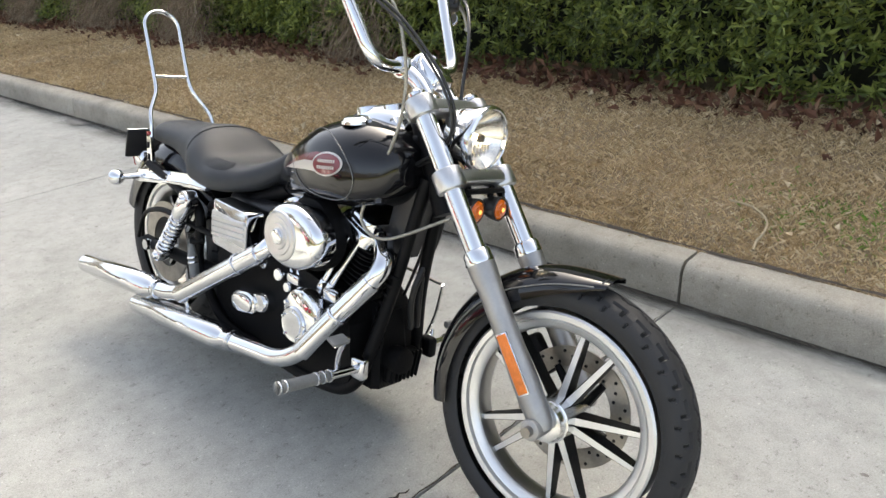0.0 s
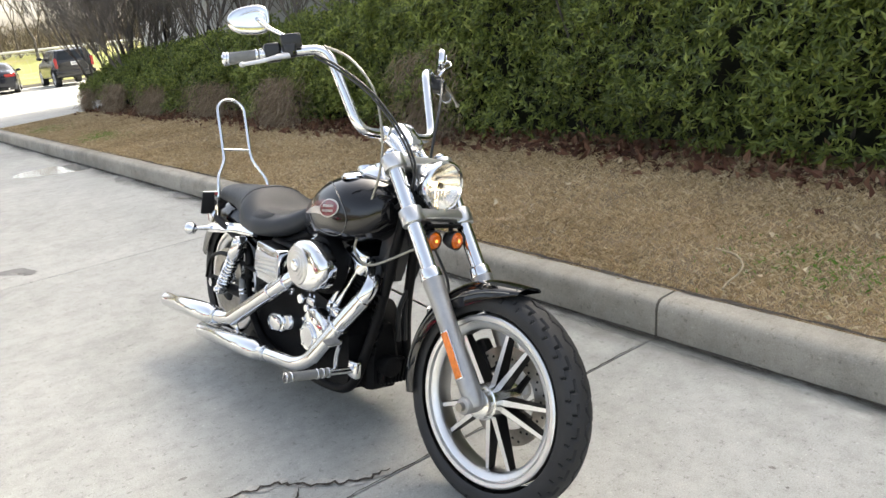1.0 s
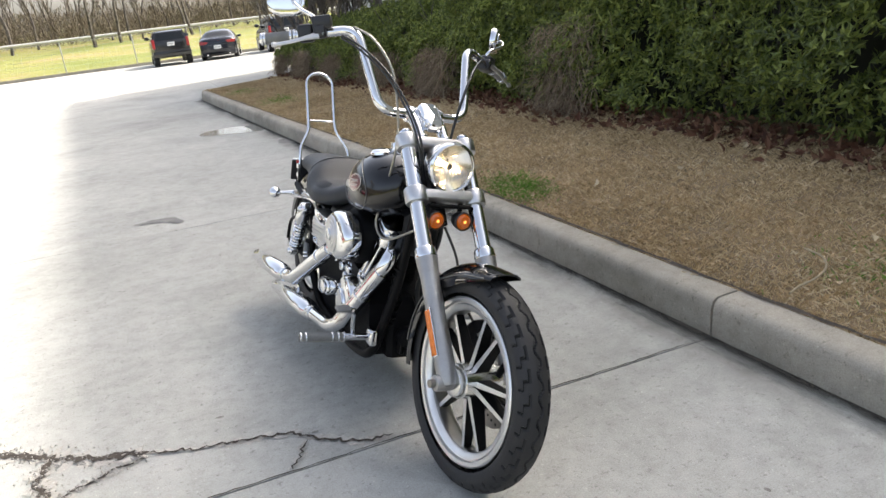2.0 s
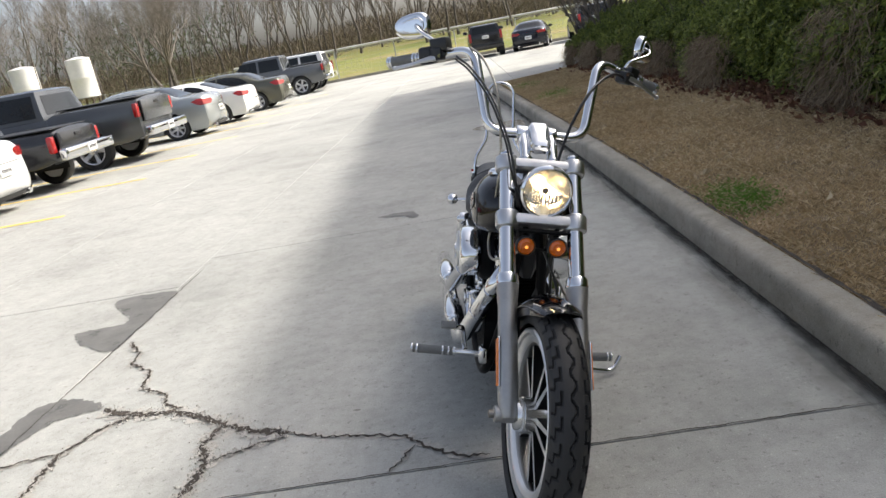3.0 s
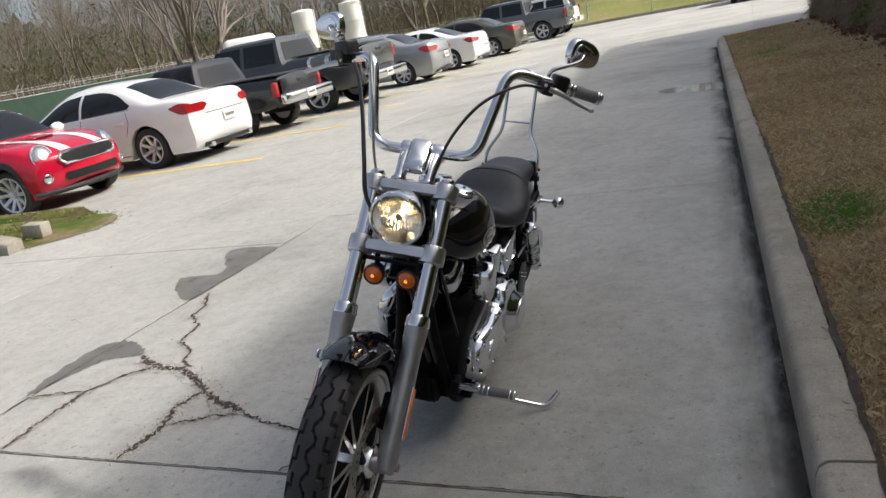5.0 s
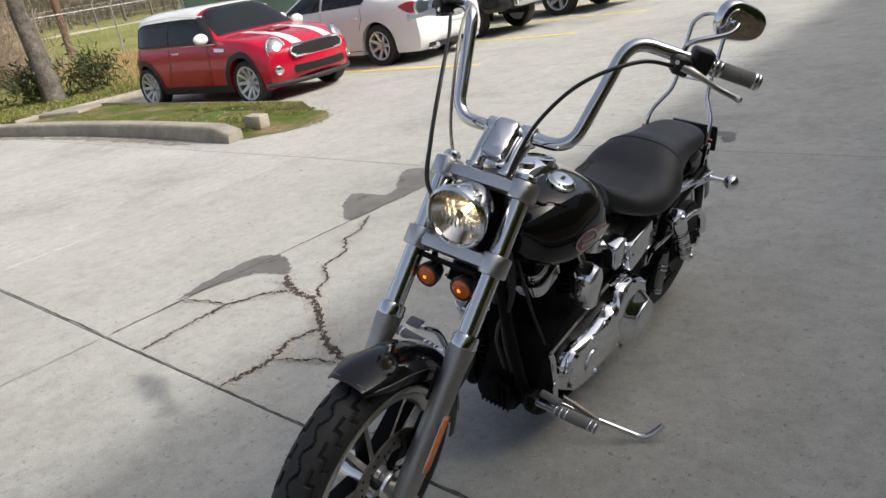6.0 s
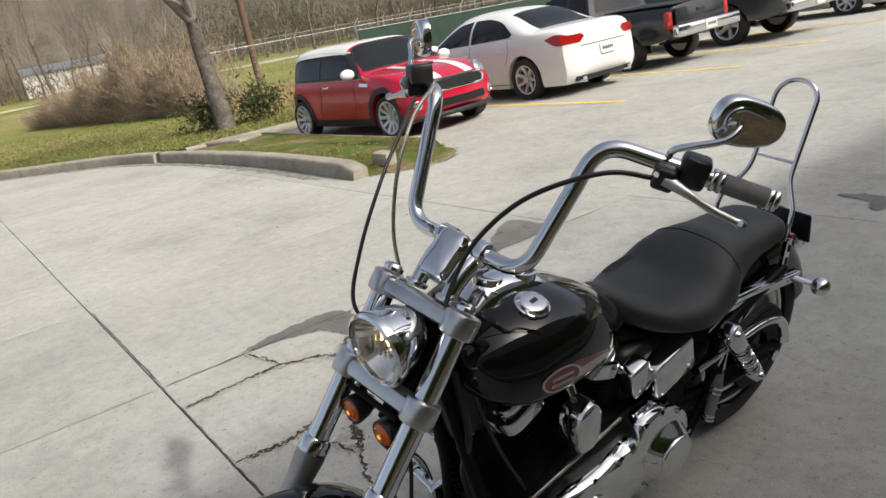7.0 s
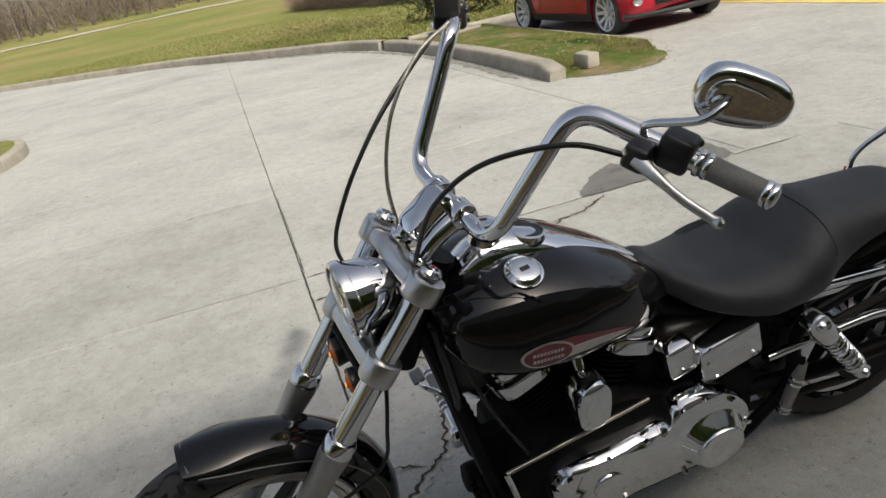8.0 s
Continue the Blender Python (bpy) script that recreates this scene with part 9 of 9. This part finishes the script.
for i, (x, y) in enumerate(spots):
    m = pose(x, y, land_z(x, y) - 0.1, 0, 0, wr.uniform(0, 360)) @ Matrix.Scale(wr.uniform(0.7, 1.15), 4)
    if i < len(wood):
        wood[i].matrix_world = m
        tagged(wood[i], "bare winter tree in the far tree line", "tree", "far tree line")
    else:
        tagged(copy_thing(wood[i % len(wood)], m), "bare winter tree in the far tree line", "tree", "far tree line")
# undergrowth of the wood
BRUSHM = island_material("winter_brush", [(0.0, (0.075, 0.060, 0.044)), (0.4, (0.14, 0.115, 0.085)), (0.75, (0.21, 0.175, 0.13)), (1.0, (0.11, 0.12, 0.065))], 0.9, 0.1)
ur = np.random.default_rng(9)
k = 90000
az = np.radians(ur.uniform(-17, 130, k))
d = ur.uniform(84, 125, k)
ux, uy = -d * np.sin(az), d * np.cos(az)
hh = np.array([1.8 + 2.6 * max(0.0, noise.noise(Vector((x * 0.06, y * 0.06, 1.0))) + 0.35) for x, y in zip(ux, uy)])
uz = np.array([land_z(x, y) for x, y in zip(ux, uy)]) + ur.uniform(0, 1, k) ** 1.3 * hh
ob = leaf_cloud("undergrowth", np.stack([ux, uy, uz], 1), np.tile([0.0, 0.0, 1.0], (k, 1)), 0.95, 0.075, BRUSHM, 6, 0.1)
tagged(ob, "brown undergrowth along the edge of the wood", "undergrowth", kind="stuff")
k = 15000
ex = ur.normal(0, 1, (k, 3)) * [6, 6, 2.2]
ctr = np.array([[-72.0, 62.0, 5.2], [-60.0, 78.0, 4.6], [-92.0, 40.0, 5.0], [-38.0, 92.0, 4.5]])[ur.integers(0, 4, k)]
ob = leaf_cloud("evergreens", np.clip(ctr + ex, [-200, -200, 0.8], [200, 200, 13]), np.tile([0, 0, 0.5], (k, 1)), 0.6, 0.10, island_material("evergreen", [(0, (0.045, 0.06, 0.028)), (1, (0.10, 0.12, 0.055))], 0.8, 0.2), 16, 0.3)
tagged(ob, "dark evergreen crowns among the bare wood", "trees", kind="stuff")

# brush, bush and pole near the lawn's tree
k = 34000
bu = ur.uniform(0, 1, k)
bx = -37.0 + 15.8 * bu + ur.normal(0, 0.3, k)
by = 3.9 + 2.7 * bu + np.abs(ur.normal(0, 1.1, k)) * (1.2 - 0.4 * bu)
bh = np.array([(0.4 + 2.5 * min(1.0, u / 0.6) - 0.9 * max(0.0, (u - 0.85) / 0.15)) * (0.72 + 0.8 * noise.noise(Vector((x * 0.55, y * 0.5, 2.0)))) for u, x, y in zip(bu, bx, by)])
bh = np.clip(bh * 0.85, 0.3, 2.8)
bz = np.array([land_z(x, y) + 0.1 for x, y in zip(bx, by)]) + ur.uniform(0, 1, k) ** 0.9 * bh
DRYBRUSH = island_material("dry_brush", [(0.0, (0.15, 0.112, 0.080)), (0.5, (0.29, 0.225, 0.165)), (1.0, (0.48, 0.40, 0.30))], 0.9, 0.1)
ob = leaf_cloud("dry_brush", np.stack([bx, by, bz], 1), np.tile([0.0, 0.0, 1.0], (k, 1)), 0.55, 0.016, DRYBRUSH, 26, 0.1, 0.75)
tagged(ob, "tall dry brown brush beyond the lawn", "brush", kind="stuff")
k = 15000
sx = ur.uniform(-24.0, -12.3, k)
sy = ur.uniform(5.6, 11.5, k) + 0.16 * (-12.3 - sx)
sz = np.array([land_z(x, y) + 0.12 for x, y in zip(sx, sy)]) + ur.uniform(0, 0.18, k)
ob = leaf_cloud("dry_grass", np.stack([sx, sy, sz], 1), np.tile([0.0, 0.0, 1.0], (k, 1)), 0.45, 0.02, island_material("dry_tall_grass", [(0, (0.24, 0.165, 0.075)), (1, (0.46, 0.36, 0.20))], 0.9, 0.1), 27, 0.1)
tagged(ob, "tall straw grass behind the red hatchback", "grass", kind="stuff")
k = 1500
e = ur.normal(0, 1, (k, 3)) * [0.22, 0.26, 0.18] + np.array([[-14.1, 4.75, 0.42], [-13.7, 5.75, 0.45]])[ur.integers(0, 2, k)]
ob = leaf_cloud("evergreen_bush", np.clip(e, [-99, -99, 0.15], [99, 99, 1.5]), np.tile([0.2, -0.3, 0.5], (k, 1)), 0.15, 0.04, island_material("bush_leaf", [(0, (0.03, 0.045, 0.015)), (1, (0.10, 0.11, 0.04))], 0.6, 0.3, 0.1), 28, 0.2)
tagged(ob, "low dark evergreen bush at the tree's foot", "bush")
bm = tube(bmesh.new(), [(-33.0, 13.6, -0.2), (-33.0, 13.6, 3.0), (-33.0, 13.6, 9.0)], [0.16, 0.15, 0.12], 14)
tagged(part("utility_pole", bm, material("creosoted_wood", (0.12, 0.07, 0.045), 0.85, bump=0.6)), "brown wooden utility pole beyond the lawn", "pole")

# ---- fences, tanks, track ----
GALV = material("galvanised_steel", (0.42, 0.43, 0.43), 0.5, 0.8, var=0.15, scale=3, bump=0.1)
GREENCLOTH = material("green_screen_cloth", (0.018, 0.045, 0.030), 0.85, var=0.2, scale=2.5, fine=50, bump=0.3)


def chain_fence(name, a, b, h, label, step=3.0, cloth=False, arms=True):
    """Posts, rails and crossed wires from a to b."""
    f = empty(name, label=label, category="fence")
    a, b = Vector(a), Vector(b)
    L = (b - a).length
    n = max(1, int(L / step))
    pts = []
    for i in range(n + 1):
        p = a.lerp(b, i / n)
        p.z = max(land_z(p.x, p.y), lot_z(p.x, p.y) - 0.05) + 0.02
        pts.append(p)
        part("post", tube(bmesh.new(), [p, p + Vector((0, 0, h))] + ([p + Vector((0.18, 0.12, h + 0.28))] if arms else []), 0.032, 8), GALV, f)
    part("top_rail", tube(bmesh.new(), [p + Vector((0, 0, h - 0.04)) for p in pts], 0.013, 6), GALV, f)
    bm = bmesh.new()
    for p, q in zip(pts, pts[1:]):
        if cloth:
            d = (q - p)
            nrm = Vector((d.y, -d.x, 0)).normalized()
            rows = []
            for u in np.linspace(0, 1, 7):
                c = p + d * u + nrm * (0.05 * math.sin(u * math.pi) + 0.04)
                rows.append([c + Vector((0, 0, z)) for z in np.linspace(0.05, h - 0.05, 5)])
            loft(bm, rows, closed=False)
        else:
            for k in range(7):
                z = h * (k + 0.5) / 7
                tube(bm, [p + Vector((0, 0, z)), q + Vector((0, 0, z))], 0.004, 3, cap=False)
            for k in range(10):
                u = k / 10
                tube(bm, [p.lerp(q, u), p.lerp(q, u + 0.1) + Vector((0, 0, h))], 0.003, 3, cap=False)
                tube(bm, [p.lerp(q, u) + Vector((0, 0, h)), p.lerp(q, u + 0.1)], 0.003, 3, cap=False)
    if cloth:
        fixed(bm)
        bmesh.ops.solidify(bm, geom=bm.faces[:], thickness=0.01)
    part("screen" if cloth else "wire_mesh", bm, GREENCLOTH if cloth else GALV, f)
    return f


chain_fence("screened_fence", (-24.0, 14.2, 0), (-24.0, 26.5, 0), 1.85, "chain-link fence covered with dark green screen cloth", 2.4, True, False)
chain_fence("wire_fence", (-29.0, 8.0, 0), (-29.0, 44.0, 0), 2.0, "chain-link fence with angled barbed-wire arms", 3.0)
chain_fence("wire_fence", (-29.0, 44.0, 0), (14.0, 43.0, 0), 1.6, "low chain-link fence along the lot's far edge", 3.4, False, False)
chain_fence("wire_fence", (-58.0, 18.0, 0), (-44.0, 60.0, 0), 2.0, "distant chain-link fence before the wood", 4.0)
far_kerb = empty("kerb_north", label="low concrete kerb along the lot's far edge", category="kerb", kind="structure")
kerb_along(far_kerb, densify([(-30.0, 41.0), (24.0, 40.4)], 3.0), 0.15, 0.15)
TRACK = material("pale_track", (0.42, 0.38, 0.30), 0.95, var=0.1, scale=1.0, fine=12, bump=0.4, world_space=True)
for pts, w in (([(-60, -22), (-66, -6), (-66, 6), (-62, 18), (-60, 40)], 4.0),):
    bm = bmesh.new()
    ribbon(bm, pts, w, 0.0, 60, 0.15, 2.0)
    for v in bm.verts:
        v.co.z = max(land_z(v.co.x, v.co.y), lot_z(v.co.x, v.co.y) + 0.16) + 0.05
    tagged(part("track", bm, TRACK, smooth=False), "pale gravel track across the field", "track", kind="structure")
WHITETANK = material("tank_white", (0.70, 0.69, 0.66), 0.45, var=0.08, scale=1.2, fine=12, bump=0.1)
RUST = material("rusty_steel", (0.10, 0.07, 0.05), 0.8, var=0.3, bump=0.4)


def upright_tank(x, y, z, r, h):
    t = empty("storage_tank", pose(x, y, z), label="white upright steel storage tank on a stand", category="tank", group="storage tanks")
    part("shell", lathe(bmesh.new(), [(0, 0), (r, 0), (r * 1.015, 0.03), (r, 0.06), (r, h * 0.5), (r * 1.01, h * 0.51), (r, h * 0.52), (r, h), (r * 0.9, h + 0.06), (r * 0.3, h + 0.16), (0, h + 0.18)], None, 36), WHITETANK, t)
    part("vent", tube(bmesh.new(), [(0, 0, h + 0.1), (0, 0, h + 0.45), (0.12, 0, h + 0.5)], 0.05, 8), GALV, t)
    part("ladder", tube(bmesh.new(), [(r + 0.06, 0, 0), (r + 0.06, 0, h + 0.3)], 0.025, 6), RUST, t)
    for k in range(4):
        a = math.pi / 4 + k * math.pi / 2
        part("leg", tube(bmesh.new(), [(r * 0.8 * math.cos(a), r * 0.8 * math.sin(a), 0), (r * 0.8 * math.cos(a), r * 0.8 * math.sin(a), -z + land_z(x, y))], 0.08, 8), RUST, t)
    return t


upright_tank(-29.7, 49.5, 1.05, 0.86, 2.75)
upright_tank(-26.7, 51.5, 1.20, 0.86, 2.65)
pt = empty("propane_tank", pose(-31.8, 45.0, 2.2, 0, 0, 40), label="white horizontal gas tank on saddles", category="tank")
part("shell", lathe(bmesh.new(), [(0, -1.9), (0.25, -1.86), (0.45, -1.72), (0.55, -1.45), (0.55, 1.45), (0.45, 1.72), (0.25, 1.86), (0, 1.9)], axis_frame((0, 0, 0), (1, 0, 0)), 28), WHITETANK, pt)
for sx_ in (-1.1, 1.1):
    bm = bmesh.new()
    box(bm, (0.2, 0.8, 1.6), Matrix.Translation((sx_, 0, -1.2)), 0.03)
    part("saddle", bm, RUST, pt)
bm = tube(bmesh.new(), [(-24, 78, 1.15), (0, 80, 1.2), (22, 79, 1.2)], 0.12, 8)
tagged(part("pipeline", bm, WHITETANK), "long pale pipeline across the far field", "pipe")
shed = empty("shed", pose(-92, 16, land_z(-92, 16), 0, 0, 75), label="long low pale shed beyond the field", category="building", kind="structure")
bm = bmesh.new()
box(bm, (9.5, 5, 2.4), Matrix.Translation((0, 0, 1.2)))
part("wall", bm, WHITETANK, shed, smooth=False)
bm = bmesh.new()
plate(bm, [(-2.8, 0), (2.8, 0), (0, 0.8)], 10.0, Matrix(((0, 0, 1, -5.0), (1, 0, 0, 0), (0, 1, 0, 2.4), (0, 0, 0, 1))))
part("roof", bm, GALV, shed, smooth=False)
# the wood's depth, a ragged brown mass far behind the trees
FARWOOD = material("far_wood", (0.15, 0.13, 0.11), 0.95, var=0.45, scale=0.35, fine=2.2, bump=0.0, world_space=True)
fv, ff = [], []
fz = random.Random(8)
nb = 420
for i in range(nb + 1):
    az = radians(-30 + 170 * i / nb)
    x, y = -138 * math.sin(az), 138 * math.cos(az)
    h_ = lerp_table([(-30, 3.2), (22, 3.2), (36, 4.6), (46, 11.0), (56, 18.0), (100, 18.0), (112, 5.0), (140, 4.5)], math.degrees(az)) + 1.2 * noise.noise(Vector((i * 0.05, 0, 0))) + 0.9 * noise.noise(Vector((i * 0.35, 3, 0))) + fz.uniform(-1.6, 1.6)
    fv += [(x, y, -1.0), (x, y, h_)]
    if i:
        ff.append((2 * i - 2, 2 * i, 2 * i + 1, 2 * i - 1))
tagged(raw("backdrop", fv, ff, FARWOOD), "brown winter wood in the far distance", "wood", kind="structure")
# leafless shrubs at the hedge's far end
t4 = bare_tree("bare_shrub", 44, 3.4, 0.028, 4, 4, 0.6, 0.34, 5)
t4.matrix_world = pose(2.9, 14.9, -0.05, 0, 0, 0)
tagged(t4, "leafless shrub at the end of the hedge", "shrub", "bare shrubs")
for sx_, sy_, sr_, sk_ in ((3.4, 14.6, 30, 1.05), (3.2, 13.6, 200, 0.95), (4.2, 11.0, 260, 1.1), (4.1, 7.6, 310, 1.0), (3.5, 15.4, 75, 1.35), (3.9, 15.9, 160, 1.5), (4.6, 15.2, 15, 1.55), (3.3, 16.2, 235, 1.2), (4.3, 16.8, 285, 1.6), (4.9, 13.2, 120, 1.5), (4.7, 12.0, 45, 1.4), (3.8, 14.9, 330, 1.3)):
    tagged(copy_thing(t4, pose(sx_, sy_, -0.05, 0, 0, sr_) @ Matrix.Scale(sk_, 4)), "leafless shrub at the end of the hedge", "shrub", "bare shrubs")
